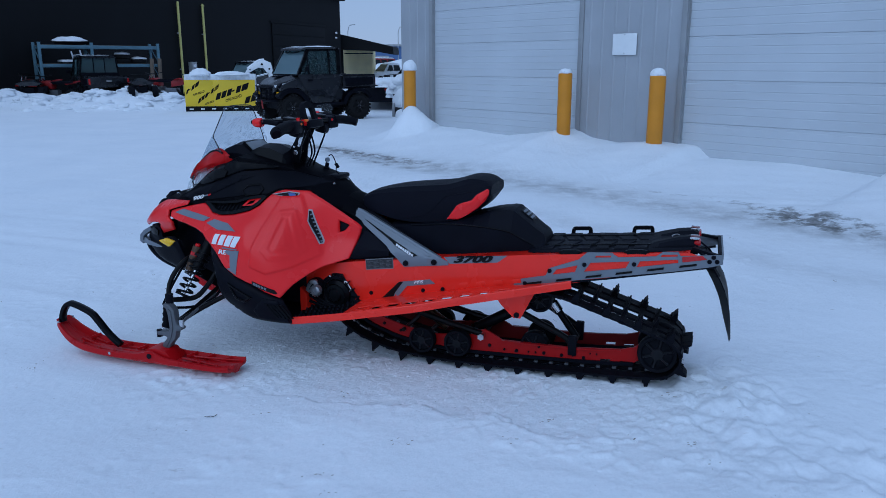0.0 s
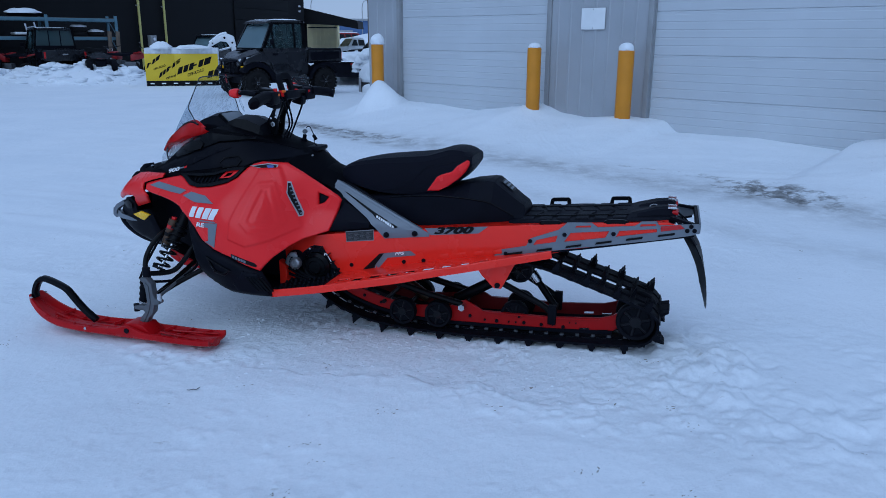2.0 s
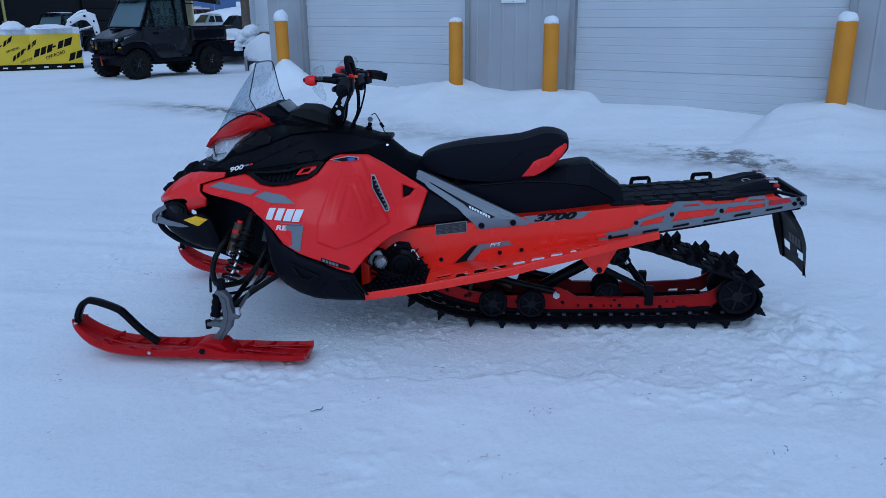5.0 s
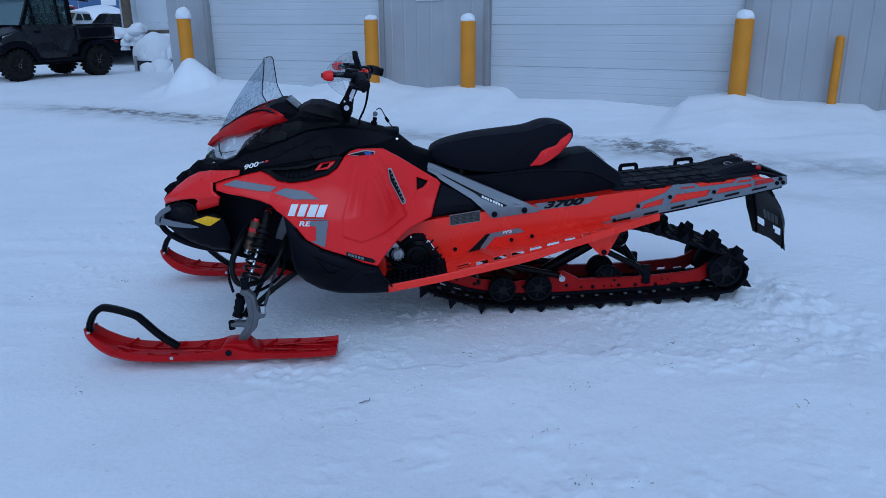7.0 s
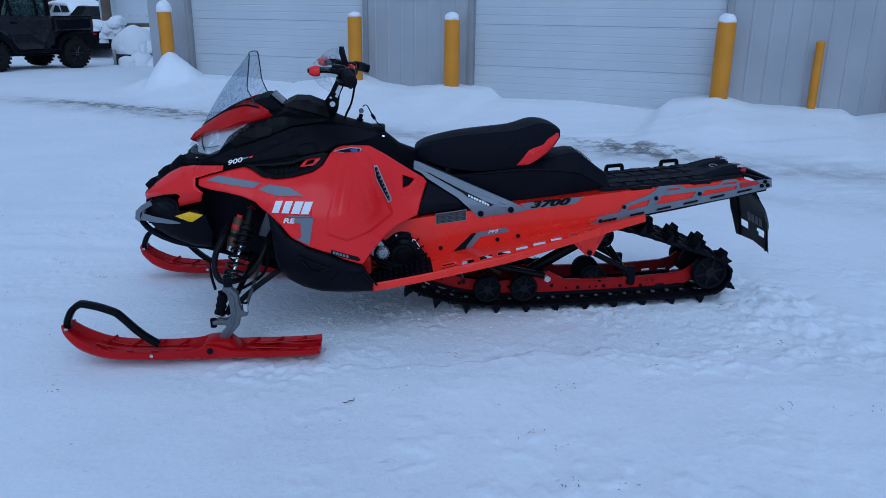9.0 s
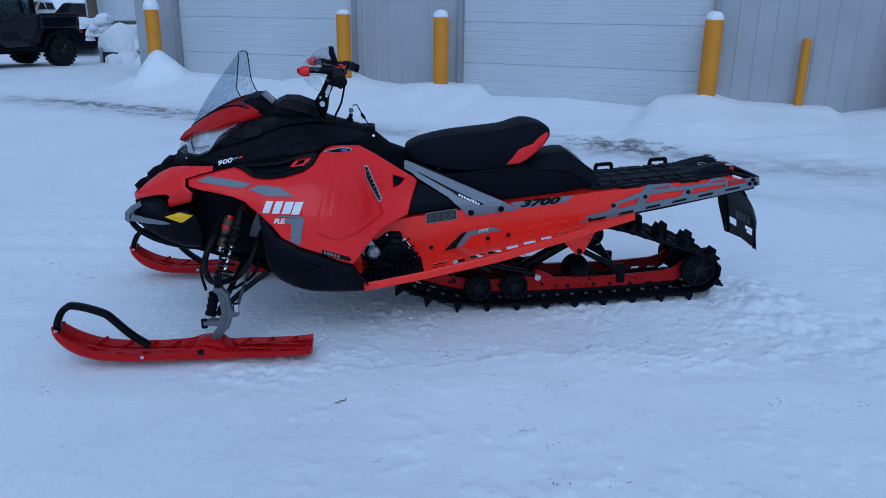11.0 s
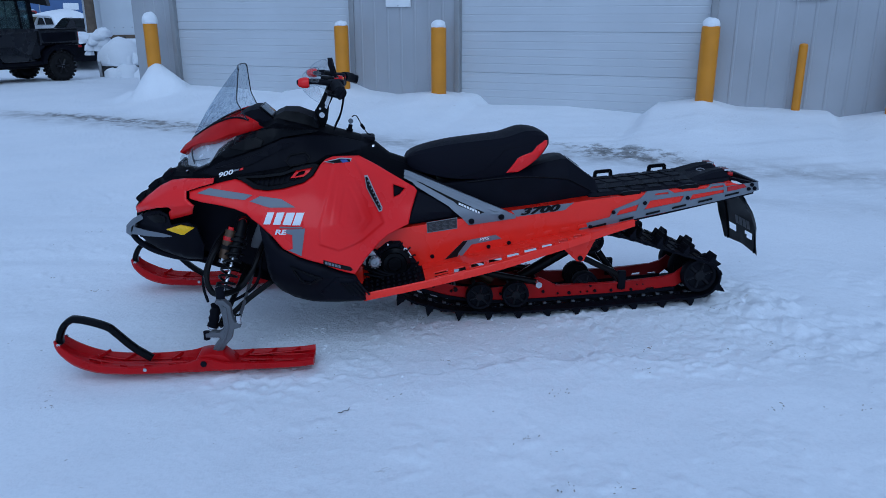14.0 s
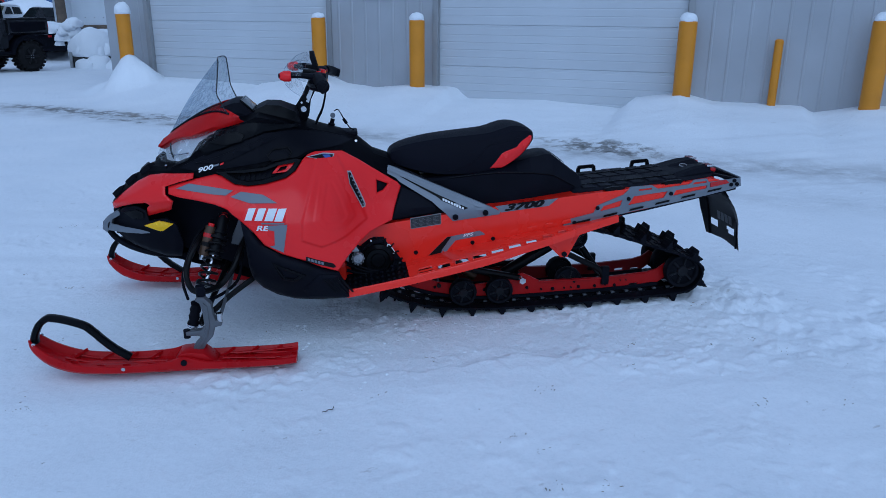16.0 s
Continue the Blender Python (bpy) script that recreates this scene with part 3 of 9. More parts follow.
for i, (a, b) in enumerate(DOORS):
    door = thing("door_%d" % (i + 1), WALL_M, "closed white sectional roll-up door in a steel wall", "garage door", kind="structure")
    first = None
    for k in range(-1, 6):
        z = 0.050 + 0.593 * k + 0.002
        if first is None:
            first = part("panel", door_section(b - a, 0.593), DOOR_WHITE, door, smooth=25)
        else:
            o = new("panel", first.data)
            o.parent = door
        (first if k == -1 else o).matrix_basis = pose(a, 0.055, z)
    for x0, x1 in ((a - 0.09, a - 0.005), (b + 0.005, b + 0.09)):
        part("jamb", block((x0, -0.028, 0), (x1, 0.12, DOOR_TOP + 0.02), 0.006), TRIM_GREY, door, "grey steel jamb")
    part("seal", block((a - 0.006, 0.030, 0), (a + 0.006, 0.05, DOOR_TOP), 0.002), TRIM_GREY, door, "grey rubber weather seal")
    part("seal", block((b - 0.006, 0.030, 0), (b + 0.006, 0.05, DOOR_TOP), 0.002), TRIM_GREY, door, "grey rubber weather seal")
    part("lintel", block((a - 0.09, -0.028, DOOR_TOP + 0.02), (b + 0.09, 0.12, DOOR_TOP + 0.10), 0.006), TRIM_GREY, door, "grey steel lintel")

# signs and fittings on the wall
for s0, s1, z0, z1 in ((4.13, 4.55, 1.59, 1.90), (9.83, 10.23, 1.635, 1.95)):
    sign = thing("wall_sign", WALL_M, "blank white sign plate screwed to the grey wall", "sign", group="signs on the wall")
    part("sign_plate", block((s0, -0.030, z0), (s1, -0.022, z1), 0.003), SIGN_WHITE, sign)
    for x in (s0 + (s1 - s0) / 2,):
        for z in (z0 + 0.02, z1 - 0.02):
            bm = bmesh.new()
            rod(bm, (x, -0.034, z), (x, -0.028, z), 0.008)
            part("screw", bm, TRIM_GREY, sign)


# bollards
def snow_cap(r, h, seed):
    bm = bmesh.new()
    bmesh.ops.create_icosphere(bm, subdivisions=3, radius=1)
    for v in bm.verts:
        n = noise.noise(v.co * 1.6 + Vector((seed, 3, 1))) * 0.14
        v.co = Vector((v.co.x * r * (1 + n), v.co.y * r * (1 + n), (max(v.co.z, -0.35) + 0.3) * h * (1 + n)))
    return bm


def bollard(p, top, r, cap):
    b = thing("bollard", pose(p[0], p[1], 0, 0, 0, 0), "yellow plastic-sleeved bollard capped with snow" if cap else "slim yellow steel post by the wall", "bollard", group="bollards along the wall")
    part("sleeve", turned([(0, -0.1), (r, -0.1), (r, top - 0.02), (r - 0.012, top - 0.004), (r * 0.5, top), (0, top + 0.002)], 28, "Z"), BOLLARD_YELLOW, b)
    if cap:
        c = part("snow_cap", snow_cap(r * (1.14 if cap > 0.12 else 0.95), cap * 0.85, p[0]), SNOW_CAP, b, "rounded cap of fresh snow")
        c.matrix_basis = pose(0, 0, top - 0.01)
    return b


bollard((-0.66, 14.66), 1.355, 0.115, 0.17)
bollard((1.876, 11.975), 1.325, 0.108, 0.07)
bollard((3.004, 10.853), 1.305, 0.112, 0.10)
bollard((5.614, 8.138), 1.33, 0.115, 0.10)
pe = on_wall(10.02, 0.12, 0)
bollard((pe.x, pe.y), 1.12, 0.052, 0)
pf = on_wall(11.12, 0.30, 0)
bollard((pf.x, pf.y), 1.36, 0.115, 0.10)


# ---- the snowmobile: x to its rear, y to its right, z up, in its own frame ----
from mathutils import geometry

sled = thing("snowmobile", SLED, "orange-red and black snowmobile parked on packed snow", "snowmobile")

WX = [-1.80, -1.60, -1.40, -1.20, -1.05, -0.90, -0.75, -0.60, -0.44]
WZ = [0.24, 0.36, 0.48, 0.60, 0.70, 0.80, 0.90]
HALF = [
    (0.10, 0.12, 0.14, 0.12, 0.10, 0.07, 0.05),
    (0.14, 0.20, 0.25, 0.27, 0.25, 0.19, 0.12),
    (0.18, 0.25, 0.30, 0.335, 0.335, 0.27, 0.20),
    (0.26, 0.35, 0.40, 0.405, 0.375, 0.29, 0.23),
    (0.36, 0.44, 0.455, 0.445, 0.405, 0.31, 0.24),
    (0.42, 0.475, 0.48, 0.465, 0.415, 0.32, 0.245),
    (0.44, 0.465, 0.45, 0.405, 0.335, 0.255, 0.19),
    (0.43, 0.41, 0.33, 0.235, 0.205, 0.185, 0.16),
    (0.40, 0.35, 0.25, 0.175, 0.165, 0.15, 0.13),
]


def half_width(x, z):
    """Half the body's width at a place along it and a height."""
    def cubic(p0, p1, p2, p3, t):
        return 0.5 * (2 * p1 + (p2 - p0) * t + (2 * p0 - 5 * p1 + 4 * p2 - p3) * t * t + (3 * p1 - p0 - 3 * p2 + p3) * t ** 3)

    def locate(a, v):
        v = min(max(v, a[0]), a[-1])
        i = max(k for k in range(len(a) - 1) if a[k] <= v)
        return i, (v - a[i]) / (a[i + 1] - a[i])
    i, t = locate(WX, x)
    j, u = locate(WZ, z)
    pick = lambda k, n: min(max(k, 0), n - 1)
    col = []
    for k in range(-1, 3):
        r = HALF[pick(i + k, len(WX))]
        col.append(cubic(*[r[pick(j + q, len(WZ))] for q in range(-1, 3)], u))
    return cubic(*col, t)


def inside_distance(p, poly):
    """Distance from p to the outline, negative outside."""
    d, inn = 9.0, False
    k = len(poly)
    for i in range(k):
        a, b = poly[i], poly[(i + 1) % k]
        ex, ez = b[0] - a[0], b[1] - a[1]
        t = max(0, min(1, ((p[0] - a[0]) * ex + (p[1] - a[1]) * ez) / (ex * ex + ez * ez + 1e-12)))
        d = min(d, math.hypot(p[0] - a[0] - t * ex, p[1] - a[1] - t * ez))
        if (a[1] > p[1]) != (b[1] > p[1]) and p[0] < ex * (p[1] - a[1]) / (ez + 1e-12) + a[0]:
            inn = not inn
    return d if inn else -d


def skin(outline, side=-1, lift=0.0, thick=0.012, step=0.022, edge=0.010, relief=None, surface=half_width, holes=()):
    """A moulded panel cut to an outline in x and z that lies on the body's surface, with rounded edges and thickness."""
    pts, loops = [], []
    for ring in (outline, *holes):
        first = len(pts)
        for a, b in zip(ring, ring[1:] + ring[:1]):
            k = max(1, int(math.dist(a, b) / step))
            pts += [Vector((a[0] + (b[0] - a[0]) * i / k, a[1] + (b[1] - a[1]) * i / k)) for i in range(k)]
        loops.append((first, len(pts)))
    lox, hix = min(p.x for p in pts), max(p.x for p in pts)
    loz, hiz = min(p.y for p in pts), max(p.y for p in pts)
    edges = []
    for f, e in loops:
        edges += [(i, i + 1 if i + 1 < e else f) for i in range(f, e)]
    row = 0
    z = loz
    while z < hiz:
        x = lox + (step / 2 if row % 2 else 0)
        while x < hix:
            d = inside_distance((x, z), outline)
            if d > step * 0.45 and all(inside_distance((x, z), h) < -step * 0.45 for h in holes):
                pts.append(Vector((x, z)))
            x += step
        z += step * 0.87
        row += 1
    v, _, f, _, _, _ = geometry.delaunay_2d_cdt(pts, edges, [], 1, 1e-5)
    rings = (outline, *holes)
    bm = bmesh.new()
    outer = []
    for p in v:
        d = min(abs(inside_distance((p.x, p.y), r)) for r in rings)
        y = surface(p.x, p.y) + lift
        if relief:
            y += relief(p.x, p.y)
        if d < edge:
            y -= (edge - math.sqrt(max(0, edge * edge - (edge - d) ** 2))) * 0.8
        outer.append(bm.verts.new((p.x, side * y, p.y)))
    inner = [bm.verts.new((a.co.x, a.co.y - side * thick, a.co.z)) for a in outer]
    use = {}
    for t in f:
        c = sum((v[i] for i in t), Vector((0, 0))) / 3
        if any(inside_distance((c.x, c.y), h) > 0 for h in holes) or inside_distance((c.x, c.y), outline) < 0:
            continue
        bm.faces.new([outer[i] for i in t])
        bm.faces.new([inner[i] for i in reversed(t)])
        for i in range(3):
            a, b = t[i], t[(i + 1) % 3]
            use[frozenset((a, b))] = use.get(frozenset((a, b)), []) + [(a, b)]
    for q in use.values():
        if len(q) == 1:
            a, b = q[0]
            bm.faces.new((outer[b], outer[a], inner[a], inner[b]))
    for vert in [w for w in bm.verts if not w.link_faces]:
        bm.verts.remove(vert)
    return bm


def both(fn):
    fn(-1)
    fn(1)


# skis
def build_ski(yc, side):
    stations = [(-1.980, 0.176, 0.164, 0.032), (-1.964, 0.172, 0.124, 0.048), (-1.905, 0.124, 0.070, 0.062), (-1.815, 0.082, 0.037, 0.072), (-1.70, 0.064, 0.026, 0.077), (-1.58, 0.060, 0.022, 0.076),
                (-1.45, 0.068, 0.020, 0.072), (-1.377, 0.086, 0.020, 0.070), (-1.29, 0.062, 0.020, 0.071), (-1.20, 0.060, 0.021, 0.073), (-1.10, 0.058, 0.022, 0.076), (-0.985, 0.060, 0.026, 0.078), (-0.922, 0.066, 0.032, 0.078)]
    pts = smooth_path([(a, b, c) for a, b, c, _ in stations], 4)
    wid = smooth_path([(a, d, 0) for a, _, _, d in stations], 4)
    rows = []
    for p, q in zip(pts, wid):
        x, zt, zb, w = p.x, p.y, p.z, q.y
        g = min(0.014, (zt - zb) * 0.34)
        half = [(w, zt), (w - 0.009, zt + 0.002), (w - 0.018, zb + g + 0.006), (w * 0.45, zb + g), (w * 0.30, zb + g + 0.010), (0, zb + g + 0.012)]
        low = [(w * 0.16, zb - 0.014), (w * 0.32, zb), (w * 0.86, zb + 0.004), (w * 1.0, zb + (zt - zb) * 0.35)]
        rows.append([(x, yc - a, z) for a, z in half] + [(x, yc + a, z) for a, z in half[-2::-1]] + [(x, yc + a, z) for a, z in low[::-1]] + [(x, yc - a, z) for a, z in low])
    ski = part("ski", loft(rows, closed=True), SKI_RED, sled, "glossy red plastic ski dusted with snow", smooth=30)
    for i in range(9):
        x = -1.83 + i * 0.10
        if -1.5 < x < -1.25:
            continue
        for s in (-1, 1):
            bm = bmesh.new()
            zt = 0.047 + max(0, -1.70 - x) ** 1.5 * 0.55
            sweep([(x, yc + s * 0.026, zt), (x + 0.04, yc + s * 0.062, zt + 0.014)], [(-0.003, -0.006), (0.003, -0.006), (0.002, 0.006), (-0.002, 0.006)], bm=bm)
            part("rib", bm, SKI_RED, ski)
    path = smooth_path([(-1.958, yc - 0.012, 0.160), (-1.958, yc - 0.012, 0.190), (-1.936, yc - 0.012, 0.236), (-1.908, yc - 0.012, 0.260), (-1.885, yc - 0.012, 0.264), (-1.83, yc - 0.012, 0.251), (-1.765, yc - 0.012, 0.225), (-1.735, yc - 0.012, 0.198), (-1.69, yc - 0.012, 0.148), (-1.65, yc - 0.012, 0.111), (-1.60, yc - 0.012, 0.075)], 4)
    sec = [(-0.013, -0.012), (-0.008, -0.018), (0.008, -0.018), (0.013, -0.012), (0.013, 0.012), (0.008, 0.018), (-0.008, 0.018), (-0.013, 0.012)]
    part("ski_loop", sweep(path, sec, up=(0, 1, 0)), BLACK_SATIN, ski, "black moulded ski loop handle", smooth=40)
    for x, z, r, mt, hl in ((-1.956, 0.166, 0.007, CHROME, 0.050), (-1.616, 0.052, 0.008, CHROME, 0.080), (-1.378, 0.064, 0.013, BLACK, 0.075)):
        for q in (-1, 1):
            bm = bmesh.new()
            rod(bm, (x, yc + q * (hl - 0.008), z), (x, yc + q * hl, z), r)
            part("bolt", bm, mt, ski)
    for y0, y1, x0, x1 in ((-0.050, -0.018, -0.945, -1.23), (-0.018, -0.048, -0.945, -1.18), (0.020, 0.048, -0.945, -1.23), (0.050, 0.020, -0.945, -1.18), (-0.040, -0.048, -1.50, -1.84), (0.040, 0.048, -1.50, -1.84), (0.0, 0.0, -1.46, -1.86)):
        rise = lambda x: 0.046 + max(0, -1.70 - x) ** 1.5 * 0.55
        part("groove_ridge", tube([(x0 + (x1 - x0) * k / 4, yc + y0 + (y1 - y0) * k / 4, rise(x0 + (x1 - x0) * k / 4) + (0.008 if abs(y0) > 0.045 else 0.0)) for k in range(5)], 0.0045, 2, 6), SKI_RED, ski)
    # saddle that carries the spindle
    part("saddle", plate([(-1.43, 0.045), (-1.40, 0.092), (-1.36, 0.098), (-1.30, 0.092), (-1.25, 0.045)], yc - 0.05, yc + 0.05, 0.006), SKI_RED, ski)


build_ski(-0.572, -1)
build_ski(0.520, 1)


def build_front_leg(side, yc):
    s = side
    ys = lambda v: yc + s * v
    outline = [(-1.318, 0.322), (-1.287, 0.321), (-1.261, 0.292), (-1.257, 0.247), (-1.248, 0.216), (-1.224, 0.207), (-1.225, 0.194), (-1.255, 0.187), (-1.265, 0.147), (-1.292, 0.116), (-1.328, 0.056), (-1.369, 0.060), (-1.341, 0.113), (-1.314, 0.144), (-1.320, 0.152), (-1.373, 0.154), (-1.374, 0.172), (-1.311, 0.176), (-1.295, 0.196), (-1.299, 0.262), (-1.308, 0.296), (-1.326, 0.309)]
    spindle = part("spindle", plate(outline, yc - 0.019, yc + 0.019, 0.006), FORGED, sled, "grey forged steering spindle", smooth=30)
    part("spindle_rib", plate([(-1.292, 0.30), (-1.276, 0.285), (-1.272, 0.20), (-1.288, 0.150), (-1.325, 0.085), (-1.340, 0.085), (-1.300, 0.155), (-1.284, 0.20), (-1.288, 0.26)], yc - 0.024, yc + 0.024, 0.003), FORGED, spindle)
    for a, b, r in (((-1.372, ys(0), 0.140), (-1.372, ys(0), 0.176), 0.014), ((-1.303, ys(-0.01), 0.310), (-1.303, ys(-0.01), 0.365), 0.019), ((-1.236, ys(0), 0.205), (-1.236, ys(0), 0.245), 0.013)):
        bm = bmesh.new()
        rod(bm, a, b, r)
        part("ball_joint", bm, CHROME if r < 0.0135 else BLACK, spindle)
    # boot on the lower joint
    rows = [(0.019 + 0.005 * (i % 2), 0.016 * i) for i in range(8)]
    bm = turned([(0, 0)] + rows + [(0, 0.118)], 12, "Z")
    ob = part("boot", bm, RUBBER, spindle, "ribbed black rubber boot")
    ob.matrix_basis = pose(-1.352, ys(-0.03), 0.178, 6, 14, 0)
    for z, r, m in ((0.180, 0.025, CHROME), (0.262, 0.012, RED_LENS)):
        bm = bmesh.new()
        rod(bm, (-1.352 + (z - 0.178) * 0.24, ys(-0.03), z), (-1.350 + (z - 0.178) * 0.24, ys(-0.03), z + 0.008), r)
        part("collar", bm, m, spindle)
    arms = [
        [(-1.300, ys(-0.02), 0.332), (-1.345, ys(-0.06), 0.330), (-1.372, ys(-0.10), 0.372), (-1.366, ys(-0.14), 0.430), (-1.335, s * 0.36, 0.490), (-1.31, s * 0.22, 0.52)],
        [(-1.300, ys(-0.02), 0.332), (-1.245, ys(-0.13), 0.318), (-1.190, s * 0.39, 0.380), (-1.158, s * 0.33, 0.455), (-1.14, s * 0.22, 0.49)],
        [(-1.318, ys(-0.03), 0.190), (-1.285, s * 0.36, 0.250), (-1.24, s * 0.16, 0.34)],
        [(-1.318, ys(-0.02), 0.190), (-1.215, s * 0.43, 0.262), (-1.105, s * 0.355, 0.325), (-1.02, s * 0.25, 0.37)],
    ]
    for a in arms:
        part("suspension_arm", tube(a, 0.0125, 5, 10), STEEL, sled, "black tubular suspension arm")
    part("tie_rod", tube([(-1.230, ys(0), 0.232), (-1.222, s * 0.42, 0.268), (-1.212, s * 0.20, 0.320)], 0.0075, 3, 8), FORGED, sled, "dark steering tie rod")
    # shock absorber with its spring
    a, b = Vector((-1.305, s * 0.455, 0.318)), Vector((-1.215, s * 0.275, 0.620))
    ax = (b - a).normalized()
    bm = bmesh.new()
    rod(bm, a, a + ax * 0.16, 0.008)
    shock = part("shock_absorber", bm, CHROME, sled, "bronze shock absorber with black coil spring")
    bm = bmesh.new()
    rod(bm, a + ax * 0.15, b - ax * 0.03, 0.026, seg=16)
    part("shock_body", bm, BLACK_SATIN, shock)
    bm = bmesh.new()
    c0, c1 = Vector((-1.311, s * 0.370, 0.440)), Vector((-1.274, s * 0.340, 0.560))
    rod(bm, c0, c1, 0.023, seg=16)
    tank = part("reservoir", bm, BRONZE, shock, "bronze gas reservoir")
    bm = bmesh.new()
    rod(bm, c1, c1 + (c1 - c0) * 0.10, 0.013, seg=14)
    part("reservoir_cap", bm, RED, tank, "red reservoir cap")
    bm = bmesh.new()
    rod(bm, c0 - (c1 - c0) * 0.16, c0, 0.021, seg=14)
    part("reservoir_base", bm, CHROME, tank)
    for t in (0.32, 0.62):
        bm = bmesh.new()
        rod(bm, c0.lerp(c1, t), c0.lerp(c1, t + 0.14), 0.0237, seg=16)
        part("reservoir_label", bm, DECAL_BLACK if t < 0.5 else RED_LENS, tank)
    q = ax.to_track_quat("Z", "Y").to_matrix()
    coil = []
    for i in range(84):
        t = i / 83
        ang = t * 2 * math.pi * 6
        coil.append(a + ax * (0.02 + 0.20 * t) + q @ Vector((0.036 * math.cos(ang), 0.036 * math.sin(ang), 0)))
    part("spring", tube(coil, 0.0058, 1, 8), STEEL, shock)
    for t, r in ((0.015, 0.040), (0.225, 0.042), (0.250, 0.034)):
        bm = bmesh.new()
        rod(bm, a + ax * (t - 0.006), a + ax * (t + 0.006), r, seg=18)
        part("spring_seat", bm, BLACK_SATIN, shock)
    bm = bmesh.new()
    rod(bm, b - ax * 0.04 + Vector((0, -0.02, 0)), b - ax * 0.04 + Vector((0, 0.02, 0)), 0.018)
    part("mount", bm, RED, shock, "red shock mount")
    part("inner_shield", plate([(-1.163, 0.575), (-1.198, 0.494), (-1.208, 0.455), (-1.150, 0.440), (-1.100, 0.520), (-1.110, 0.590)], s * 0.255, s * 0.262, 0.002), FORGED, sled, "grey inner heat shield")
    # brake and sensor hoses
    part("hose", tube([(-1.36, ys(-0.03), 0.30), (-1.40, s * 0.40, 0.36), (-1.35, s * 0.30, 0.50), (-1.28, s * 0.24, 0.56)], 0.006, 5, 8), RUBBER, sled, "black hose")
    part("hose", tube([(-1.33, ys(-0.02), 0.29), (-1.26, s * 0.42, 0.265), (-1.18, s * 0.34, 0.31), (-1.16, s * 0.27, 0.42)], 0.007, 5, 8), RUBBER, sled, "black hose")


build_front_leg(-1, -0.560)
build_front_leg(1, 0.520)

# inner chassis: a dark core behind the moulded panels
core = [
    (-1.58, 0.10, 0.46, 0.70), (-1.45, 0.16, 0.42, 0.78), (-1.30, 0.19, 0.38, 0.84), (-1.12, 0.20, 0.30, 0.88), (-0.95, 0.24, 0.28, 0.86), (-0.75, 0.22, 0.28, 0.83), (-0.55, 0.145, 0.30, 0.74)]
rows = []
for x, w, z0, z1 in core:
    rows.append([(x, -w, z0), (x, w, z0), (x, w, z1 - 0.06), (x, w * 0.6, z1), (x, -w * 0.6, z1), (x, -w, z1 - 0.06)])
part("chassis", loft(rows, closed=True), BLACK, sled, "black inner chassis")


def panel_relief(x, z):
    """Pressed shapes of the side panel: a raised field with a flat-topped step and a knee hollow."""
    field = [(-0.815, 0.835), (-0.846, 0.72), (-0.882, 0.60), (-0.885, 0.521), (-0.802, 0.488), (-0.70, 0.512), (-0.60, 0.555), (-0.645, 0.66), (-0.700, 0.79), (-0.725, 0.835)]
    d = inside_distance((x, z), field)
    y = 0.011 * min(max((d + 0.003) / 0.010, 0), 1)
    inner = [(-0.800, 0.770), (-0.730, 0.775), (-0.690, 0.690), (-0.655, 0.585), (-0.704, 0.545), (-0.791, 0.552), (-0.832, 0.60)]
    d = inside_distance((x, z), inner)
    y += 0.0030 * min(max((d + 0.003) / 0.007, 0), 1)
    for at, deep in ((0.014, 0.0016), (0.029, -0.0030), (0.041, 0.0014), (0.054, 0.0022), (0.068, -0.0016)):
        y += deep * min(max((d - at) / 0.006, 0), 1)
    crease = (z - 0.655) - (x + 1.30) * -0.10
    y += 0.006 * math.exp(-(crease / 0.03) ** 2) * (1 if x < -0.95 else 0)
    return y


SIDE = [(-1.444, 0.728), (-1.397, 0.743), (-1.332, 0.759), (-1.246, 0.777), (-1.215, 0.770), (-1.162, 0.742), (-1.105, 0.736), (-1.031, 0.744), (-0.945, 0.766), (-0.905, 0.790), (-0.876, 0.830), (-0.852, 0.849), (-0.820, 0.858), (-0.705, 0.852), (-0.632, 0.810), (-0.566, 0.765), (-0.500, 0.722), (-0.455, 0.694), (-0.440, 0.676),
        (-0.462, 0.606), (-0.487, 0.532), (-0.548, 0.513), (-0.588, 0.503), (-0.630, 0.480), (-0.690, 0.432), (-0.738, 0.374), (-0.805, 0.399), (-0.872, 0.432), (-0.972, 0.464), (-1.042, 0.500), (-1.088, 0.556), (-1.143, 0.605), (-1.167, 0.622), (-1.192, 0.646), (-1.242, 0.664), (-1.312, 0.678), (-1.395, 0.689), (-1.442, 0.700)]
VENT_HOLE = [(-0.552, 0.712), (-0.500, 0.690), (-0.522, 0.662), (-0.551, 0.652)]
FENDER = [(-1.713, 0.607), (-1.718, 0.632), (-1.682, 0.664), (-1.646, 0.695), (-1.586, 0.739), (-1.531, 0.766), (-1.471, 0.776), (-1.334, 0.784), (-1.336, 0.766), (-1.395, 0.751), (-1.455, 0.731), (-1.455, 0.698), (-1.424, 0.670), (-1.428, 0.663), (-1.443, 0.625), (-1.551, 0.590), (-1.546, 0.632), (-1.531, 0.646), (-1.544, 0.658), (-1.601, 0.650), (-1.656, 0.631)]
BELLY = [(-1.140, 0.600), (-1.125, 0.500), (-1.118, 0.390), (-1.105, 0.322), (-1.070, 0.276), (-1.010, 0.246), (-0.930, 0.234), (-0.811, 0.236), (-0.692, 0.240), (-0.700, 0.290), (-0.735, 0.366), (-0.805, 0.391), (-0.872, 0.424), (-0.972, 0.456), (-1.046, 0.492), (-1.092, 0.548)]


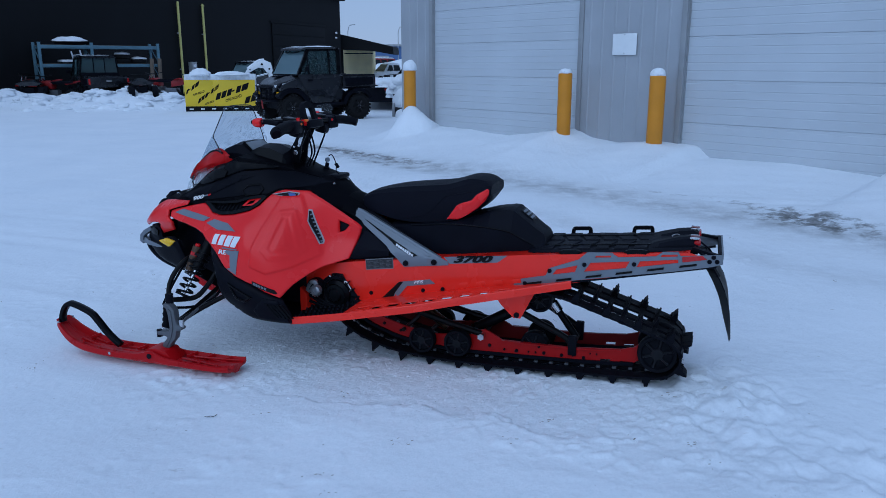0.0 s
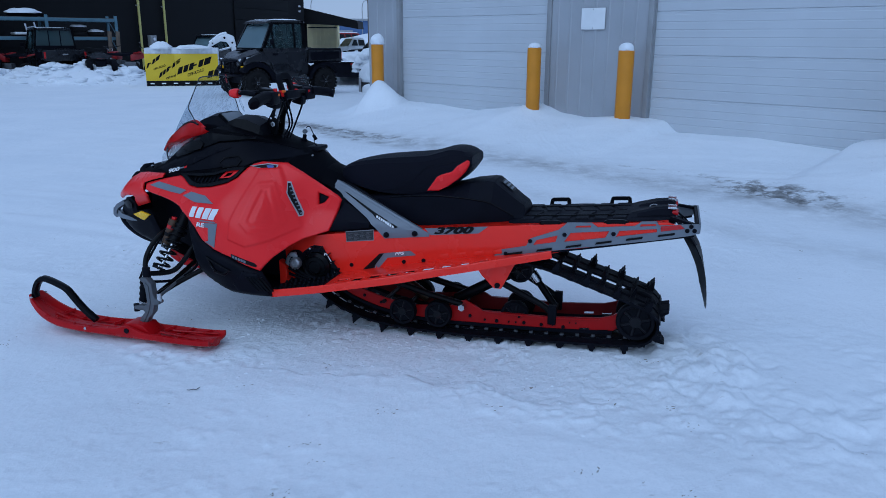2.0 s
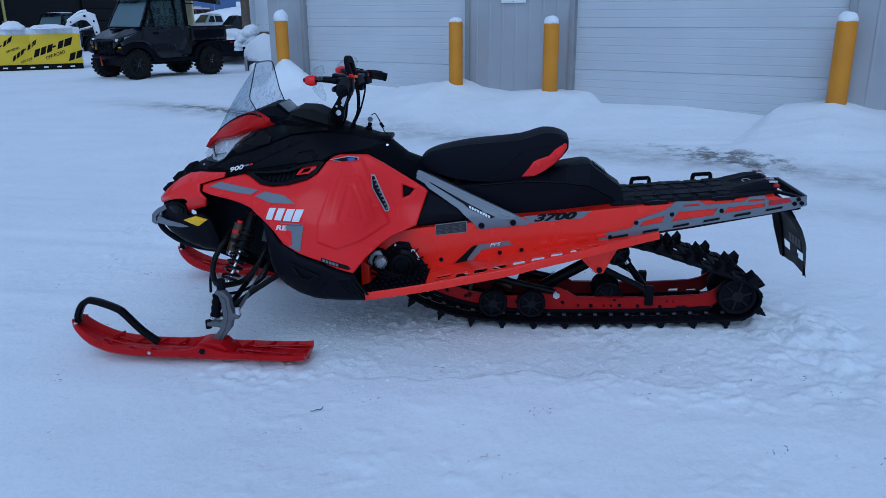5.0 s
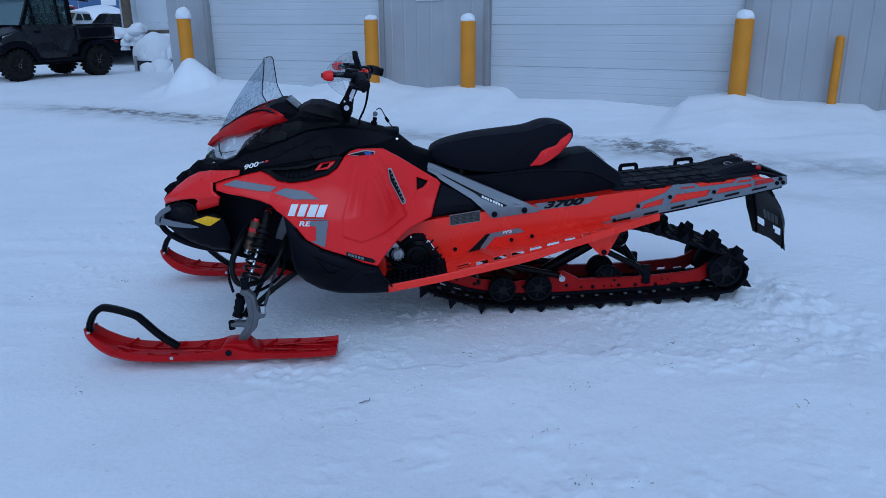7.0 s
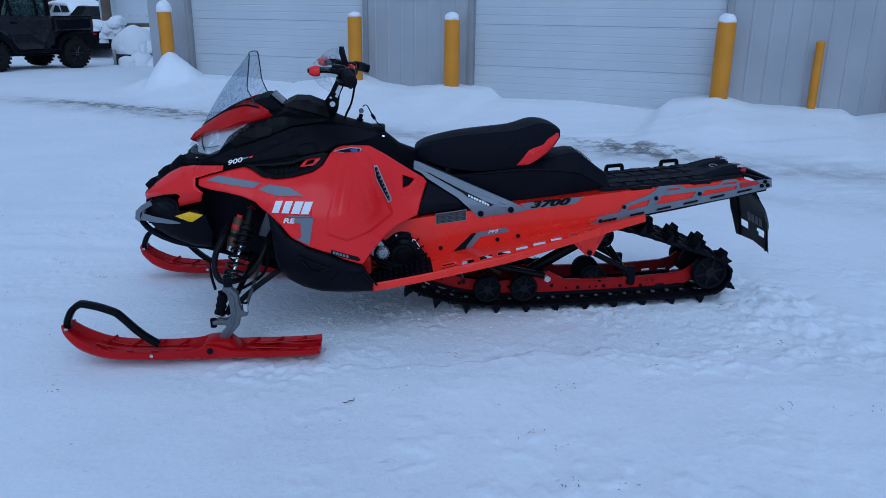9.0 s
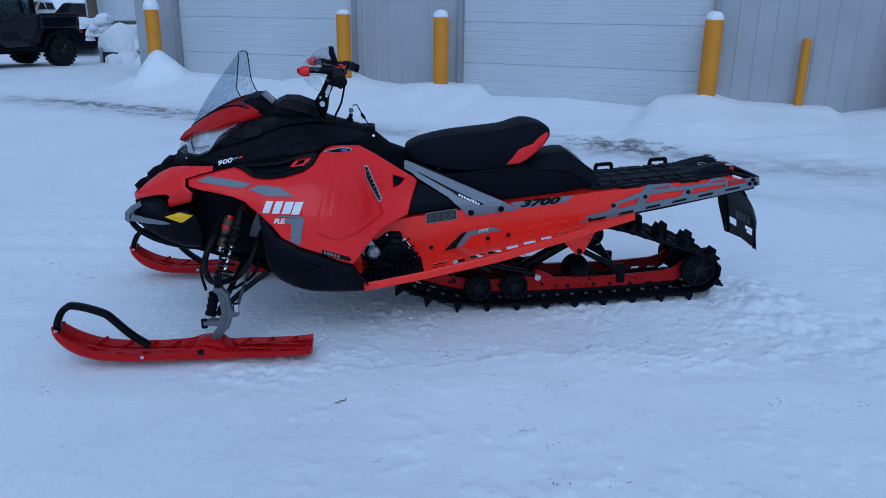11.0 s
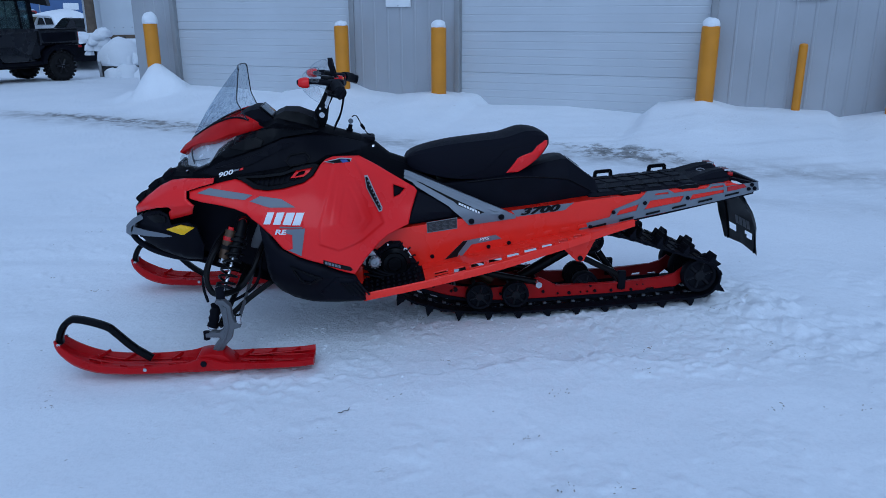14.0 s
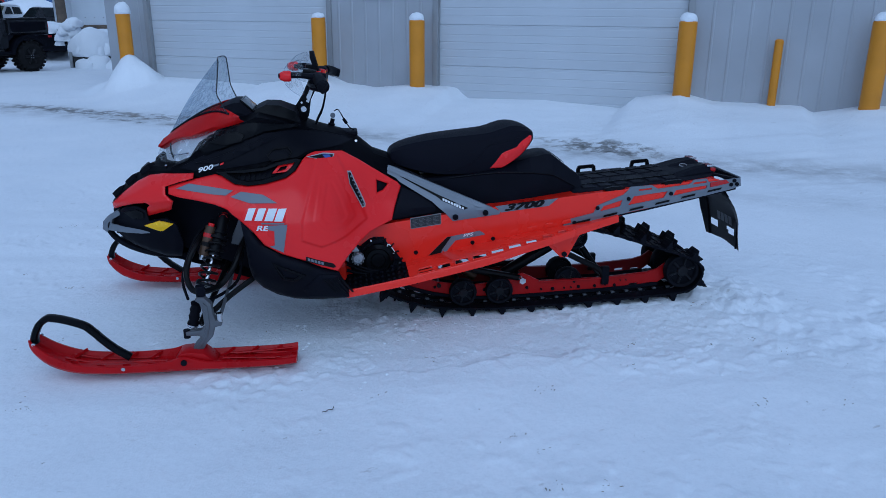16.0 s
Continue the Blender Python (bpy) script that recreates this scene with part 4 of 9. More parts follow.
def fender_relief(x, z):
    """Two creases of the fender: a steep upper face, a broad side and an under-cut lower face."""
    line = 0.632 + (x + 1.70) * 0.60 if x < -1.53 else 0.734 + (x + 1.53) * 0.24
    d = z - line
    y = -0.75 * d if d > 0 else 0.10 * d
    low = z - (0.668 + (x + 1.50) * 0.12)
    return y + (0.55 * low if low < 0 else 0) + 0.012


LABEL_GREY = mat("pale_label_rim", (0.36, 0.36, 0.38), 0.4, 0, 0.05, 8)


def build_side(s):
    near = s < 0
    panel = part("side_panel", skin(SIDE, s, 0.0, 0.012, 0.0055 if near else 0.022, 0.007, panel_relief, holes=[VENT_HOLE]), RED, sled, "orange-red moulded side panel with grey decals", smooth=38)
    part("vent_liner", skin([(-0.560, 0.722), (-0.490, 0.694), (-0.515, 0.652), (-0.560, 0.642)], s, -0.020, 0.01), BLACK, panel, "black recessed vent")
    part("fender", skin(FENDER, s, 0.004, 0.012, 0.009, 0.006, fender_relief), RED, sled, "orange-red front fender panel", smooth=24)
    belly = part("belly_pan", skin(BELLY, s, 0.006, 0.012, 0.022, 0.020), BLACK, sled, "black moulded belly pan", smooth=50)
    for i in range(5):
        x = -0.80 + i * 0.018
        part("louvre", skin([(x, 0.345), (x + 0.008, 0.345), (x + 0.055, 0.275), (x + 0.047, 0.275)], s, 0.021, 0.012, 0.02, 0.003), BLACK_SATIN, belly)
    part("belly_rib", skin([(-1.015, 0.429), (-0.874, 0.370), (-0.920, 0.337), (-0.971, 0.344)], s, 0.015, 0.013, 0.008, 0.003, holes=[[(-0.998, 0.413), (-0.898, 0.370), (-0.925, 0.351), (-0.961, 0.357)]]), BLACK_SATIN, belly, "black raised three-cornered rib")
    part("belly_step", skin([(-0.815, 0.372), (-0.892, 0.295), (-0.872, 0.252), (-0.700, 0.250), (-0.710, 0.290), (-0.744, 0.360)], s, 0.014, 0.012, 0.012, 0.006), BLACK, belly, "black stepped end panel", smooth=20)
    # intake vent between panel and hood
    frame_out = [(-1.240, 0.787), (-1.215, 0.774), (-1.162, 0.746), (-1.105, 0.740), (-1.031, 0.748), (-0.945, 0.770), (-0.908, 0.794), (-0.881, 0.832), (-0.905, 0.838), (-0.984, 0.824), (-1.035, 0.806), (-1.12, 0.796)]
    frame_in = [(-1.200, 0.784), (-1.150, 0.760), (-1.100, 0.753), (-1.031, 0.762), (-0.950, 0.784), (-0.924, 0.801), (-0.903, 0.825), (-0.978, 0.814), (-1.035, 0.795), (-1.12, 0.786)]
    part("intake_frame", skin(frame_out, s, 0.008, 0.020, 0.014, 0.004, holes=[frame_in]), BLACK_SATIN, sled, "black intake vent frame")
    part("intake_mesh", skin([(-1.21, 0.786), (-1.15, 0.752), (-1.10, 0.746), (-1.03, 0.754), (-0.95, 0.776), (-0.89, 0.828), (-0.98, 0.820), (-1.12, 0.792)], s, -0.024, 0.008, 0.02), BLACK, sled, "black intake mesh")
    for i in range(7):
        x = -1.15 + i * 0.022
        z = 0.758 - (0.006 if 0 < i < 5 else 0)
        part("intake_bar", skin([(x, z), (x + 0.005, z), (x + 0.011, 0.787 + i * 0.001), (x + 0.006, 0.787 + i * 0.001)], s, -0.010, 0.008, 0.02, 0.002), BLACK_SATIN, sled)
    part("intake_accent", skin([(-1.004, 0.782), (-0.978, 0.812), (-0.905, 0.826), (-0.924, 0.804), (-0.946, 0.788)], s, -0.004, 0.010, 0.012, 0.003, holes=[[(-0.985, 0.787), (-0.968, 0.806), (-0.938, 0.811), (-0.946, 0.797)]]), RED, sled, "orange-red accent in the intake")
    # lower nose with marker
    nose = part("nose_cone", skin([(-1.742, 0.520), (-1.735, 0.560), (-1.690, 0.598), (-1.655, 0.622), (-1.594, 0.634), (-1.556, 0.618), (-1.545, 0.570), (-1.47, 0.585), (-1.43, 0.56), (-1.41, 0.47), (-1.43, 0.395), (-1.50, 0.395), (-1.60, 0.43), (-1.68, 0.47)], s, -0.012, 0.02, 0.022, 0.014), BLACK, sled, "black lower nose moulding", smooth=50)
    part("side_reflector", skin([(-1.566, 0.553), (-1.497, 0.578), (-1.437, 0.566), (-1.487, 0.531), (-1.50, 0.529)], s, 0.000, 0.010, 0.02, 0.004), YELLOW_REFLECTOR, nose, "amber side reflector")
    part("nose_inlet", skin([(-1.66, 0.600), (-1.595, 0.622), (-1.562, 0.610), (-1.565, 0.585), (-1.62, 0.580)], s, -0.002, 0.010, 0.02, 0.004), BLACK_SATIN, nose)
    # decals
    d = 0.0032
    part("stripe", skin([(-1.407, 0.725), (-1.353, 0.746), (-1.165, 0.721), (-1.198, 0.702), (-1.255, 0.706)], s, d, 0.002, 0.010, 0, panel_relief), DECAL_GREY, panel, "grey stripe decal")
    part("stripe", skin([(-1.177, 0.697), (-1.132, 0.718), (-1.040, 0.708), (-0.980, 0.677), (-1.093, 0.675)], s, d, 0.002, 0.010, 0, panel_relief), DECAL_GREY, panel, "grey stripe decal")
    part("stripe", skin([(-1.030, 0.586), (-0.941, 0.593), (-0.962, 0.473), (-1.020, 0.497), (-0.998, 0.503), (-0.997, 0.565), (-1.020, 0.568)], s, d, 0.002, 0.010, 0, panel_relief), DECAL_GREY, panel, "grey hooked decal")
    x0 = -1.120
    for k, w in enumerate((0.030, 0.032, 0.036, 0.034)):
        x = x0 + k * 0.0415
        lean = 0.020
        o = [(x, 0.606), (x + w, 0.607), (x + w + lean, 0.657), (x + lean, 0.656)]
        part("emblem", skin(o, s, d, 0.002, 0.010, 0, panel_relief), DECAL_WHITE, panel, "white emblem shape")
    part("emblem", skin([(-1.05, 0.592), (-0.955, 0.594), (-0.952, 0.600), (-1.05, 0.598)], s, d, 0.002, 0.010, 0, panel_relief), DECAL_GREY, panel)
    base = skin([(-0.870, 0.453), (-0.757, 0.413), (-0.745, 0.398), (-0.756, 0.394), (-0.871, 0.433)], s, d, 0.002, 0.010, 0, panel_relief)
    part("emblem", base, DECAL_BLACK, panel, "black emblem strip")
    for k in range(5):
        x = -0.863 + k * 0.014
        z = 0.4465 - k * 0.0050
        part("emblem", skin([(x, z - 0.011), (x + 0.010, z - 0.0145), (x + 0.010, z - 0.003), (x, z + 0.0005)], s, d + 0.002, 0.0015, 0.02, 0, panel_relief), DECAL_GREY, panel)
    lab = skin([(-0.684, 0.770), (-0.668, 0.768), (-0.606, 0.618), (-0.607, 0.604), (-0.622, 0.603), (-0.676, 0.718)], s, d, 0.002, 0.008, 0, panel_relief)
    part("warning_label", lab, LABEL_GREY, panel, "black warning label with white rim")
    part("warning_label", skin([(-0.680, 0.763), (-0.670, 0.762), (-0.611, 0.617), (-0.612, 0.609), (-0.620, 0.609), (-0.672, 0.718)], s, d + 0.0030, 0.0015, 0.008, 0, panel_relief), DECAL_BLACK, panel)
    for k in range(8):
        t = k / 7
        x, z = -0.672 + 0.052 * t, 0.748 - 0.128 * t
        part("warning_label", skin([(x, z), (x + 0.009, z + 0.002), (x + 0.011, z - 0.004), (x + 0.002, z - 0.006)], s, d + 0.0048, 0.0015, 0.008, 0, panel_relief), DECAL_GREY, panel)
    part("badge", skin([(-0.862, 0.842), (-0.785, 0.852), (-0.738, 0.845), (-0.744, 0.820), (-0.792, 0.826)], s, d + 0.001, 0.002, 0.012, 0), LABEL_GREY, panel, "silver-edged winged badge")
    part("badge", skin([(-0.850, 0.841), (-0.786, 0.848), (-0.744, 0.842), (-0.748, 0.824), (-0.792, 0.830)], s, d + 0.003, 0.002, 0.012, 0), DECAL_BLACK, panel, "dark winged badge")
    part("badge", skin([(-0.790, 0.845), (-0.760, 0.843), (-0.752, 0.834), (-0.778, 0.831)], s, d + 0.005, 0.002, 0.012, 0), mat("blue_badge_%d" % s, (0.05, 0.10, 0.35), 0.3), panel, "blue badge field")
    return panel


both(build_side)

lettering("model_letters", "RE", 0.030, pose(-1.049, -half_width(-1.049, 0.575) - 0.004, 0.574, 90, 0, -8), DECAL_WHITE, sled, 0.001, 0.25, "white model letters", 1.5)

def centre(x):
    """The sled's middle line in its own frame: it stands a little askew to its skis."""
    return float(np.interp(x, [-1.4, -0.7, 1.3], [0.0, 0.030, 0.038]))


# hood: a faceted black shell over the nose and console
HOOD = [
    (-1.752, (0.060, 0.604), (0.045, 0.610), (0.03, 0.614), (0.015, 0.616), 0.616),
    (-1.700, (0.155, 0.640), (0.120, 0.662), (0.08, 0.675), (0.04, 0.679), 0.680),
    (-1.620, (0.205, 0.705), (0.160, 0.728), (0.11, 0.740), (0.05, 0.744), 0.745),
    (-1.540, (0.225, 0.752), (0.190, 0.775), (0.14, 0.788), (0.07, 0.793), 0.794),
    (-1.440, (0.262, 0.768), (0.245, 0.784), (0.215, 0.795), (0.10, 0.799), 0.800),
    (-1.365, (0.282, 0.767), (0.262, 0.798), (0.238, 0.828), (0.11, 0.836), 0.838),
    (-1.300, (0.292, 0.764), (0.258, 0.832), (0.196, 0.900), (0.11, 0.935), 0.938),
    (-1.200, (0.303, 0.752), (0.272, 0.850), (0.228, 0.952), (0.14, 0.980), 0.982),
    (-1.064, (0.318, 0.745), (0.275, 0.870), (0.240, 1.010), (0.15, 1.016), 1.016),
    (-0.940, (0.278, 0.812), (0.232, 0.890), (0.162, 0.978), (0.10, 0.984), 0.985),
    (-0.830, (0.232, 0.858), (0.180, 0.895), (0.105, 0.938), (0.05, 0.945), 0.946),
    (-0.700, (0.190, 0.856), (0.132, 0.876), (0.070, 0.905), (0.02, 0.911), 0.912),
    (-0.630, (0.152, 0.800), (0.105, 0.835), (0.045, 0.864), (0.01, 0.880), 0.882),
    (-0.560, (0.125, 0.755), (0.100, 0.785), (0.050, 0.812), (0.01, 0.821), 0.823),
    (-0.490, (0.105, 0.712), (0.090, 0.745), (0.050, 0.785), (0.01, 0.796), 0.798),
    (-0.455, (0.100, 0.700), (0.085, 0.722), (0.050, 0.765), (0.01, 0.780), 0.782),
]
rows = []
for x, *prof, zc in HOOD:
    left = [(x, -y, z) for y, z in prof]
    c = centre(x)
    right = [(x, y + 2 * c, z) for y, z in prof[::-1]]
    rows.append(left + [(x, c, zc)] + right)
bm = loft(rows)
r = bmesh.ops.solidify(bm, geom=bm.faces[:], thickness=0.012)
hood = part("hood", bm, HOOD_BLACK, sled, "black faceted hood and console", smooth=14)


def hood_half(x, z):
    """Half-width of the hood's side at a height."""
    xs = [h[0] for h in HOOD]
    x = min(max(x, xs[0]), xs[-1])
    i = min(max(k for k in range(len(xs)) if xs[k] <= x), len(xs) - 2)
    t = (x - xs[i]) / (xs[i + 1] - xs[i])
    prof = []
    for k in range(1, 5):
        a, b = HOOD[i][k], HOOD[i + 1][k]
        prof.append((a[0] + (b[0] - a[0]) * t, a[1] + (b[1] - a[1]) * t))
    if z <= prof[0][1]:
        return prof[0][0]
    for a, b in zip(prof, prof[1:]):
        if a[1] <= z <= b[1]:
            return a[0] + (b[0] - a[0]) * (z - a[1]) / (b[1] - a[1] + 1e-6)
    return prof[-1][0]


for s in (-1, 1):
    part("hood_badge", skin([(-1.035, 0.851), (-1.004, 0.868), (-0.945, 0.868), (-0.926, 0.847), (-0.945, 0.829), (-1.007, 0.826)], s, 0.012, 0.010, 0.008, 0.004, surface=hood_half), HOOD_BLACK, hood, "black hexagonal cap")
    ring = [(x, s * (hood_half(x, z) + 0.012), z) for x, z in ((-1.023, 0.850), (-1.002, 0.874), (-0.940, 0.882), (-0.921, 0.861), (-0.936, 0.839), (-1.006, 0.828))]
    part("hood_ring", sweep(ring, circle(0.0035, 6), closed=True, up=(0, 1, 0)), DECAL_BLACK, hood, "glossy black edge round the cap")
    upper = [(-1.311, 0.895), (-1.275, 0.930), (-1.156, 0.975), (-1.077, 0.990), (-0.900, 0.965), (-0.895, 0.956), (-0.951, 0.955), (-1.036, 0.950), (-1.222, 0.880), (-1.293, 0.861), (-1.320, 0.872)]
    part("hood_side", skin(upper, s, 0.012, 0.020, 0.020, 0.004, surface=hood_half), BLACK_SATIN, hood, "black upper side facet", smooth=20)
    part("hood_inset", skin([(-1.270, 0.904), (-1.193, 0.946), (-1.149, 0.952), (-1.118, 0.939), (-1.130, 0.912), (-1.197, 0.897)], s, 0.020, 0.006, 0.008, 0.002, surface=hood_half), DECAL_BLACK, hood, "glossy black inset")
    lower = [(-1.400, 0.800), (-1.298, 0.850), (-1.222, 0.871), (-1.036, 0.941), (-0.926, 0.946), (-0.801, 0.928), (-0.680, 0.895), (-0.650, 0.880), (-0.748, 0.868), (-0.849, 0.862), (-0.899, 0.838), (-0.998, 0.830), (-1.035, 0.826), (-1.198, 0.800), (-1.337, 0.790)]
    part("hood_side", skin(lower, s, 0.007, 0.016, 0.014, 0.004, surface=hood_half), HOOD_BLACK, hood, "black lower side panel", smooth=20)
    part("hood_ridge", skin([(-1.330, 0.822), (-1.240, 0.846), (-1.120, 0.892), (-1.035, 0.922), (-0.985, 0.920), (-1.075, 0.884), (-1.180, 0.836), (-1.240, 0.822)], s, 0.016, 0.012, 0.020, 0.005, surface=hood_half), HOOD_BLACK, hood, "black raised ridge", smooth=20)
    for x, z, w in ((-1.695, 0.668, 0.115), (-1.625, 0.728, 0.155), (-1.555, 0.775, 0.180)):
        part("air_inlet", block((-0.030, -0.034, -0.014), (0.024, 0.034, 0.016), 0.008, pose(x, s * w * 0.75, z, 0, -40, s * 12)), HOOD_BLACK, hood, "black stepped air inlet")
    bm = bmesh.new()
    rod(bm, (-1.462, s * 0.215, 0.794), (-1.462, s * 0.222, 0.806), 0.006, 0.005, 8)
    part("hood_screw", bm, CHROME, hood)
    part("console_hump", loft([[(-1.110, s * 0.002, 0.985), (-1.110, s * 0.120, 0.975)], [(-1.075, s * 0.002, 1.040), (-1.075, s * 0.105, 1.028)], [(-1.035, s * 0.002, 1.058), (-1.035, s * 0.100, 1.046)], [(-0.975, s * 0.002, 1.056), (-0.975, s * 0.095, 1.042)], [(-0.905, s * 0.002, 1.030), (-0.905, s * 0.085, 1.012)], [(-0.880, s * 0.002, 0.955), (-0.880, s * 0.085, 0.945)]]), HOOD_BLACK, hood, "black console hump", smooth=20)
    part("console_cheek", loft([[(-1.110, s * 0.120, 0.975), (-1.110, s * 0.135, 0.950)], [(-1.075, s * 0.105, 1.028), (-1.075, s * 0.140, 0.960)], [(-1.035, s * 0.100, 1.046), (-1.035, s * 0.140, 0.960)], [(-0.975, s * 0.095, 1.042), (-0.975, s * 0.130, 0.950)], [(-0.905, s * 0.085, 1.012), (-0.905, s * 0.115, 0.930)], [(-0.880, s * 0.085, 0.945), (-0.880, s * 0.10, 0.920)]]), BLACK_SATIN, hood, smooth=20)
lettering("engine_number", "900", 0.027, pose(-1.288, -hood_half(-1.288, 0.803) - 0.016, 0.800, 68, 0, -6) @ pose(0, 0, 0, 0, 0, 15), DECAL_WHITE, hood, 0.0006, 0.3, "white engine numerals", 1.65)
part("engine_mark", skin([(-1.262, 0.806), (-1.228, 0.815), (-1.226, 0.822), (-1.260, 0.813)], -1, 0.011, 0.002, 0.02, 0, surface=hood_half), DECAL_GREY, hood)
part("engine_mark", skin([(-1.224, 0.814), (-1.209, 0.819), (-1.207, 0.827), (-1.221, 0.822)], -1, 0.012, 0.002, 0.02, 0, surface=hood_half), RED, hood)

# headlight, red cowl and windshield
UP = [(-1.478, 0.0, 0.908), (-1.448, 0.050, 0.932), (-1.362, 0.100, 0.986), (-1.285, 0.140, 1.024), (-1.212, 0.174, 1.042), (-1.138, 0.206, 1.010)]
LOW = [(-1.538, 0.0, 0.852), (-1.517, 0.045, 0.857), (-1.442, 0.108, 0.902), (-1.345, 0.178, 0.928), (-1.265, 0.208, 0.962), (-1.135, 0.214, 0.998)]
LAMP_LOW = [(-1.532, 0.0, 0.798), (-1.520, 0.060, 0.799), (-1.455, 0.155, 0.806), (-1.365, 0.212, 0.824), (-1.290, 0.222, 0.930)]


def mirror_row(pts):
    return [(x, -y, z) for x, y, z in pts[::-1]] + [(x, y, z) for x, y, z in pts[1:]]


up, low = smooth_path(UP, 4), smooth_path(LOW, 4)
mid = [(a + b) / 2 + Vector((-0.003, 0.008 if i else 0, 0.006)) for i, (a, b) in enumerate(zip(up, low))]
under = [b + Vector((0.02, -0.012 if i else 0, -0.012)) for i, b in enumerate(low)]
bm = loft([mirror_row(under), mirror_row(low), mirror_row(mid), mirror_row(up)])
bmesh.ops.solidify(bm, geom=bm.faces[:], thickness=0.006)
part("cowl", bm, RED, sled, "orange-red windshield cowl", smooth=50)
lampA = [(x + 0.010, y * 0.97, z - 0.004) for x, y, z in smooth_path(LOW[:5], 4)]
lampB = [tuple(p) for p in smooth_path(LAMP_LOW, 4)]
lampC = [(x + 0.05, y * 0.9, z - 0.01) for x, y, z in lampB]
bm = loft([mirror_row(lampA), mirror_row([((a[0] + b[0]) / 2 - 0.010, (a[1] + b[1]) / 2 * 1.02, (a[2] + b[2]) / 2) for a, b in zip(lampA, lampB)]), mirror_row(lampB), mirror_row(lampC)])
lamp = part("headlight", bm, CLEAR, sled, "clear twin headlight", smooth=40)
bm = loft([mirror_row([(x + 0.020, y * 0.9, z) for x, y, z in lampA]), mirror_row([(x + 0.030, y * 0.88, z) for x, y, z in lampB])])
part("reflector", bm, LENS_GREY, lamp, "bright headlight reflector")
for s in (-1, 1):
    part("lamp_divider", tube([(-1.462, s * 0.085, 0.880), (-1.462, s * 0.092, 0.845), (-1.452, s * 0.098, 0.812)], 0.004, 3, 6), BLACK, lamp)
    part("lamp_blade", tube([(-1.490, s * 0.030, 0.826), (-1.440, s * 0.118, 0.832), (-1.372, s * 0.178, 0.850)], 0.003, 3, 6), CHROME, lamp)

glass_low = smooth_path([(-1.478, 0.0, 0.908), (-1.448, 0.050, 0.932), (-1.362, 0.104, 0.984), (-1.290, 0.150, 1.016), (-1.235, 0.182, 1.026), (-1.186, 0.206, 1.018)], 4)
top = smooth_path([(-1.238, 0.0, 1.247), (-1.236, 0.040, 1.247), (-1.233, 0.076, 1.246), (-1.229, 0.102, 1.244), (-1.226, 0.120, 1.240), (-1.224, 0.132, 1.230)], 4)
KINK = Vector((-1.226, 0.222, 1.104))
rows = []
for k in range(13):
    t = k / 12
    n_ = len(top) - 1
    edge_at = glass_low[-1].lerp(KINK, t / 0.36) if t < 0.36 else KINK.lerp(top[-1], (t - 0.36) / 0.64)
    pull = edge_at - glass_low[-1].lerp(top[-1], t)
    lean = Vector((0, 0.020 * t, 0))
    half = []
    for j, (a, b) in enumerate(zip(glass_low, top)):
        belly = math.sin(math.pi * t) * (1 - j / n_)
        half.append(a.lerp(b, t) + Vector((-0.016 * belly, 0, 0)) + pull * (j / n_) ** 2.2)
    rows.append([Vector((p.x, -p.y, p.z)) + lean for p in half[::-1]] + [p + lean for p in half[1:]])
bm = loft(rows)
bmesh.ops.solidify(bm, geom=bm.faces[:], thickness=0.003)
shield = part("windshield", bm, SMOKE, sled, "clear lightly smoked windshield with a dark rim", smooth=60)
for e in (0, -1):
    part("rim", tube([r[e] for r in rows], 0.0027, 1, 6), SMOKE_RIM, shield, "dark bent edge of the windshield")
part("rim", tube(rows[-1], 0.0030, 1, 6), SMOKE_RIM, shield)
part("shield_foot", tube([Vector(p) + Vector((0.004, 0, 0.004)) for p in rows[0]], 0.0045, 1, 6), BLACK, shield, "black rubber foot of the windshield")
# gauge: a low wedge under the windshield, its display turned to the rider
gm = pose(0, 0.028, 0)
gauge = part("gauge", loft([[(x, -w, z) for x, w, z in r] + [(x, w, z) for x, w, z in r[::-1]] for r in (
    [(-1.245, 0.165, 0.985), (-1.245, 0.165, 1.005), (-1.240, 0.120, 1.030), (-1.235, 0.060, 1.040)],
    [(-1.185, 0.150, 0.985), (-1.185, 0.152, 1.015), (-1.182, 0.118, 1.052), (-1.180, 0.060, 1.064)],
    [(-1.150, 0.140, 0.985), (-1.148, 0.140, 1.012), (-1.150, 0.112, 1.054), (-1.152, 0.060, 1.064)],
    [(-1.105, 0.130, 0.975), (-1.095, 0.128, 0.990), (-1.090, 0.105, 1.004), (-1.088, 0.060, 1.008)])], closed=True), BLACK, sled, "black gauge pod with grey display", smooth=25)
gauge.matrix_basis = gm
part("display", block((-0.034, -0.082, -0.002), (0.026, 0.082, 0.003), 0.002, pose(-1.117, 0.0, 1.039, 0, 42, 0)), mat("grey_display", (0.16, 0.18, 0.20), 0.12), gauge, "grey glass display")
part("display_bezel", tube([(-1.146, -0.092, 1.060), (-1.094, -0.092, 1.013), (-1.094, 0.092, 1.013), (-1.146, 0.092, 1.060)], 0.005, 1, 6, closed=True), BLACK_SATIN, gauge)
part("switch_block", block((-0.700, -0.005, 0.884), (-0.628, 0.115, 0.908), 0.010, None), BLACK, sled, "black switch block on the console")
for y, e in ((-0.044, -0.052), (0.105, 0.113)):
    bm = bmesh.new()
    rod(bm, (-0.638, y, 0.866), (-0.638, e, 0.872), 0.006)
    part("console_screw", bm, CHROME, hood)
bm = bmesh.new()
rod(bm, (-0.755, 0.084, 0.900), (-0.748, 0.084, 0.935), 0.016)
rod(bm, (-0.748, 0.084, 0.935), (-0.742, 0.084, 0.956), 0.010)
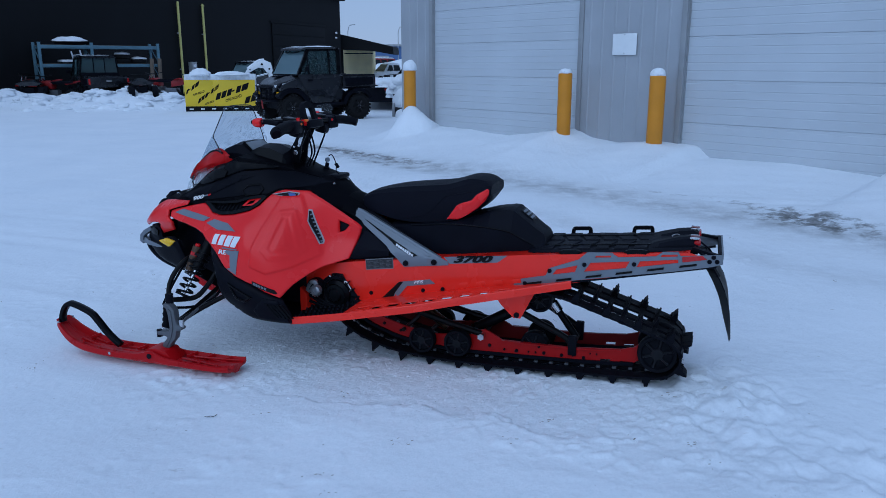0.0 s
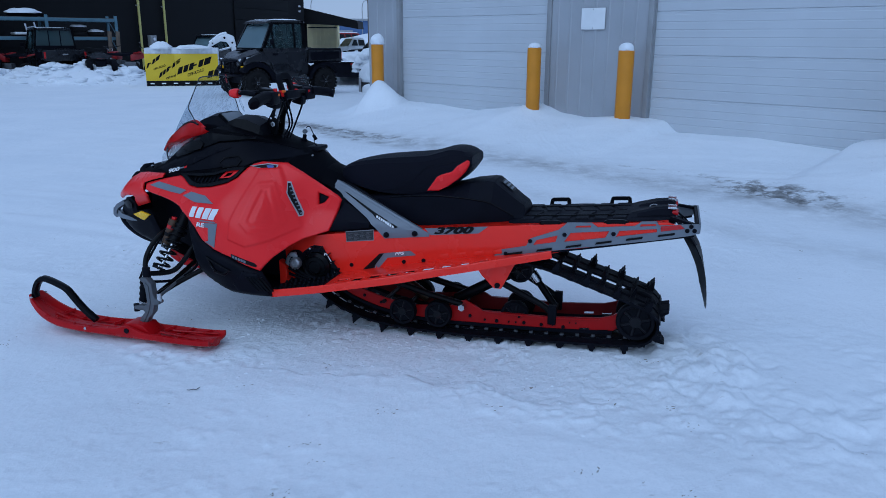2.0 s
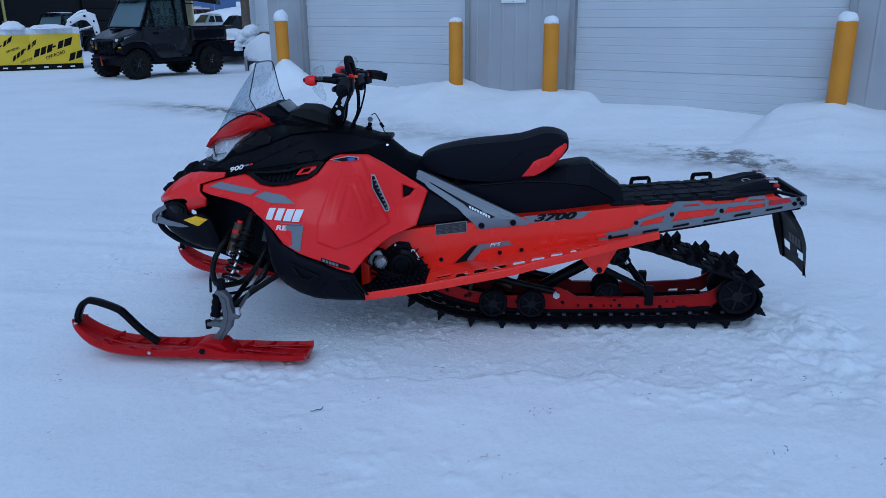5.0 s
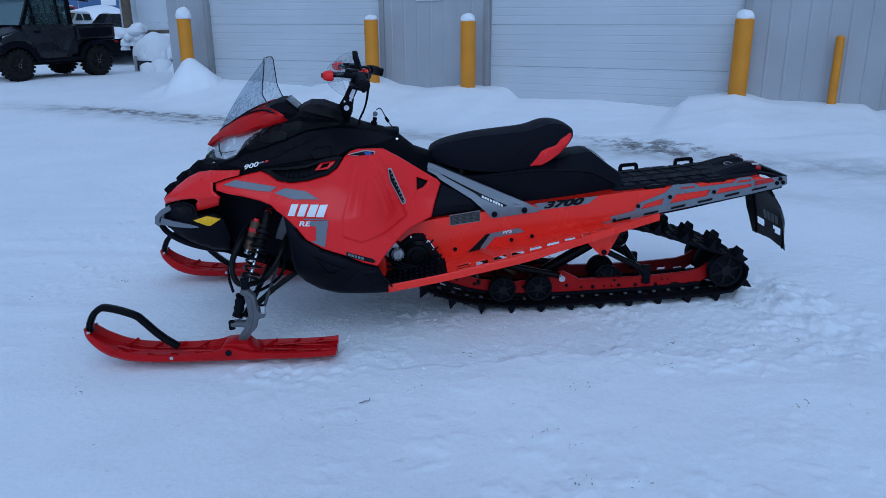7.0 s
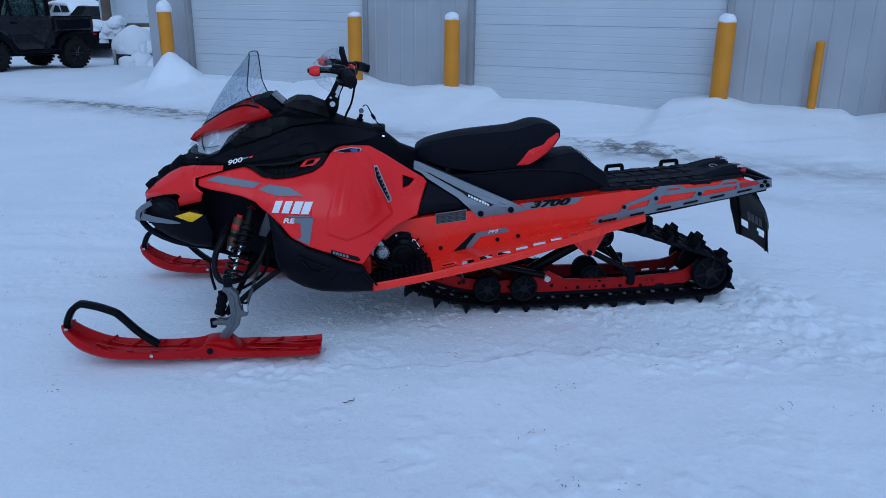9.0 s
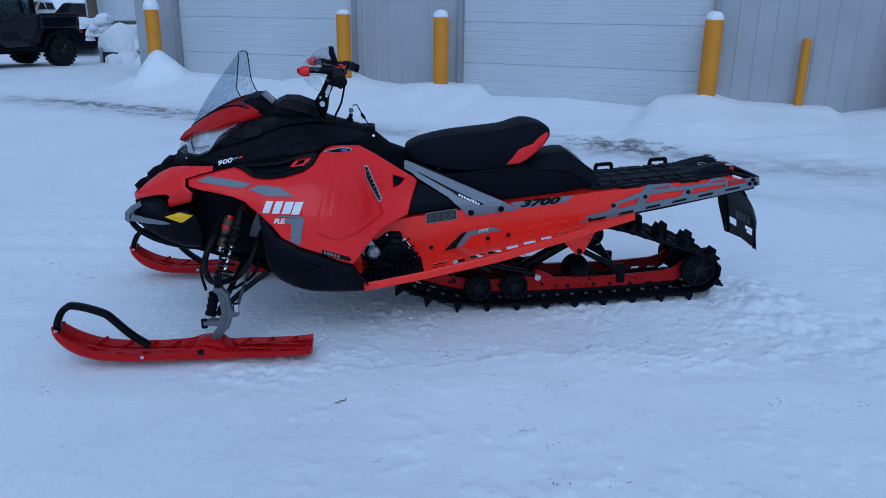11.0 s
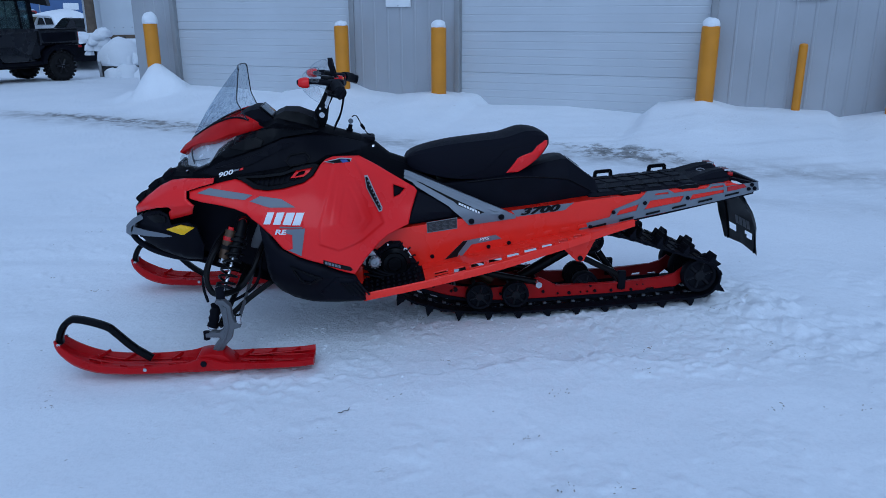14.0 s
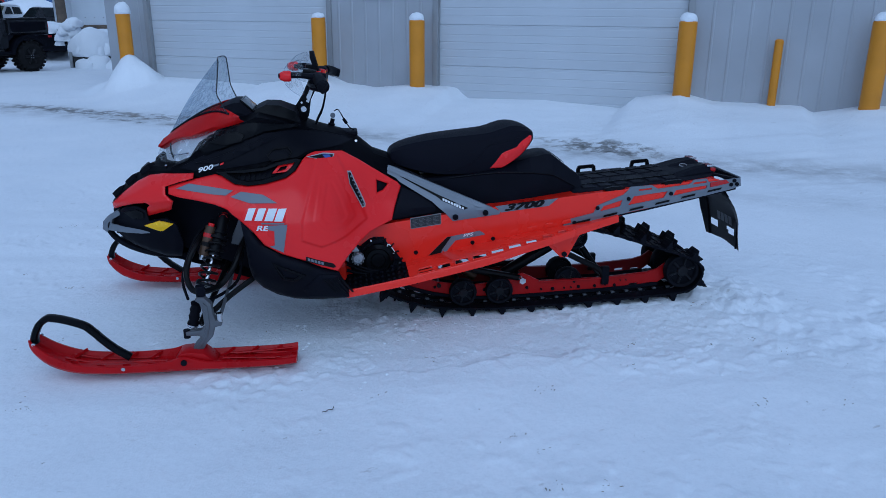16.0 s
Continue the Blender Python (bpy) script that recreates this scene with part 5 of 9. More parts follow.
key = part("ignition_knob", bm, BLACK, sled, "ignition post with tether clip")
bm = bmesh.new()
rod(bm, (-0.742, 0.078, 0.972), (-0.742, 0.090, 0.972), 0.012, seg=18)
part("key_cap", bm, GREY, key, "round metal key cap")
part("tether", tube([(-0.735, 0.084, 0.992), (-0.715, 0.084, 0.998), (-0.690, 0.079, 0.955), (-0.665, 0.03, 0.922), (-0.645, 0.02, 0.912)], 0.0026, 4, 6), RUBBER, key)
part("tether_clip", block((-0.007, -0.007, -0.014), (0.007, 0.007, 0.014), 0.003, pose(-0.685, 0.079, 0.945, 0, -35, 0)), BLACK, key)

# steering post, bars, grips and hand guards
bm = bmesh.new()
for y in (-0.034, 0.034):
    plate([(-0.925, 0.960), (-0.914, 1.020), (-0.880, 1.072), (-0.842, 1.150), (-0.800, 1.170), (-0.790, 1.150), (-0.840, 1.052), (-0.850, 0.985), (-0.870, 0.940)], y - 0.005, y + 0.005, 0.002, bm)
post = part("steering_post", bm, BLACK_SATIN, sled, "black and silver steering riser")
for y in (-0.041, 0.041):
    part("riser_insert", plate([(-0.858, 1.070), (-0.828, 1.130), (-0.812, 1.132), (-0.838, 1.066), (-0.850, 1.040)], y - 0.002, y + 0.002, 0.001), CHROME, post, "silver riser strip")
    for x, z, r in ((-0.872, 1.015, 0.013), (-0.853, 1.052, 0.006), (-0.880, 1.045, 0.005)):
        bm = bmesh.new()
        rod(bm, (x, y, z), (x, y * 1.12, z), r)
        part("bolt", bm, CHROME, post)
part("post_boot", turned([(0, -0.05), (0.042, -0.05), (0.036, -0.01), (0.028, 0.02), (0.015, 0.03), (0, 0.03)], 16, "Z", (-0.905, 0, 0.975)), RUBBER, post)
for y in (-0.03, 0.03):
    bm = bmesh.new()
    rod(bm, (-0.872, y * 0.7, 1.02), (-0.872, y, 1.02), 0.012)
    part("bolt", bm, CHROME, post)
BAR = [(-0.772, -0.385, 1.148), (-0.785, -0.30, 1.160), (-0.800, -0.16, 1.168), (-0.805, -0.06, 1.172), (-0.798, 0.06, 1.172), (-0.782, 0.16, 1.172), (-0.756, 0.27, 1.166), (-0.733, 0.335, 1.156)]
bars = part("handlebar", tube(BAR, 0.0115, 5, 10), STEEL, sled, "black handlebar with grips and red-trimmed hand guards")
for s in (-1, 1):
    pts = [(-0.772, 0.20, 1.171), (-0.756, 0.27, 1.166), (-0.734, 0.333, 1.156)] if s > 0 else [(-0.794, -0.22, 1.165), (-0.785, -0.30, 1.160), (-0.772, -0.386, 1.148)]
    part("grip", tube(pts, 0.023 if s > 0 else 0.027, 4, 12), RUBBER, bars, "black rubber grip")
    part("grip_end", tube([(-0.736, 0.328, 1.157), (-0.720, 0.343, 1.150), (-0.706, 0.348, 1.146)] if s > 0 else [(-0.774, -0.378, 1.150), (-0.770, -0.396, 1.146), (-0.762, -0.402, 1.140)], 0.021 if s > 0 else 0.025, 3, 10), RUBBER, bars)
    part("control_block", block((-0.042, -0.042, -0.036), (0.034, 0.045, 0.028), 0.014, pose(-0.795, s * 0.190, 1.162, 0, 0, s * -6)), BLACK, bars, "black control block")
    part("brake_reservoir", block((-0.030, -0.030, -0.012), (0.030, 0.030, 0.022), 0.008, pose(-0.835, s * 0.150, 1.180, 0, 8, 0)), BLACK_SATIN, bars, "black fluid reservoir")
    part("switch_pod", block((-0.030, -0.030, -0.045), (0.028, 0.030, 0.006), 0.012, pose(-0.802, s * 0.135, 1.150, 0, 14, 0)), BLACK, bars, "black switch pod")
    part("switch_button", block((-0.006, -0.008, -0.006), (0.007, 0.008, 0.006), 0.003, pose(-0.768, s * 0.165, 1.172)), RED if s > 0 else ORANGE_BUTTON, bars)
    part("lever", tube([(-0.80, s * 0.18, 1.160), (-0.835, s * 0.24, 1.150), (-0.825, s * 0.32, 1.146), (-0.800, s * 0.38, 1.150)], 0.007, 4, 8), BLACK_SATIN, bars, "black lever")
    part("clamp", block((-0.015, -0.009, -0.015), (0.015, 0.009, 0.015), 0.005, pose(-0.797, s * 0.075, 1.172)), RED, bars, "red bar clamp")
    # guard: a black carrier, a red cap at its front and a clear sheet bent round it
    part("guard_arm", tube([(-0.79, s * 0.12, 1.172), (-0.86, s * 0.17, 1.180), (-0.905, s * 0.235, 1.186), (-0.92, s * 0.285, 1.186)], 0.011, 4, 8), BLACK, bars)
    guard = part("hand_guard", tube([(-0.932, s * 0.285, 1.186), (-0.88, s * 0.288, 1.188), (-0.815, s * 0.290, 1.180)], 0.012, 3, 12), BLACK, bars, "black hand guard with an orange-red cap")
    rows = []
    for x, w, hgt in ((-0.956, 0.010, 0.009), (-0.949, 0.020, 0.017), (-0.934, 0.026, 0.022), (-0.916, 0.027, 0.023), (-0.906, 0.024, 0.019)):
        rows.append([(x, s * 0.290 + w * math.cos(a), 1.184 + hgt * math.copysign(abs(math.sin(a)) ** 0.7, math.sin(a))) for a in [2 * math.pi * i / 14 for i in range(14)]])
    cap_ = part("guard_cap", loft(rows, closed=True), RED, guard, "orange-red guard cap", smooth=50)
    bm = bmesh.new()
    rod(bm, (-0.958, s * 0.296, 1.186), (-0.945, s * 0.296, 1.186), 0.010)
    part("guard_screw", bm, BLACK, cap_)
    sheet = [(-0.948, 0.240, 1.212, 1.146), (-0.934, 0.266, 1.232, 1.128), (-0.908, 0.300, 1.246, 1.108), (-0.886, 0.330, 1.248, 1.104), (-0.866, 0.352, 1.222, 1.132)]
    for top in (True, False):
        rows = []
        for x, y, zt, zb in sheet:
            lo, hi = (1.188, zt) if top else (zb, 1.178)
            lo, hi = min(lo, hi - 0.004), hi
            rows.append([(x + 0.35 * abs(z - 1.18), s * y, z) for z in (lo, lo + (hi - lo) * 0.5, hi)])
        bm = loft(rows)
        bmesh.ops.solidify(bm, geom=bm.faces[:], thickness=0.003)
        clear = part("deflector", bm, CLEAR, guard, "clear wind deflector", smooth=60)
        part("deflector_edge", tube([r_[2 if top else 0] for r_ in rows], 0.0012, 2, 6), SMOKE, clear, "smoked cut edge")
hoop = [(-0.790, -0.045, 1.135), (-0.806, -0.050, 1.185), (-0.822, -0.046, 1.240), (-0.826, -0.02, 1.256), (-0.826, 0.02, 1.256), (-0.822, 0.046, 1.240), (-0.806, 0.050, 1.185), (-0.790, 0.045, 1.135)]
part("mountain_strap", sweep(smooth_path(hoop, 5), [(-0.015, -0.010), (0.015, -0.010), (0.015, 0.010), (-0.015, 0.010)], up=(1, 0, 0)), RUBBER, bars, "black centre grab strap")
part("bar_pad", block((-0.045, -0.075, -0.022), (0.035, 0.075, 0.020), 0.012, pose(-0.80, 0, 1.160, 0, -12, 0)), BLACK, bars)
bm = bmesh.new()
rod(bm, (-0.775, -0.175, 1.185), (-0.775, -0.175, 1.203), 0.009)
part("stop_button", bm, RED, bars, "red stop button")
part("start_button", block((-0.008, -0.008, -0.006), (0.008, 0.008, 0.006), 0.003, pose(-0.770, -0.10, 1.186)), ORANGE_BUTTON, bars, "orange button")
for i, (y0, y1) in enumerate(((-0.11, -0.03), (-0.07, 0.0), (0.10, 0.04))):
    part("cable", tube([(-0.785, y0, 1.165), (-0.768, y0 * 0.9, 1.115), (-0.785, y1, 1.02), (-0.815, y1, 0.955), (-0.825, y1, 0.915)], 0.0046, 5, 8), RUBBER, bars, "black control cable")

for ob in (post, bars):
    ob.matrix_basis = pose(0, 0.030, 0)

# seat
SEATROWS = [(-0.486, 0.786, 0.800, 0.05), (-0.474, 0.765, 0.822, 0.085), (-0.424, 0.742, 0.848, 0.110), (-0.345, 0.718, 0.869, 0.128), (-0.255, 0.702, 0.886, 0.140), (-0.130, 0.699, 0.900, 0.150), (-0.020, 0.712, 0.912, 0.156), (0.040, 0.732, 0.930, 0.158), (0.085, 0.755, 0.942, 0.154), (0.132, 0.786, 0.940, 0.146), (0.172, 0.826, 0.927, 0.134), (0.197, 0.862, 0.911, 0.118)]
path = smooth_path([(a, b, c) for a, b, c, _ in SEATROWS], 2)
wid = smooth_path([(a, d, 0) for a, _, _, d in SEATROWS], 2)


def seat_ring(x, z0, z1, w, grow=0.0):
    prof = [(0.60, 0.0), (0.93, 0.08), (1.0, 0.30), (0.985, 0.60), (0.90, 0.84), (0.72, 0.955), (0.34, 0.99), (0.0, 1.0)]
    left = [(x, -(w + grow) * a, z0 + (z1 - z0) * b) for a, b in prof]
    return left + [(p[0], -p[1], p[2]) for p in left[-2::-1]]


seat = part("seat", loft([seat_ring(p.x, p.y, p.z, q.y) for p, q in zip(path, wid)], closed=True), SEAT, sled, "black vinyl seat with orange-red rear flash", smooth=22)


def seat_half(x, z):
    for (p, q), (p2, q2) in zip(zip(path, wid), zip(path[1:], wid[1:])):
        if p.x <= x <= p2.x:
            t = (x - p.x) / (p2.x - p.x + 1e-9)
            z0, z1, w = p.y + (p2.y - p.y) * t, p.z + (p2.z - p.z) * t, q.y + (q2.y - q.y) * t
            b = (z - z0) / (z1 - z0)
            pr = [(0.60, 0.0), (0.93, 0.08), (1.0, 0.30), (0.985, 0.60), (0.90, 0.84), (0.72, 0.955)]
            for (a0, b0), (a1, b1) in zip(pr, pr[1:]):
                if b >= 0.08 and b0 <= b <= b1:
                    return w * (a0 + (a1 - a0) * (b - b0) / (b1 - b0))
            return w * (0.93 if b < 0.1 else 0.66)
    return 0.10


for s in (-1, 1):
    part("seat_flash", skin([(-0.012, 0.742), (0.016, 0.778), (0.040, 0.812), (0.062, 0.824), (0.112, 0.840), (0.134, 0.866), (0.178, 0.893), (0.1885, 0.889), (0.1885, 0.868), (0.172, 0.838), (0.138, 0.802), (0.096, 0.772), (0.045, 0.744)], s, 0.003, 0.006, 0.006, 0.002, surface=seat_half), RED, seat, "orange-red seat flash", smooth=60)
    seam = [(-0.27, 0.728), (-0.17, 0.748), (-0.09, 0.785), (-0.04, 0.838), (-0.01, 0.862), (0.065, 0.878), (0.13, 0.894)]
    part("seam", tube([(x, s * (seat_half(x, z - 0.008) + 0.0004), z - 0.008) for x, z in seam], 0.0016, 4, 6), BLACK, seat, "stitched seam")

seat.matrix_basis = pose(0, 0.031, 0)

# rear storage box behind and below the seat
BOX = [
    (-0.330, 0.665, 0.684, 0.690, 0.118), (-0.297, 0.655, 0.691, 0.700, 0.123), (-0.200, 0.625, 0.702, 0.712, 0.138), (-0.040, 0.570, 0.722, 0.735, 0.160), (0.043, 0.575, 0.728, 0.744, 0.168), (0.120, 0.583, 0.726, 0.764, 0.166), (0.190, 0.591, 0.722, 0.784, 0.162), (0.272, 0.601, 0.711, 0.797, 0.152), (0.300, 0.605, 0.704, 0.795, 0.149), (0.410, 0.615, 0.646, 0.712, 0.136), (0.446, 0.619, 0.640, 0.688, 0.132), (0.456, 0.620, 0.638, 0.655, 0.126)]
rows = []
for x, z0, z1, z2, w in BOX:
    ridge = w * (0.60 if z2 - z1 > 0.02 else 0.8)
    left = [(x, -w, z0), (x, -w - 0.003, z1 - 0.010), (x, -w + 0.008, z1), (x, -ridge, z2 - 0.004), (x, -ridge + 0.03, z2)]
    rows.append([(p[0], 0.033 + p[1], p[2]) for p in left] + [(p[0], 0.033 - p[1], p[2]) for p in left[::-1]])
box = part("storage_box", loft(rows, closed=True), BLACK, sled, "black moulded storage cover behind the seat", smooth=10)
for s in (-1, 1):
    rim_line = [(x, 0.033 + s * (w + 0.002), z1 - 0.004) for x, z0, z1, z2, w in BOX[2:10]]
    part("box_bead", tube(rim_line, 0.0028, 1, 6), BLACK_SATIN, box, "glossy black moulded edge")
part("box_label", block((-0.038, -0.045, 0.0), (0.038, 0.045, 0.002), 0.0006, pose(0.352, 0.050, 0.7595, 0, 37.0, 0)), DECAL_BLACK, box, "black warning label")
for k in range(3):
    part("print_bar", block((-0.030 + 0.022 * k, -0.036, 0.002), (-0.018 + 0.022 * k, 0.036, 0.003), 0.0, pose(0.352, 0.050, 0.7595, 0, 37.0, 0)), DECAL_GREY, box)

# tunnel
MID = 0.033


def ty(s, d):
    """The side of the tunnel: near or far, d out from the middle of a narrower drawing."""
    return MID + s * (d + 0.030)


def board_z(x):
    return float(np.interp(x, [e[0] for e in EDGE], [e[2] for e in EDGE]))


EDGE = [(-0.705, 0.425, 0.258), (-0.56, 0.432, 0.286), (-0.425, 0.436, 0.313), (-0.305, 0.436, 0.339), (-0.18, 0.436, 0.366), (-0.05, 0.420, 0.391), (0.08, 0.386, 0.418), (0.20, 0.350, 0.438), (0.34, 0.298, 0.461), (0.48, 0.240, 0.482), (0.605, 0.206, 0.506)]
TOP = [(-0.75, 0.47), (-0.49, 0.512), (-0.28, 0.538), (-0.12, 0.559), (0.39, 0.615), (0.76, 0.650), (1.10, 0.678)]
LOWER = [(1.130, 0.670), (1.12, 0.632)] + [(x, z - 0.006) for x, _, z in EDGE[::-1]] + [(-0.75, 0.262)]
TUNNEL = []
for s in (-1, 1):
    TUNNEL.append(part("tunnel_side", plate(TOP + LOWER, ty(s, 0.185), ty(s, 0.195), 0.002), TUNNEL_RED, sled, "orange-red painted aluminium tunnel side"))
rows = [[(x, ty(-1, 0.188), z - 0.001), (x, ty(-1, 0.17), z + 0.003), (x, ty(1, 0.17), z + 0.003), (x, ty(1, 0.188), z - 0.001)] for x, z in TOP]
bm = loft(rows)
bmesh.ops.solidify(bm, geom=bm.faces[:], thickness=0.006)
TUNNEL.append(part("tunnel_top", bm, TUNNEL_RED, sled, "orange-red painted tunnel top"))

# running boards: a folded edge outside, a punched floor, a grip mat in front
SLOTS = [(-0.385, -0.315, 0.352, 0.420), (-0.297, -0.236, 0.362, 0.422), (-0.217, -0.152, 0.352, 0.412), (-0.134, -0.068, 0.346, 0.400), (-0.047, 0.014, 0.332, 0.383), (0.035, 0.098, 0.322, 0.371), (0.120, 0.176, 0.306, 0.352), (0.205, 0.255, 0.286, 0.330), (0.285, 0.330, 0.262, 0.300)]


def build_board(s):
    lat = lambda d: -d if s < 0 else d + 2 * MID
    outer = smooth_path([(x, lat(d), z) for x, d, z in EDGE], 4)
    board = part("running_board", sweep(outer, [(-0.004, -0.022), (0.004, -0.022), (0.005, 0.008), (0.002, 0.013), (-0.003, 0.013), (-0.005, 0.008)]), TUNNEL_RED, sled, "orange-red running board with punched openings")
    floor_out = [(x, d) for x, d, z in EDGE[2:]] + [(x, 0.160) for x, d, z in EDGE[2:][::-1]]
    holes = []
    for a, b, d0, d1 in SLOTS:
        holes.append([(a + 0.006, d0), (b, d0), (b - 0.004, d1), (a, d1)])
    bm = skin(floor_out, 1, 0.009, 0.004, 0.022, 0.0, surface=lambda x, z: board_z(x), holes=holes)
    for v in bm.verts:
        v.co = Vector((v.co.x, lat(v.co.z), v.co.y))
    part("board_floor", bm, TUNNEL_RED, board, "punched orange-red floor of the board", smooth=20)
    # a bar across the widest slot, raised rims and grip teeth
    part("slot_bar", sweep([(-0.385, lat(0.386), board_z(-0.385) + 0.008), (-0.313, lat(0.386), board_z(-0.313) + 0.008)], [(-0.007, -0.002), (0.007, -0.002), (0.007, 0.002), (-0.007, 0.002)]), TUNNEL_RED, board)
    for a, b, d0, d1 in SLOTS:
        zz = lambda x: board_z(x) + 0.010
        part("slot_rim", tube([(a + 0.006, lat(d0), zz(a)), (b, lat(d0), zz(b)), (b - 0.004, lat(d1), zz(b)), (a, lat(d1), zz(a))], 0.0026, 1, 6, closed=True), TUNNEL_RED, board)
        bm = bmesh.new()
        x = b + 0.008
        rod(bm, (x, lat((d0 + d1) / 2), zz(x) - 0.002), (x, lat((d0 + d1) / 2), zz(x) + 0.007), 0.006, 0.003, 6)
        part("tooth", bm, TUNNEL_RED, board)
    # the mat's black also carries the engine's shadow over the foot floor
    mat_rows = [[(x, lat(d - 0.012), board_z(x) + 0.008), (x, lat(0.20), board_z(x) + 0.008)] for x, d, z in ((-0.700, 0.42, 0), (-0.56, 0.43, 0), (-0.42, 0.436, 0))]
    bm = loft(mat_rows)
    bmesh.ops.solidify(bm, geom=bm.faces[:], thickness=0.004)
    grip = part("grip_mat", bm, BLACK, board, "black toothed grip mat, engine shadow put into its colour")
    for k in range(11):
        x = -0.690 + k * 0.025
        for d in (0.405, 0.345, 0.285, 0.235):
            bm = bmesh.new()
            rod(bm, (x, lat(d), board_z(x) + 0.008), (x, lat(d), board_z(x) + 0.018), 0.009, 0.004, 5)
            part("grip_tooth", bm, BLACK_SATIN if k % 2 else BLACK, grip)
    for k in range(9):
        x = -0.50 + k * 0.125
        d = float(np.interp(x, [e[0] for e in EDGE], [e[1] for e in EDGE]))
        bm = bmesh.new()
        rod(bm, (x, lat(d), board_z(x) - 0.004), (x, lat(d + 0.007), board_z(x) - 0.004), 0.005, 0.004, 8)
        part("rivet", bm, TUNNEL_RED, board)
    # pressed steps where the floor meets the tunnel
    for k in range(6):
        x = -0.10 + k * 0.085
        z = board_z(x) + 0.016
        part("pressed_step", plate([(x, z), (x + 0.052, z + 0.010), (x + 0.046, z + 0.030), (x + 0.008, z + 0.022)], ty(s, 0.194), ty(s, 0.1985), 0.002), TUNNEL_RED, board)
    part("hanger_bracket", plate([(0.225, 0.440), (0.275, 0.366), (0.338, 0.305), (0.372, 0.305), (0.432, 0.425), (0.45, 0.47)], ty(s, 0.172), ty(s, 0.182), 0.002), TUNNEL_RED, board)
    bm = bmesh.new()
    rod(bm, (0.354, ty(s, 0.166), 0.322), (0.354, ty(s, 0.190), 0.322), 0.013)
    part("bolt", bm, BLACK, board)
    part("toe_wall", plate([(-0.745, 0.245), (-0.705, 0.258), (-0.705, 0.34), (-0.745, 0.37)], ty(s, 0.17), ty(s, 0.26), 0.004), TUNNEL_RED, board)


both(build_board)

# side fittings of the tunnel
STRUT = [(-0.552, 0.752), (-0.512, 0.765), (-0.482, 0.757), (-0.024, 0.576), (0.024, 0.553), (0.024, 0.538), (-0.200, 0.512), (-0.237, 0.552), (-0.296, 0.604), (-0.441, 0.688), (-0.458, 0.705)]
lean_in = lambda x, z: 0.237 - 0.73 * max(0, z - 0.578) - 0.022 * x


def centred(ob):
    ob.matrix_basis = pose(0, MID, 0)
    return ob


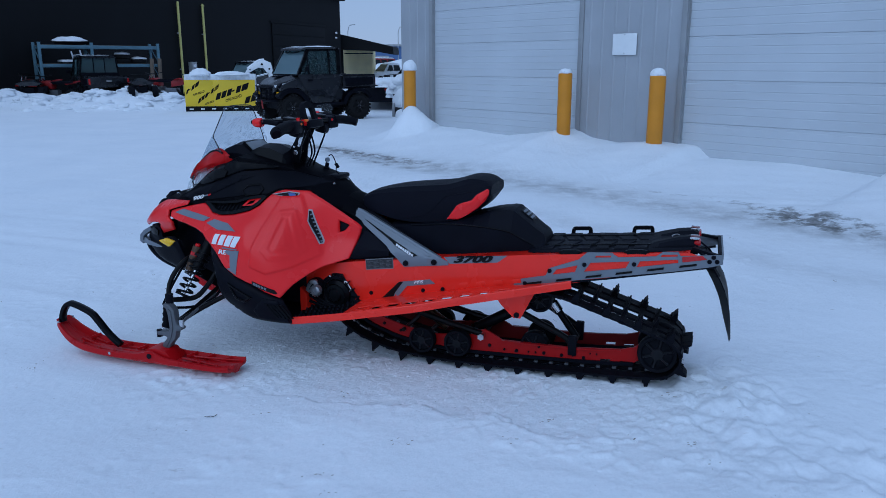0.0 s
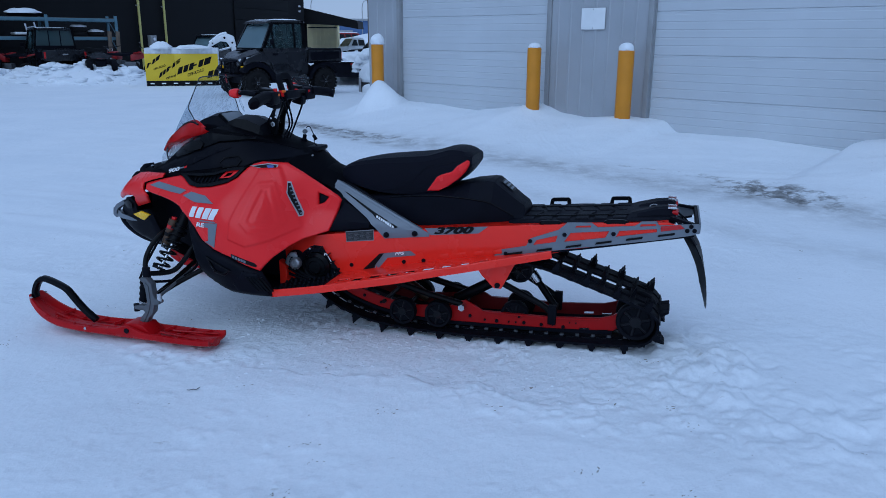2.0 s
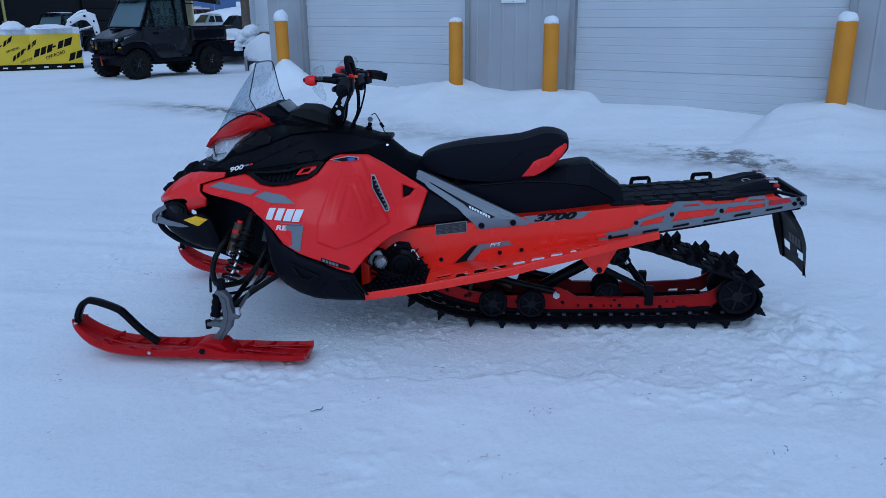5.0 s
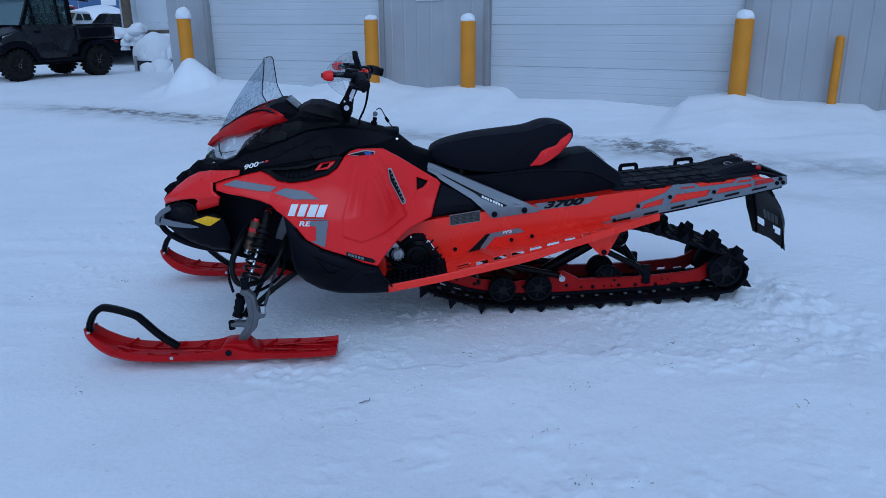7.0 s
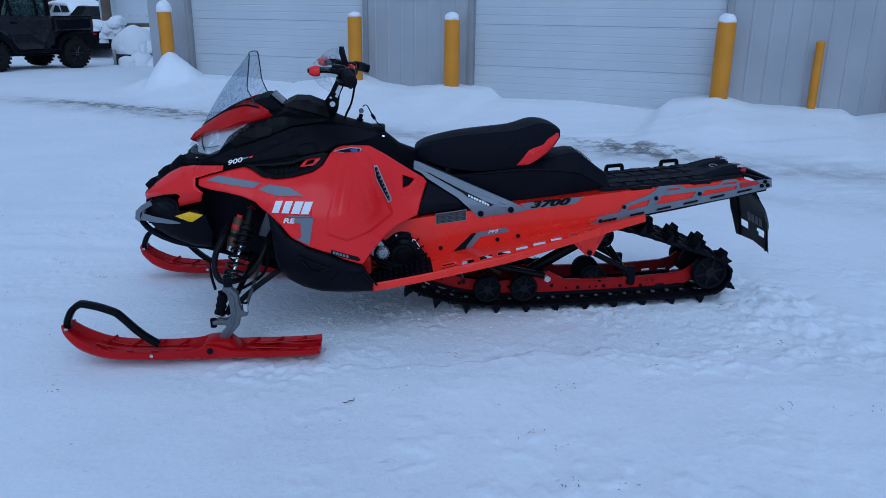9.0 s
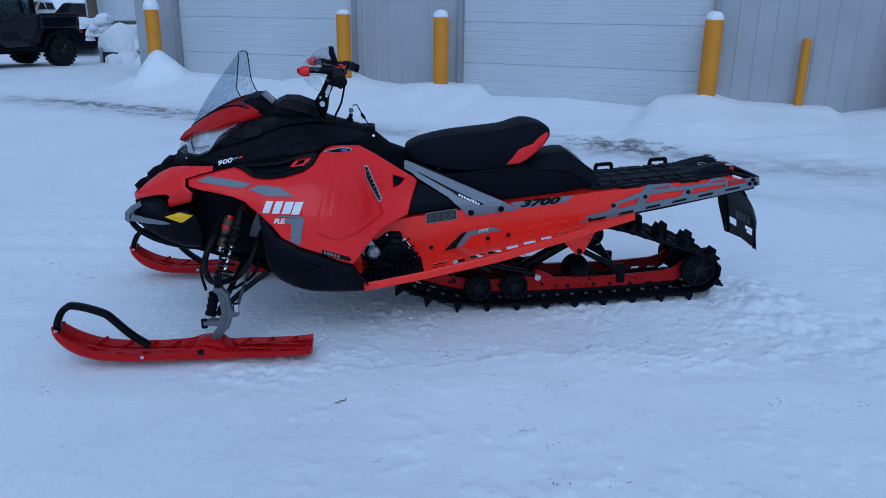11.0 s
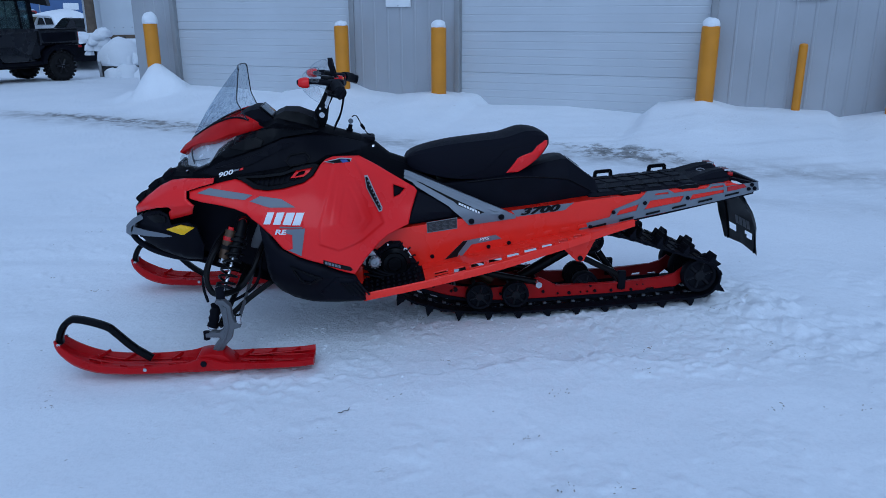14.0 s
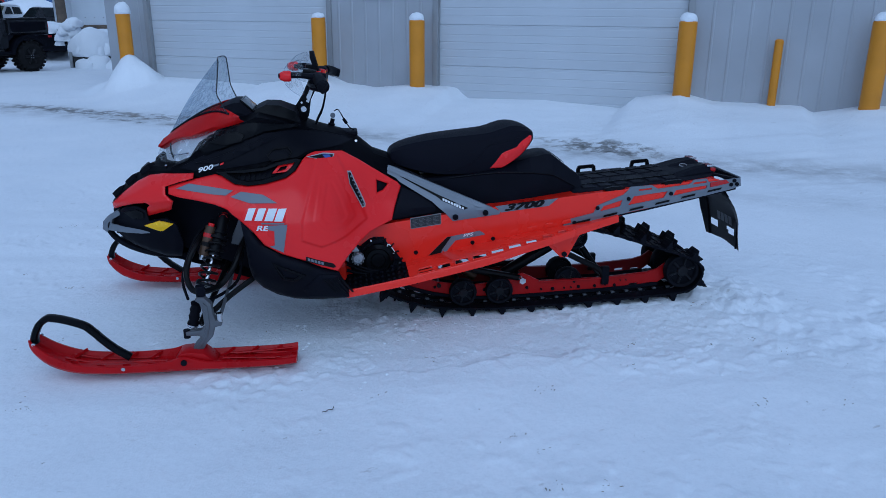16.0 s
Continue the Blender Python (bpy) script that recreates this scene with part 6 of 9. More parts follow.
for s in (-1, 1):
    strut = centred(part("side_strut", skin(STRUT, s, 0.0, 0.018, 0.03, 0.005, surface=lean_in), GREY, sled, "grey painted diagonal side strut", smooth=30))
    part("strut_groove", skin([(-0.440, 0.712), (-0.424, 0.708), (-0.261, 0.631), (-0.128, 0.574), (-0.149, 0.567), (-0.250, 0.607), (-0.270, 0.623)], s, 0.0012, 0.002, 0.05, 0, surface=lean_in), DECAL_BLACK, strut, "black pressed groove")
    part("strut_ridge", skin([(-0.530, 0.752), (-0.512, 0.757), (-0.060, 0.580), (-0.075, 0.575)], s, 0.0016, 0.004, 0.06, 0.001, surface=lean_in), GREY, strut)
    for k in range(8):
        x = -0.248 + k * 0.0125
        z = 0.617 - k * 0.0054
        part("emblem", skin([(x, z - 0.007), (x + 0.009, z - 0.011), (x + 0.011, z - 0.002), (x + 0.002, z + 0.002)], s, 0.0026, 0.0015, 0.05, 0, surface=lean_in), DECAL_WHITE, strut)
    for x, z in ((-0.189, 0.532), (-0.046, 0.548)):
        bm = turned([(0, 0.010), (0.006, 0.010), (0.008, 0.007), (0.013, 0.006), (0.014, 0.0), (0, 0)], 18, "Y")
        for v in bm.verts:
            v.co = Vector((v.co.x + x, s * (lean_in(x, z) + v.co.y), v.co.z + z))
        part("bolt", bm, BLACK, strut)
    centred(part("side_cover", skin([(-0.432, 0.664), (-0.360, 0.637), (-0.296, 0.603), (-0.279, 0.578), (-0.284, 0.556), (-0.487, 0.528)], s, -0.012, 0.02, 0.03, 0.006, surface=lean_in), BLACK, sled, "black triangular side cover"))
    centred(part("inner_cover", skin([(-0.60, 0.79), (-0.50, 0.775), (-0.10, 0.60), (-0.05, 0.565), (-0.20, 0.520), (-0.50, 0.520), (-0.60, 0.60)], s, -0.034, 0.012, 0.06, 0.004, surface=lean_in), BLACK, sled, "black inner cover under the seat"))
    vin = part("data_plate", plate([(-0.398, 0.529), (-0.259, 0.548), (-0.258, 0.502), (-0.396, 0.484)], ty(s, 0.195), ty(s, 0.1975), 0), mat("dark_plate_%d" % s, (0.018, 0.018, 0.020), 0.4), sled, "dark data plate with faint silver print")
    part("data_plate_rim", plate([(-0.401, 0.532), (-0.256, 0.552), (-0.255, 0.498), (-0.399, 0.480)], ty(s, 0.195), ty(s, 0.1965), 0), mat("pale_rim_%d" % s, (0.22, 0.22, 0.23), 0.4), vin)
    faint = mat("faint_print_%d" % s, (0.075, 0.078, 0.084), 0.4)
    for k in range(6):
        for j in range(4):
            x0 = -0.391 + j * 0.0325
            z = 0.5235 - k * 0.0066 + (x0 + 0.391) * 0.135
            w_ = 0.029 - 0.007 * ((2 * k + j) % 3)
            part("print_bar", plate([(x0, z), (x0 + w_, z + w_ * 0.135), (x0 + w_, z + w_ * 0.135 - 0.0030), (x0, z - 0.0030)], ty(s, 0.1975), ty(s, 0.1984), 0), faint, vin)
    part("number_field", plate([(0.030, 0.545), (0.002, 0.576), (0.030, 0.579), (0.307, 0.606), (0.262, 0.570)], ty(s, 0.195), ty(s, 0.1965), 0), DECAL_GREY, sled, "grey number decal")
    sw = part("suspension_decal", plate([(-0.315, 0.346), (-0.227, 0.434), (-0.070, 0.460), (-0.042, 0.440), (-0.186, 0.416), (-0.245, 0.344), (-0.280, 0.331)], ty(s, 0.195), ty(s, 0.1965), 0), DECAL_GREY, sled, "grey angular decal")
    part("suspension_decal", plate([(-0.315, 0.346), (-0.227, 0.434), (-0.205, 0.437), (-0.250, 0.375), (-0.262, 0.340), (-0.280, 0.331)], ty(s, 0.1965), ty(s, 0.1975), 0), DECAL_BLACK, sw)
    for x, z in ((-0.375, 0.364), (-0.104, 0.402), (-0.005, 0.417)):
        bm = bmesh.new()
        rod(bm, (x, ty(s, 0.19), z), (x, ty(s, 0.200), z), 0.011, 0.009)
        part("rivet", bm, BLACK, sled, "black plug")
    for k in range(10):
        x = -0.47 + k * 0.075
        z = 0.318 + (x + 0.47) * 0.205
        bm = bmesh.new()
        rod(bm, (x, ty(s, 0.194), z), (x, ty(s, 0.199), z), 0.005, 0.003, 8)
        part("rivet", bm, TUNNEL_RED, sled)
lettering("model_number", "3700", 0.042, pose(0.135, ty(-1, 0.1978), 0.574, 90, 0, 0) @ pose(0, 0, 0, 0, 0, 5.5), DECAL_BLACK, sled, 0.0022, 0.35, "black model numerals", 2.15)
lettering("suspension_letters", "PPS", 0.020, pose(-0.128, ty(-1, 0.1978), 0.441, 90, 0, 0) @ pose(0, 0, 0, 0, 0, 9), DECAL_WHITE, sled, 0.0004, 0.3, "white letters", 1.6)

# engine and clutch cover seen under the panel
EY = 0.222
eng = part("engine_cover", skin([(-0.594, 0.441), (-0.570, 0.450), (-0.525, 0.448), (-0.514, 0.424), (-0.473, 0.374), (-0.441, 0.330), (-0.449, 0.305), (-0.493, 0.281), (-0.552, 0.262), (-0.672, 0.255), (-0.684, 0.310), (-0.634, 0.410)], -1, 0, 0.06, 0.014, 0.016, surface=lambda x, z: EY), BLACK, sled, "black cast engine cover with bolts and ribs", smooth=40)


def engine_disc(name, x, z, profile, material, label="", seg=26):
    bm = turned(profile, seg, "Y")
    for v in bm.verts:
        v.co = Vector((v.co.x + x, -EY - v.co.y, v.co.z + z))
    return part(name, bm, material, eng, label)


CAST = mat("cast_aluminium", (0.38, 0.39, 0.41), 0.35, 0.7, 0.2, 40)
engine_disc("clutch_cap", -0.555, 0.345, [(0, 0.030), (0.030, 0.030), (0.036, 0.022), (0.052, 0.020), (0.058, 0.026), (0.064, 0.020), (0.074, 0.012), (0.078, -0.01), (0, -0.01)], BLACK_SATIN, "ringed black clutch cap")
engine_disc("filler_neck", -0.668, 0.372, [(0, 0.030), (0.040, 0.030), (0.046, 0.016), (0.048, -0.02), (0, -0.02)], BLACK)
cap = engine_disc("filler_cap", -0.648, 0.366, [(0, 0.058), (0.008, 0.058), (0.010, 0.062), (0.020, 0.062), (0.026, 0.056), (0.028, 0.030), (0, 0.030)], CAST, "bright metal cap")
for k in range(12):
    a = 2 * math.pi * k / 12
    bm = bmesh.new()
    rod(bm, (-0.648 + 0.028 * math.cos(a), -EY - 0.034, 0.366 + 0.028 * math.sin(a)), (-0.648 + 0.028 * math.cos(a), -EY - 0.056, 0.366 + 0.028 * math.sin(a)), 0.003, seg=6)
    part("flute", bm, CAST, cap)
part("cap_bracket", plate([(-0.712, 0.360), (-0.700, 0.392), (-0.680, 0.415), (-0.655, 0.418), (-0.640, 0.398), (-0.652, 0.390), (-0.675, 0.395), (-0.690, 0.372), (-0.690, 0.345)], -EY - 0.020, -EY - 0.036, 0.003), CAST, eng, "bright cast bracket")
part("engine_label", plate([(-0.510, 0.417), (-0.498, 0.416), (-0.474, 0.378), (-0.475, 0.368), (-0.487, 0.368), (-0.512, 0.405)], -EY, -EY - 0.003, 0), DECAL_WHITE, eng, "white-rimmed label")
part("engine_label", plate([(-0.507, 0.412), (-0.500, 0.411), (-0.478, 0.377), (-0.479, 0.373), (-0.486, 0.373), (-0.508, 0.404)], -EY - 0.003, -EY - 0.0045, 0), DECAL_BLACK, eng)
for x, z, m in ((-0.585, 0.437, CHROME), (-0.530, 0.437, BLACK), (-0.520, 0.372, BLACK), (-0.455, 0.326, CHROME), (-0.500, 0.293, BLACK), (-0.630, 0.285, BLACK), (-0.612, 0.402, BLACK), (-0.545, 0.404, CHROME)):
    bm = bmesh.new()
    rod(bm, (x, -EY + 0.002, z), (x, -EY - 0.010, z), 0.006, 0.005, 6)
    part("bolt", bm, m, eng)
for k in range(7):
    a = -0.9 + k * 0.42
    c = Vector((-0.555 + 0.080 * math.cos(a), -EY - 0.004, 0.345 + 0.080 * math.sin(a)))
    part("cover_rib", sweep([c, c + Vector((0.026 * math.cos(a), 0.002, 0.026 * math.sin(a)))], [(-0.003, -0.006), (0.003, -0.006), (0.002, 0.008), (-0.002, 0.008)], up=(0, 1, 0)), BLACK_SATIN, eng)
part("cover_step", plate([(-0.600, 0.418), (-0.572, 0.440), (-0.532, 0.438), (-0.528, 0.424), (-0.575, 0.420), (-0.600, 0.404)], -EY + 0.002, -EY - 0.010, 0.004), BLACK, eng)
for k in range(3):
    part("hose", tube([(-0.70, -0.24, 0.30 + 0.03 * k), (-0.60, -0.25, 0.282 + 0.010 * k), (-0.50, -0.23, 0.292), (-0.44, -0.20, 0.30 + 0.02 * k)], 0.007, 4, 8), RUBBER, eng)

# rear deck: a flat black moulding with rows of raised pads, and the tail lamps behind it
deck_z = lambda x: float(np.interp(x, [0.39, 0.42, 0.53, 0.80, 0.95, 1.12], [0.624, 0.632, 0.640, 0.662, 0.677, 0.690]))
rows = []
for x, w in ((0.392, 0.176), (0.42, 0.190), (0.60, 0.192), (0.80, 0.192), (0.95, 0.190), (1.06, 0.176), (1.115, 0.150)):
    z = deck_z(x)
    left = [(x, -w, z - 0.018), (x, -w, z - 0.006), (x, -w + 0.012, z), (x, -w * 0.5, z + 0.002), (x, 0, z + 0.002)]
    rows.append([(p[0], MID + p[1], p[2]) for p in left] + [(p[0], MID - p[1], p[2]) for p in left[-2::-1]])
deck = part("rear_deck", loft(rows, closed=True), BLACK, sled, "black moulded rear deck with raised treads", smooth=30)


def deck_pad(x0, x1, y0, y1, slant, h=0.006):
    bm = bmesh.new()
    f = bm.faces.new([bm.verts.new(p) for p in ((x0, y0, 0), (x1, y0, 0), (x1 + slant, y1, 0), (x0 + slant, y1, 0))])
    r = bmesh.ops.extrude_face_region(bm, geom=[f])
    up_ = [v for v in r["geom"] if isinstance(v, bmesh.types.BMVert)]
    mid_ = sum((v.co for v in up_), Vector()) / 4
    for v in up_:
        v.co = mid_ + (v.co - mid_) * 0.90 + Vector((0, 0, h))
    for v in bm.verts:
        v.co = Vector((v.co.x, MID + v.co.y, v.co.z + deck_z(v.co.x) + 0.001))
    part("tread", bm, BLACK, deck, smooth=0)


for k in range(6):
    x = 0.445 + k * 0.083
    deck_pad(x, x + 0.062, -0.168, -0.108, 0.0)
    deck_pad(x - 0.010, x + 0.060, -0.096, -0.012, 0.026)
    deck_pad(x + 0.016, x + 0.086, 0.012, 0.096, -0.026)
    deck_pad(x, x + 0.062, 0.108, 0.168, 0.0)
for s in (-1, 1):
    part("deck_rail", sweep([(0.43, MID + s * 0.102, deck_z(0.43) + 0.004), (0.94, MID + s * 0.102, deck_z(0.94) + 0.004)], [(-0.003, -0.004), (0.003, -0.004), (0.002, 0.005), (-0.002, 0.005)]), BLACK_SATIN, deck)
for x, y, up, lean in ((0.535, 0.212, 0.028, 0), (0.830, 0.212, 0.028, 0), (0.545, -0.186, 0.006, -0.020), (0.835, -0.186, 0.006, -0.020)):
    z = deck_z(x) - 0.010
    p = [(x, y, z), (x + 0.004, y + lean, z + up), (x + 0.018, y + lean, z + up + 0.004), (x + 0.070, y + lean, z + up + 0.008), (x + 0.084, y + lean, z + up + 0.006), (x + 0.088, y, z + 0.006)]
    part("tie_down", sweep([(a, b + MID, c) for a, b, c in smooth_path(p, 3)], [(-0.009, -0.006), (0.009, -0.006), (0.009, 0.006), (-0.009, 0.006)], up=(0, 1, 0)), BLACK_SATIN, deck, "black tie-down loop")
rows = []
for x, w, crest, mid_z in ((0.915, 0.168, 0.6790, 0.6790), (0.965, 0.165, 0.6970, 0.6890), (1.045, 0.158, 0.7190, 0.7010), (1.105, 0.150, 0.7270, 0.7050), (1.128, 0.146, 0.7150, 0.6990), (1.132, 0.144, 0.6750, 0.6750)):
    left = [(x, -w, 0.6570), (x, -w + 0.004, (crest + 0.6750) / 2 - 0.004), (x, -w + 0.030, crest - 0.006), (x, -w + 0.055, crest), (x, -0.045, crest - 0.004), (x, -0.022, mid_z), (x, 0, mid_z)]
    rows.append([(p[0], 0.052 + p[1], p[2]) for p in left] + [(p[0], 0.052 - p[1], p[2]) for p in left[-2::-1]])
house = part("tail_housing", loft(rows, closed=True), BLACK, sled, "black tail lamp housing with twin pods", smooth=16)
for s in (-1, 1):
    part("tail_lamp", block((1.112, 0.052 + s * 0.098 - 0.038, 0.6930), (1.140, 0.052 + s * 0.098 + 0.038, 0.7130), 0.006), RED_LENS, house, "red tail lamp lens")
    trim = part("tail_trim", block((1.096, 0.052 + s * 0.098 - 0.029, 0.7180), (1.130, 0.052 + s * 0.098 + 0.029, 0.7260), 0.003), RAIL_DARK, house, "dark red lamp top with a bright rim")
    for q in (-1, 1):
        part("trim_edge", block((1.094, 0.052 + s * 0.098 + q * 0.030 - 0.003, 0.7185), (1.132, 0.052 + s * 0.098 + q * 0.030 + 0.003, 0.7280), 0.001), CHROME, trim)
part("emblem", tube([(1.030 + 0.016 * math.cos(a), 0.052 + 0.030 * math.sin(a), 0.7025 + 0.003 * math.cos(a)) for a in [k * math.pi / 6 for k in range(12)]], 0.0024, 1, 6, closed=True), LABEL_GREY, house, "pale ring emblem")

# rear bumper frame
for s in (-1, 1):
    outline = [(0.336, 0.464), (0.353, 0.498), (0.486, 0.528), (0.503, 0.564), (0.630, 0.614), (0.668, 0.649), (0.774, 0.655), (0.804, 0.638), (0.961, 0.655), (0.988, 0.675), (1.052, 0.680), (1.062, 0.664), (1.226, 0.679), (1.234, 0.641), (1.190, 0.626), (1.046, 0.595), (0.728, 0.537)]
    openings = [[(0.517, 0.534), (0.534, 0.560), (0.628, 0.588), (0.618, 0.556)], [(0.657, 0.560), (0.685, 0.604), (0.854, 0.624), (0.837, 0.592)], [(0.882, 0.600), (0.897, 0.628), (1.054, 0.648), (1.055, 0.633)],
                [(0.704, 0.629), (0.708, 0.638), (0.771, 0.644), (0.774, 0.635)], [(0.980, 0.653), (0.986, 0.664), (1.050, 0.670), (1.051, 0.661)]]
    bm = skin(outline, s, 0.0, 0.012, 0.05, 0.003, surface=lambda x, z: 0.232, holes=openings)
    bmesh.ops.translate(bm, vec=(0, MID, 0), verts=bm.verts)
    bumper = part("rear_bumper", bm, GREY, sled, "grey painted rear bumper frame with openings", smooth=20)
    for x in (0.399, 0.533, 0.664, 0.795, 0.926, 1.059):
        z = 0.478 + (x - 0.399) * 0.204
        part("slot", plate([(x, z), (x + 0.070, z + 0.014), (x + 0.072, z + 0.024), (x + 0.004, z + 0.010)], ty(s, 0.2025), ty(s, 0.2035), 0), DECAL_BLACK, bumper)
    part("lower_rail", sweep([(0.40, ty(s, 0.1880), 0.472), (0.75, ty(s, 0.1880), 0.534), (1.21, ty(s, 0.1880), 0.626)], [(-0.008, -0.004), (0.008, -0.004), (0.008, 0.004), (-0.008, 0.004)]), BLACK, bumper, "black lower rail")
    for x, z in ((0.504, 0.552), (0.658, 0.593), (0.872, 0.612), (1.195, 0.668), (1.210, 0.650), (1.180, 0.648), (0.392, 0.484)):
        bm = bmesh.new()
        rod(bm, (x, ty(s, 0.2000), z), (x, ty(s, 0.2080), z), 0.010, 0.008)
        part("bolt", bm, BLACK, bumper)
    part("side_lens", plate([(1.069, 0.661), (1.150, 0.673), (1.169, 0.657), (1.071, 0.638)], ty(s, 0.1980), ty(s, 0.2050), 0.002), RED_LENS, bumper, "red side reflector")
bm = bmesh.new()
sweep([(1.221, ty(-1, 0.186), 0.662), (1.221, ty(1, 0.186), 0.662)], [(-0.006, -0.018), (0.006, -0.018), (0.006, 0.018), (-0.006, 0.018)], bm=bm)
xbar = part("bumper_cross_bar", bm, BLACK, sled, "black bumper cross bar with a grey outer strip")
bm = bmesh.new()
sweep([(1.231, ty(-1, 0.186), 0.662), (1.231, ty(1, 0.186), 0.662)], [(-0.0035, -0.02), (0.0035, -0.02), (0.0035, 0.02), (-0.0035, 0.02)], bm=bm)
part("bar_strip", bm, GREY, xbar, "grey outer strip")
for s in (-1, 1):
    part("bumper_stay", sweep([(1.110, MID + s * 0.15, 0.690), (1.165, MID + s * 0.17, 0.680), (1.222, MID + s * 0.19, 0.668)], [(-0.012, -0.006), (0.012, -0.006), (0.012, 0.006), (-0.012, 0.006)]), BLACK, sled, "black bumper stay")

# the tunnel narrows a little to the rear
def narrowing(x):
    return 0.022 * x - 0.004


for ob in list(sled.children_recursive):
    base = ob.name.split(".")[0]
    up_name = ob.parent.name.split(".")[0] if ob.parent else ""
    if base in ("tunnel_side", "tunnel_top", "rear_bumper", "bumper_cross_bar", "bar_strip", "data_plate", "number_field", "suspension_decal", "rivet") or up_name in ("rear_bumper", "data_plate", "suspension_decal"):
        if up_name == "running_board":
            continue
        for v in ob.data.vertices:
            v.co.y += narrowing(v.co.x) * (1 if v.co.y < MID else -1)
    elif base in ("model_number", "suspension_letters"):
        ob.matrix_basis = pose(0, narrowing(ob.matrix_basis.translation.x), 0) @ ob.matrix_basis


# snow flap: a bent rubber sheet with turned-in sides
FLAP_SIDE = [(1.168, 0.640, 0.118), (1.200, 0.596, 0.138), (1.232, 0.548, 0.166), (1.257, 0.500, 0.194), (1.276, 0.440, 0.206), (1.285, 0.380, 0.194), (1.291, 0.330, 0.188), (1.294, 0.288, 0.180)]


def flap_point(u, v):
    """u across from near to far, v down."""
    k = v * (len(FLAP_SIDE) - 1)
    i = min(int(k), len(FLAP_SIDE) - 2)
    t = k - i
    x, z, w = [a + (b - a) * t for a, b in zip(FLAP_SIDE[i], FLAP_SIDE[i + 1])]
    fold = max(0, abs(u) - 0.80) / 0.20
    return Vector((x - 0.030 * fold * min(1, 2.2 - 2 * v), 0.044 + u * w, z + 0.014 * (1 - abs(u)) * (v > 0.95)))


rows = [[flap_point(-1 + i / 10, j / 20) for i in range(21)] for j in range(21)]
bm = loft(rows)
for f_ in list(bm.faces):
    c = f_.calc_center_median()
    if 0.358 < c.z < 0.384 and (-0.080 < c.y < -0.004 or 0.094 < c.y < 0.176):
        bm.faces.remove(f_)
bmesh.ops.solidify(bm, geom=bm.faces[:], thickness=0.006)
flap = part("snow_flap", bm, FLAP, sled, "black rubber snow flap with two slots", smooth=30)
for k in range(4):
    y = 0.092 - k * 0.040
    q = lambda yy, vv: flap_point((yy - 0.044) / 0.198, vv) + Vector((-0.005, 0, 0))
    bm = loft([[q(y + 0.006, 0.555), q(y - 0.026, 0.555)], [q(y, 0.66), q(y - 0.032, 0.66)]])
    bmesh.ops.solidify(bm, geom=bm.faces[:], thickness=0.003)
    part("emblem", bm, DECAL_GREY, flap, "embossed grey emblem shape")
for s in (-1, 1):
    part("flap_rib", tube([flap_point(s * 0.79, v / 10) + Vector((-0.004, 0, 0)) for v in range(11)], 0.005, 1, 6), RUBBER, flap)
    part("flap_stay", sweep([(1.130, 0.044 + s * 0.10, 0.668), (1.180, 0.044 + s * 0.11, 0.628), (1.225, 0.044 + s * 0.12, 0.560)], [(-0.014, -0.004), (0.014, -0.004), (0.014, 0.004), (-0.014, 0.004)]), BLACK, flap, "black stay of the flap")

# front bumper
fb = [(-1.700, -0.190, 0.524), (-1.735, -0.165, 0.524), (-1.750, -0.10, 0.526), (-1.752, 0, 0.527), (-1.750, 0.10, 0.526), (-1.735, 0.165, 0.524), (-1.700, 0.190, 0.524)]
fbump = part("front_bumper", sweep(smooth_path(fb, 5), [(-0.008, -0.011), (0.008, -0.011), (0.010, 0.0), (0.008, 0.011), (-0.008, 0.011)]), GREY, sled, "grey front bumper")
for s in (-1, 1):
    part("bumper_hoop", sweep([(-1.745, s * 0.170, 0.512), (-1.757, s * 0.170, 0.520), (-1.753, s * 0.170, 0.548), (-1.733, s * 0.170, 0.568), (-1.689, s * 0.170, 0.592)], [(-0.011, -0.016), (0.011, -0.016), (0.011, 0.016), (-0.011, 0.016)], up=(0, 1, 0)), GREY, fbump, "grey bumper bracket")
    part("bumper_wedge", loft([[(-1.735, s * 0.185, 0.545), (-1.745, s * 0.185, 0.512)], [(-1.66, s * 0.245, 0.543), (-1.66, s * 0.245, 0.516)], [(-1.583, s * 0.272, 0.534), (-1.583, s * 0.272, 0.516)], [(-1.545, s * 0.280, 0.524), (-1.545, s * 0.280, 0.520)]]), GREY, fbump, "grey side wedge")
    part("bumper_tube", tube([(-1.765, s * 0.13, 0.525), (-1.735, s * 0.14, 0.470), (-1.66, s * 0.16, 0.425), (-1.55, s * 0.18, 0.395), (-1.42, s * 0.17, 0.375)], 0.014, 5, 10), BLACK, fbump, "black bumper tube")
part("skid_plate", loft([[(-1.70, -0.12, 0.46), (-1.70, 0.12, 0.46)], [(-1.60, -0.17, 0.41), (-1.60, 0.17, 0.41)], [(-1.40, -0.20, 0.355), (-1.40, 0.20, 0.355)], [(-1.10, -0.28, 0.285), (-1.10, 0.28, 0.285)], [(-0.95, -0.36, 0.252), (-0.95, 0.36, 0.252)], [(-0.69, -0.40, 0.246), (-0.69, 0.40, 0.246)]]), BLACK, sled, "black skid plate")
part("lower_grille", block((-1.735, -0.12, 0.475), (-1.70, 0.12, 0.60), 0.012), BLACK, sled, "black front grille")

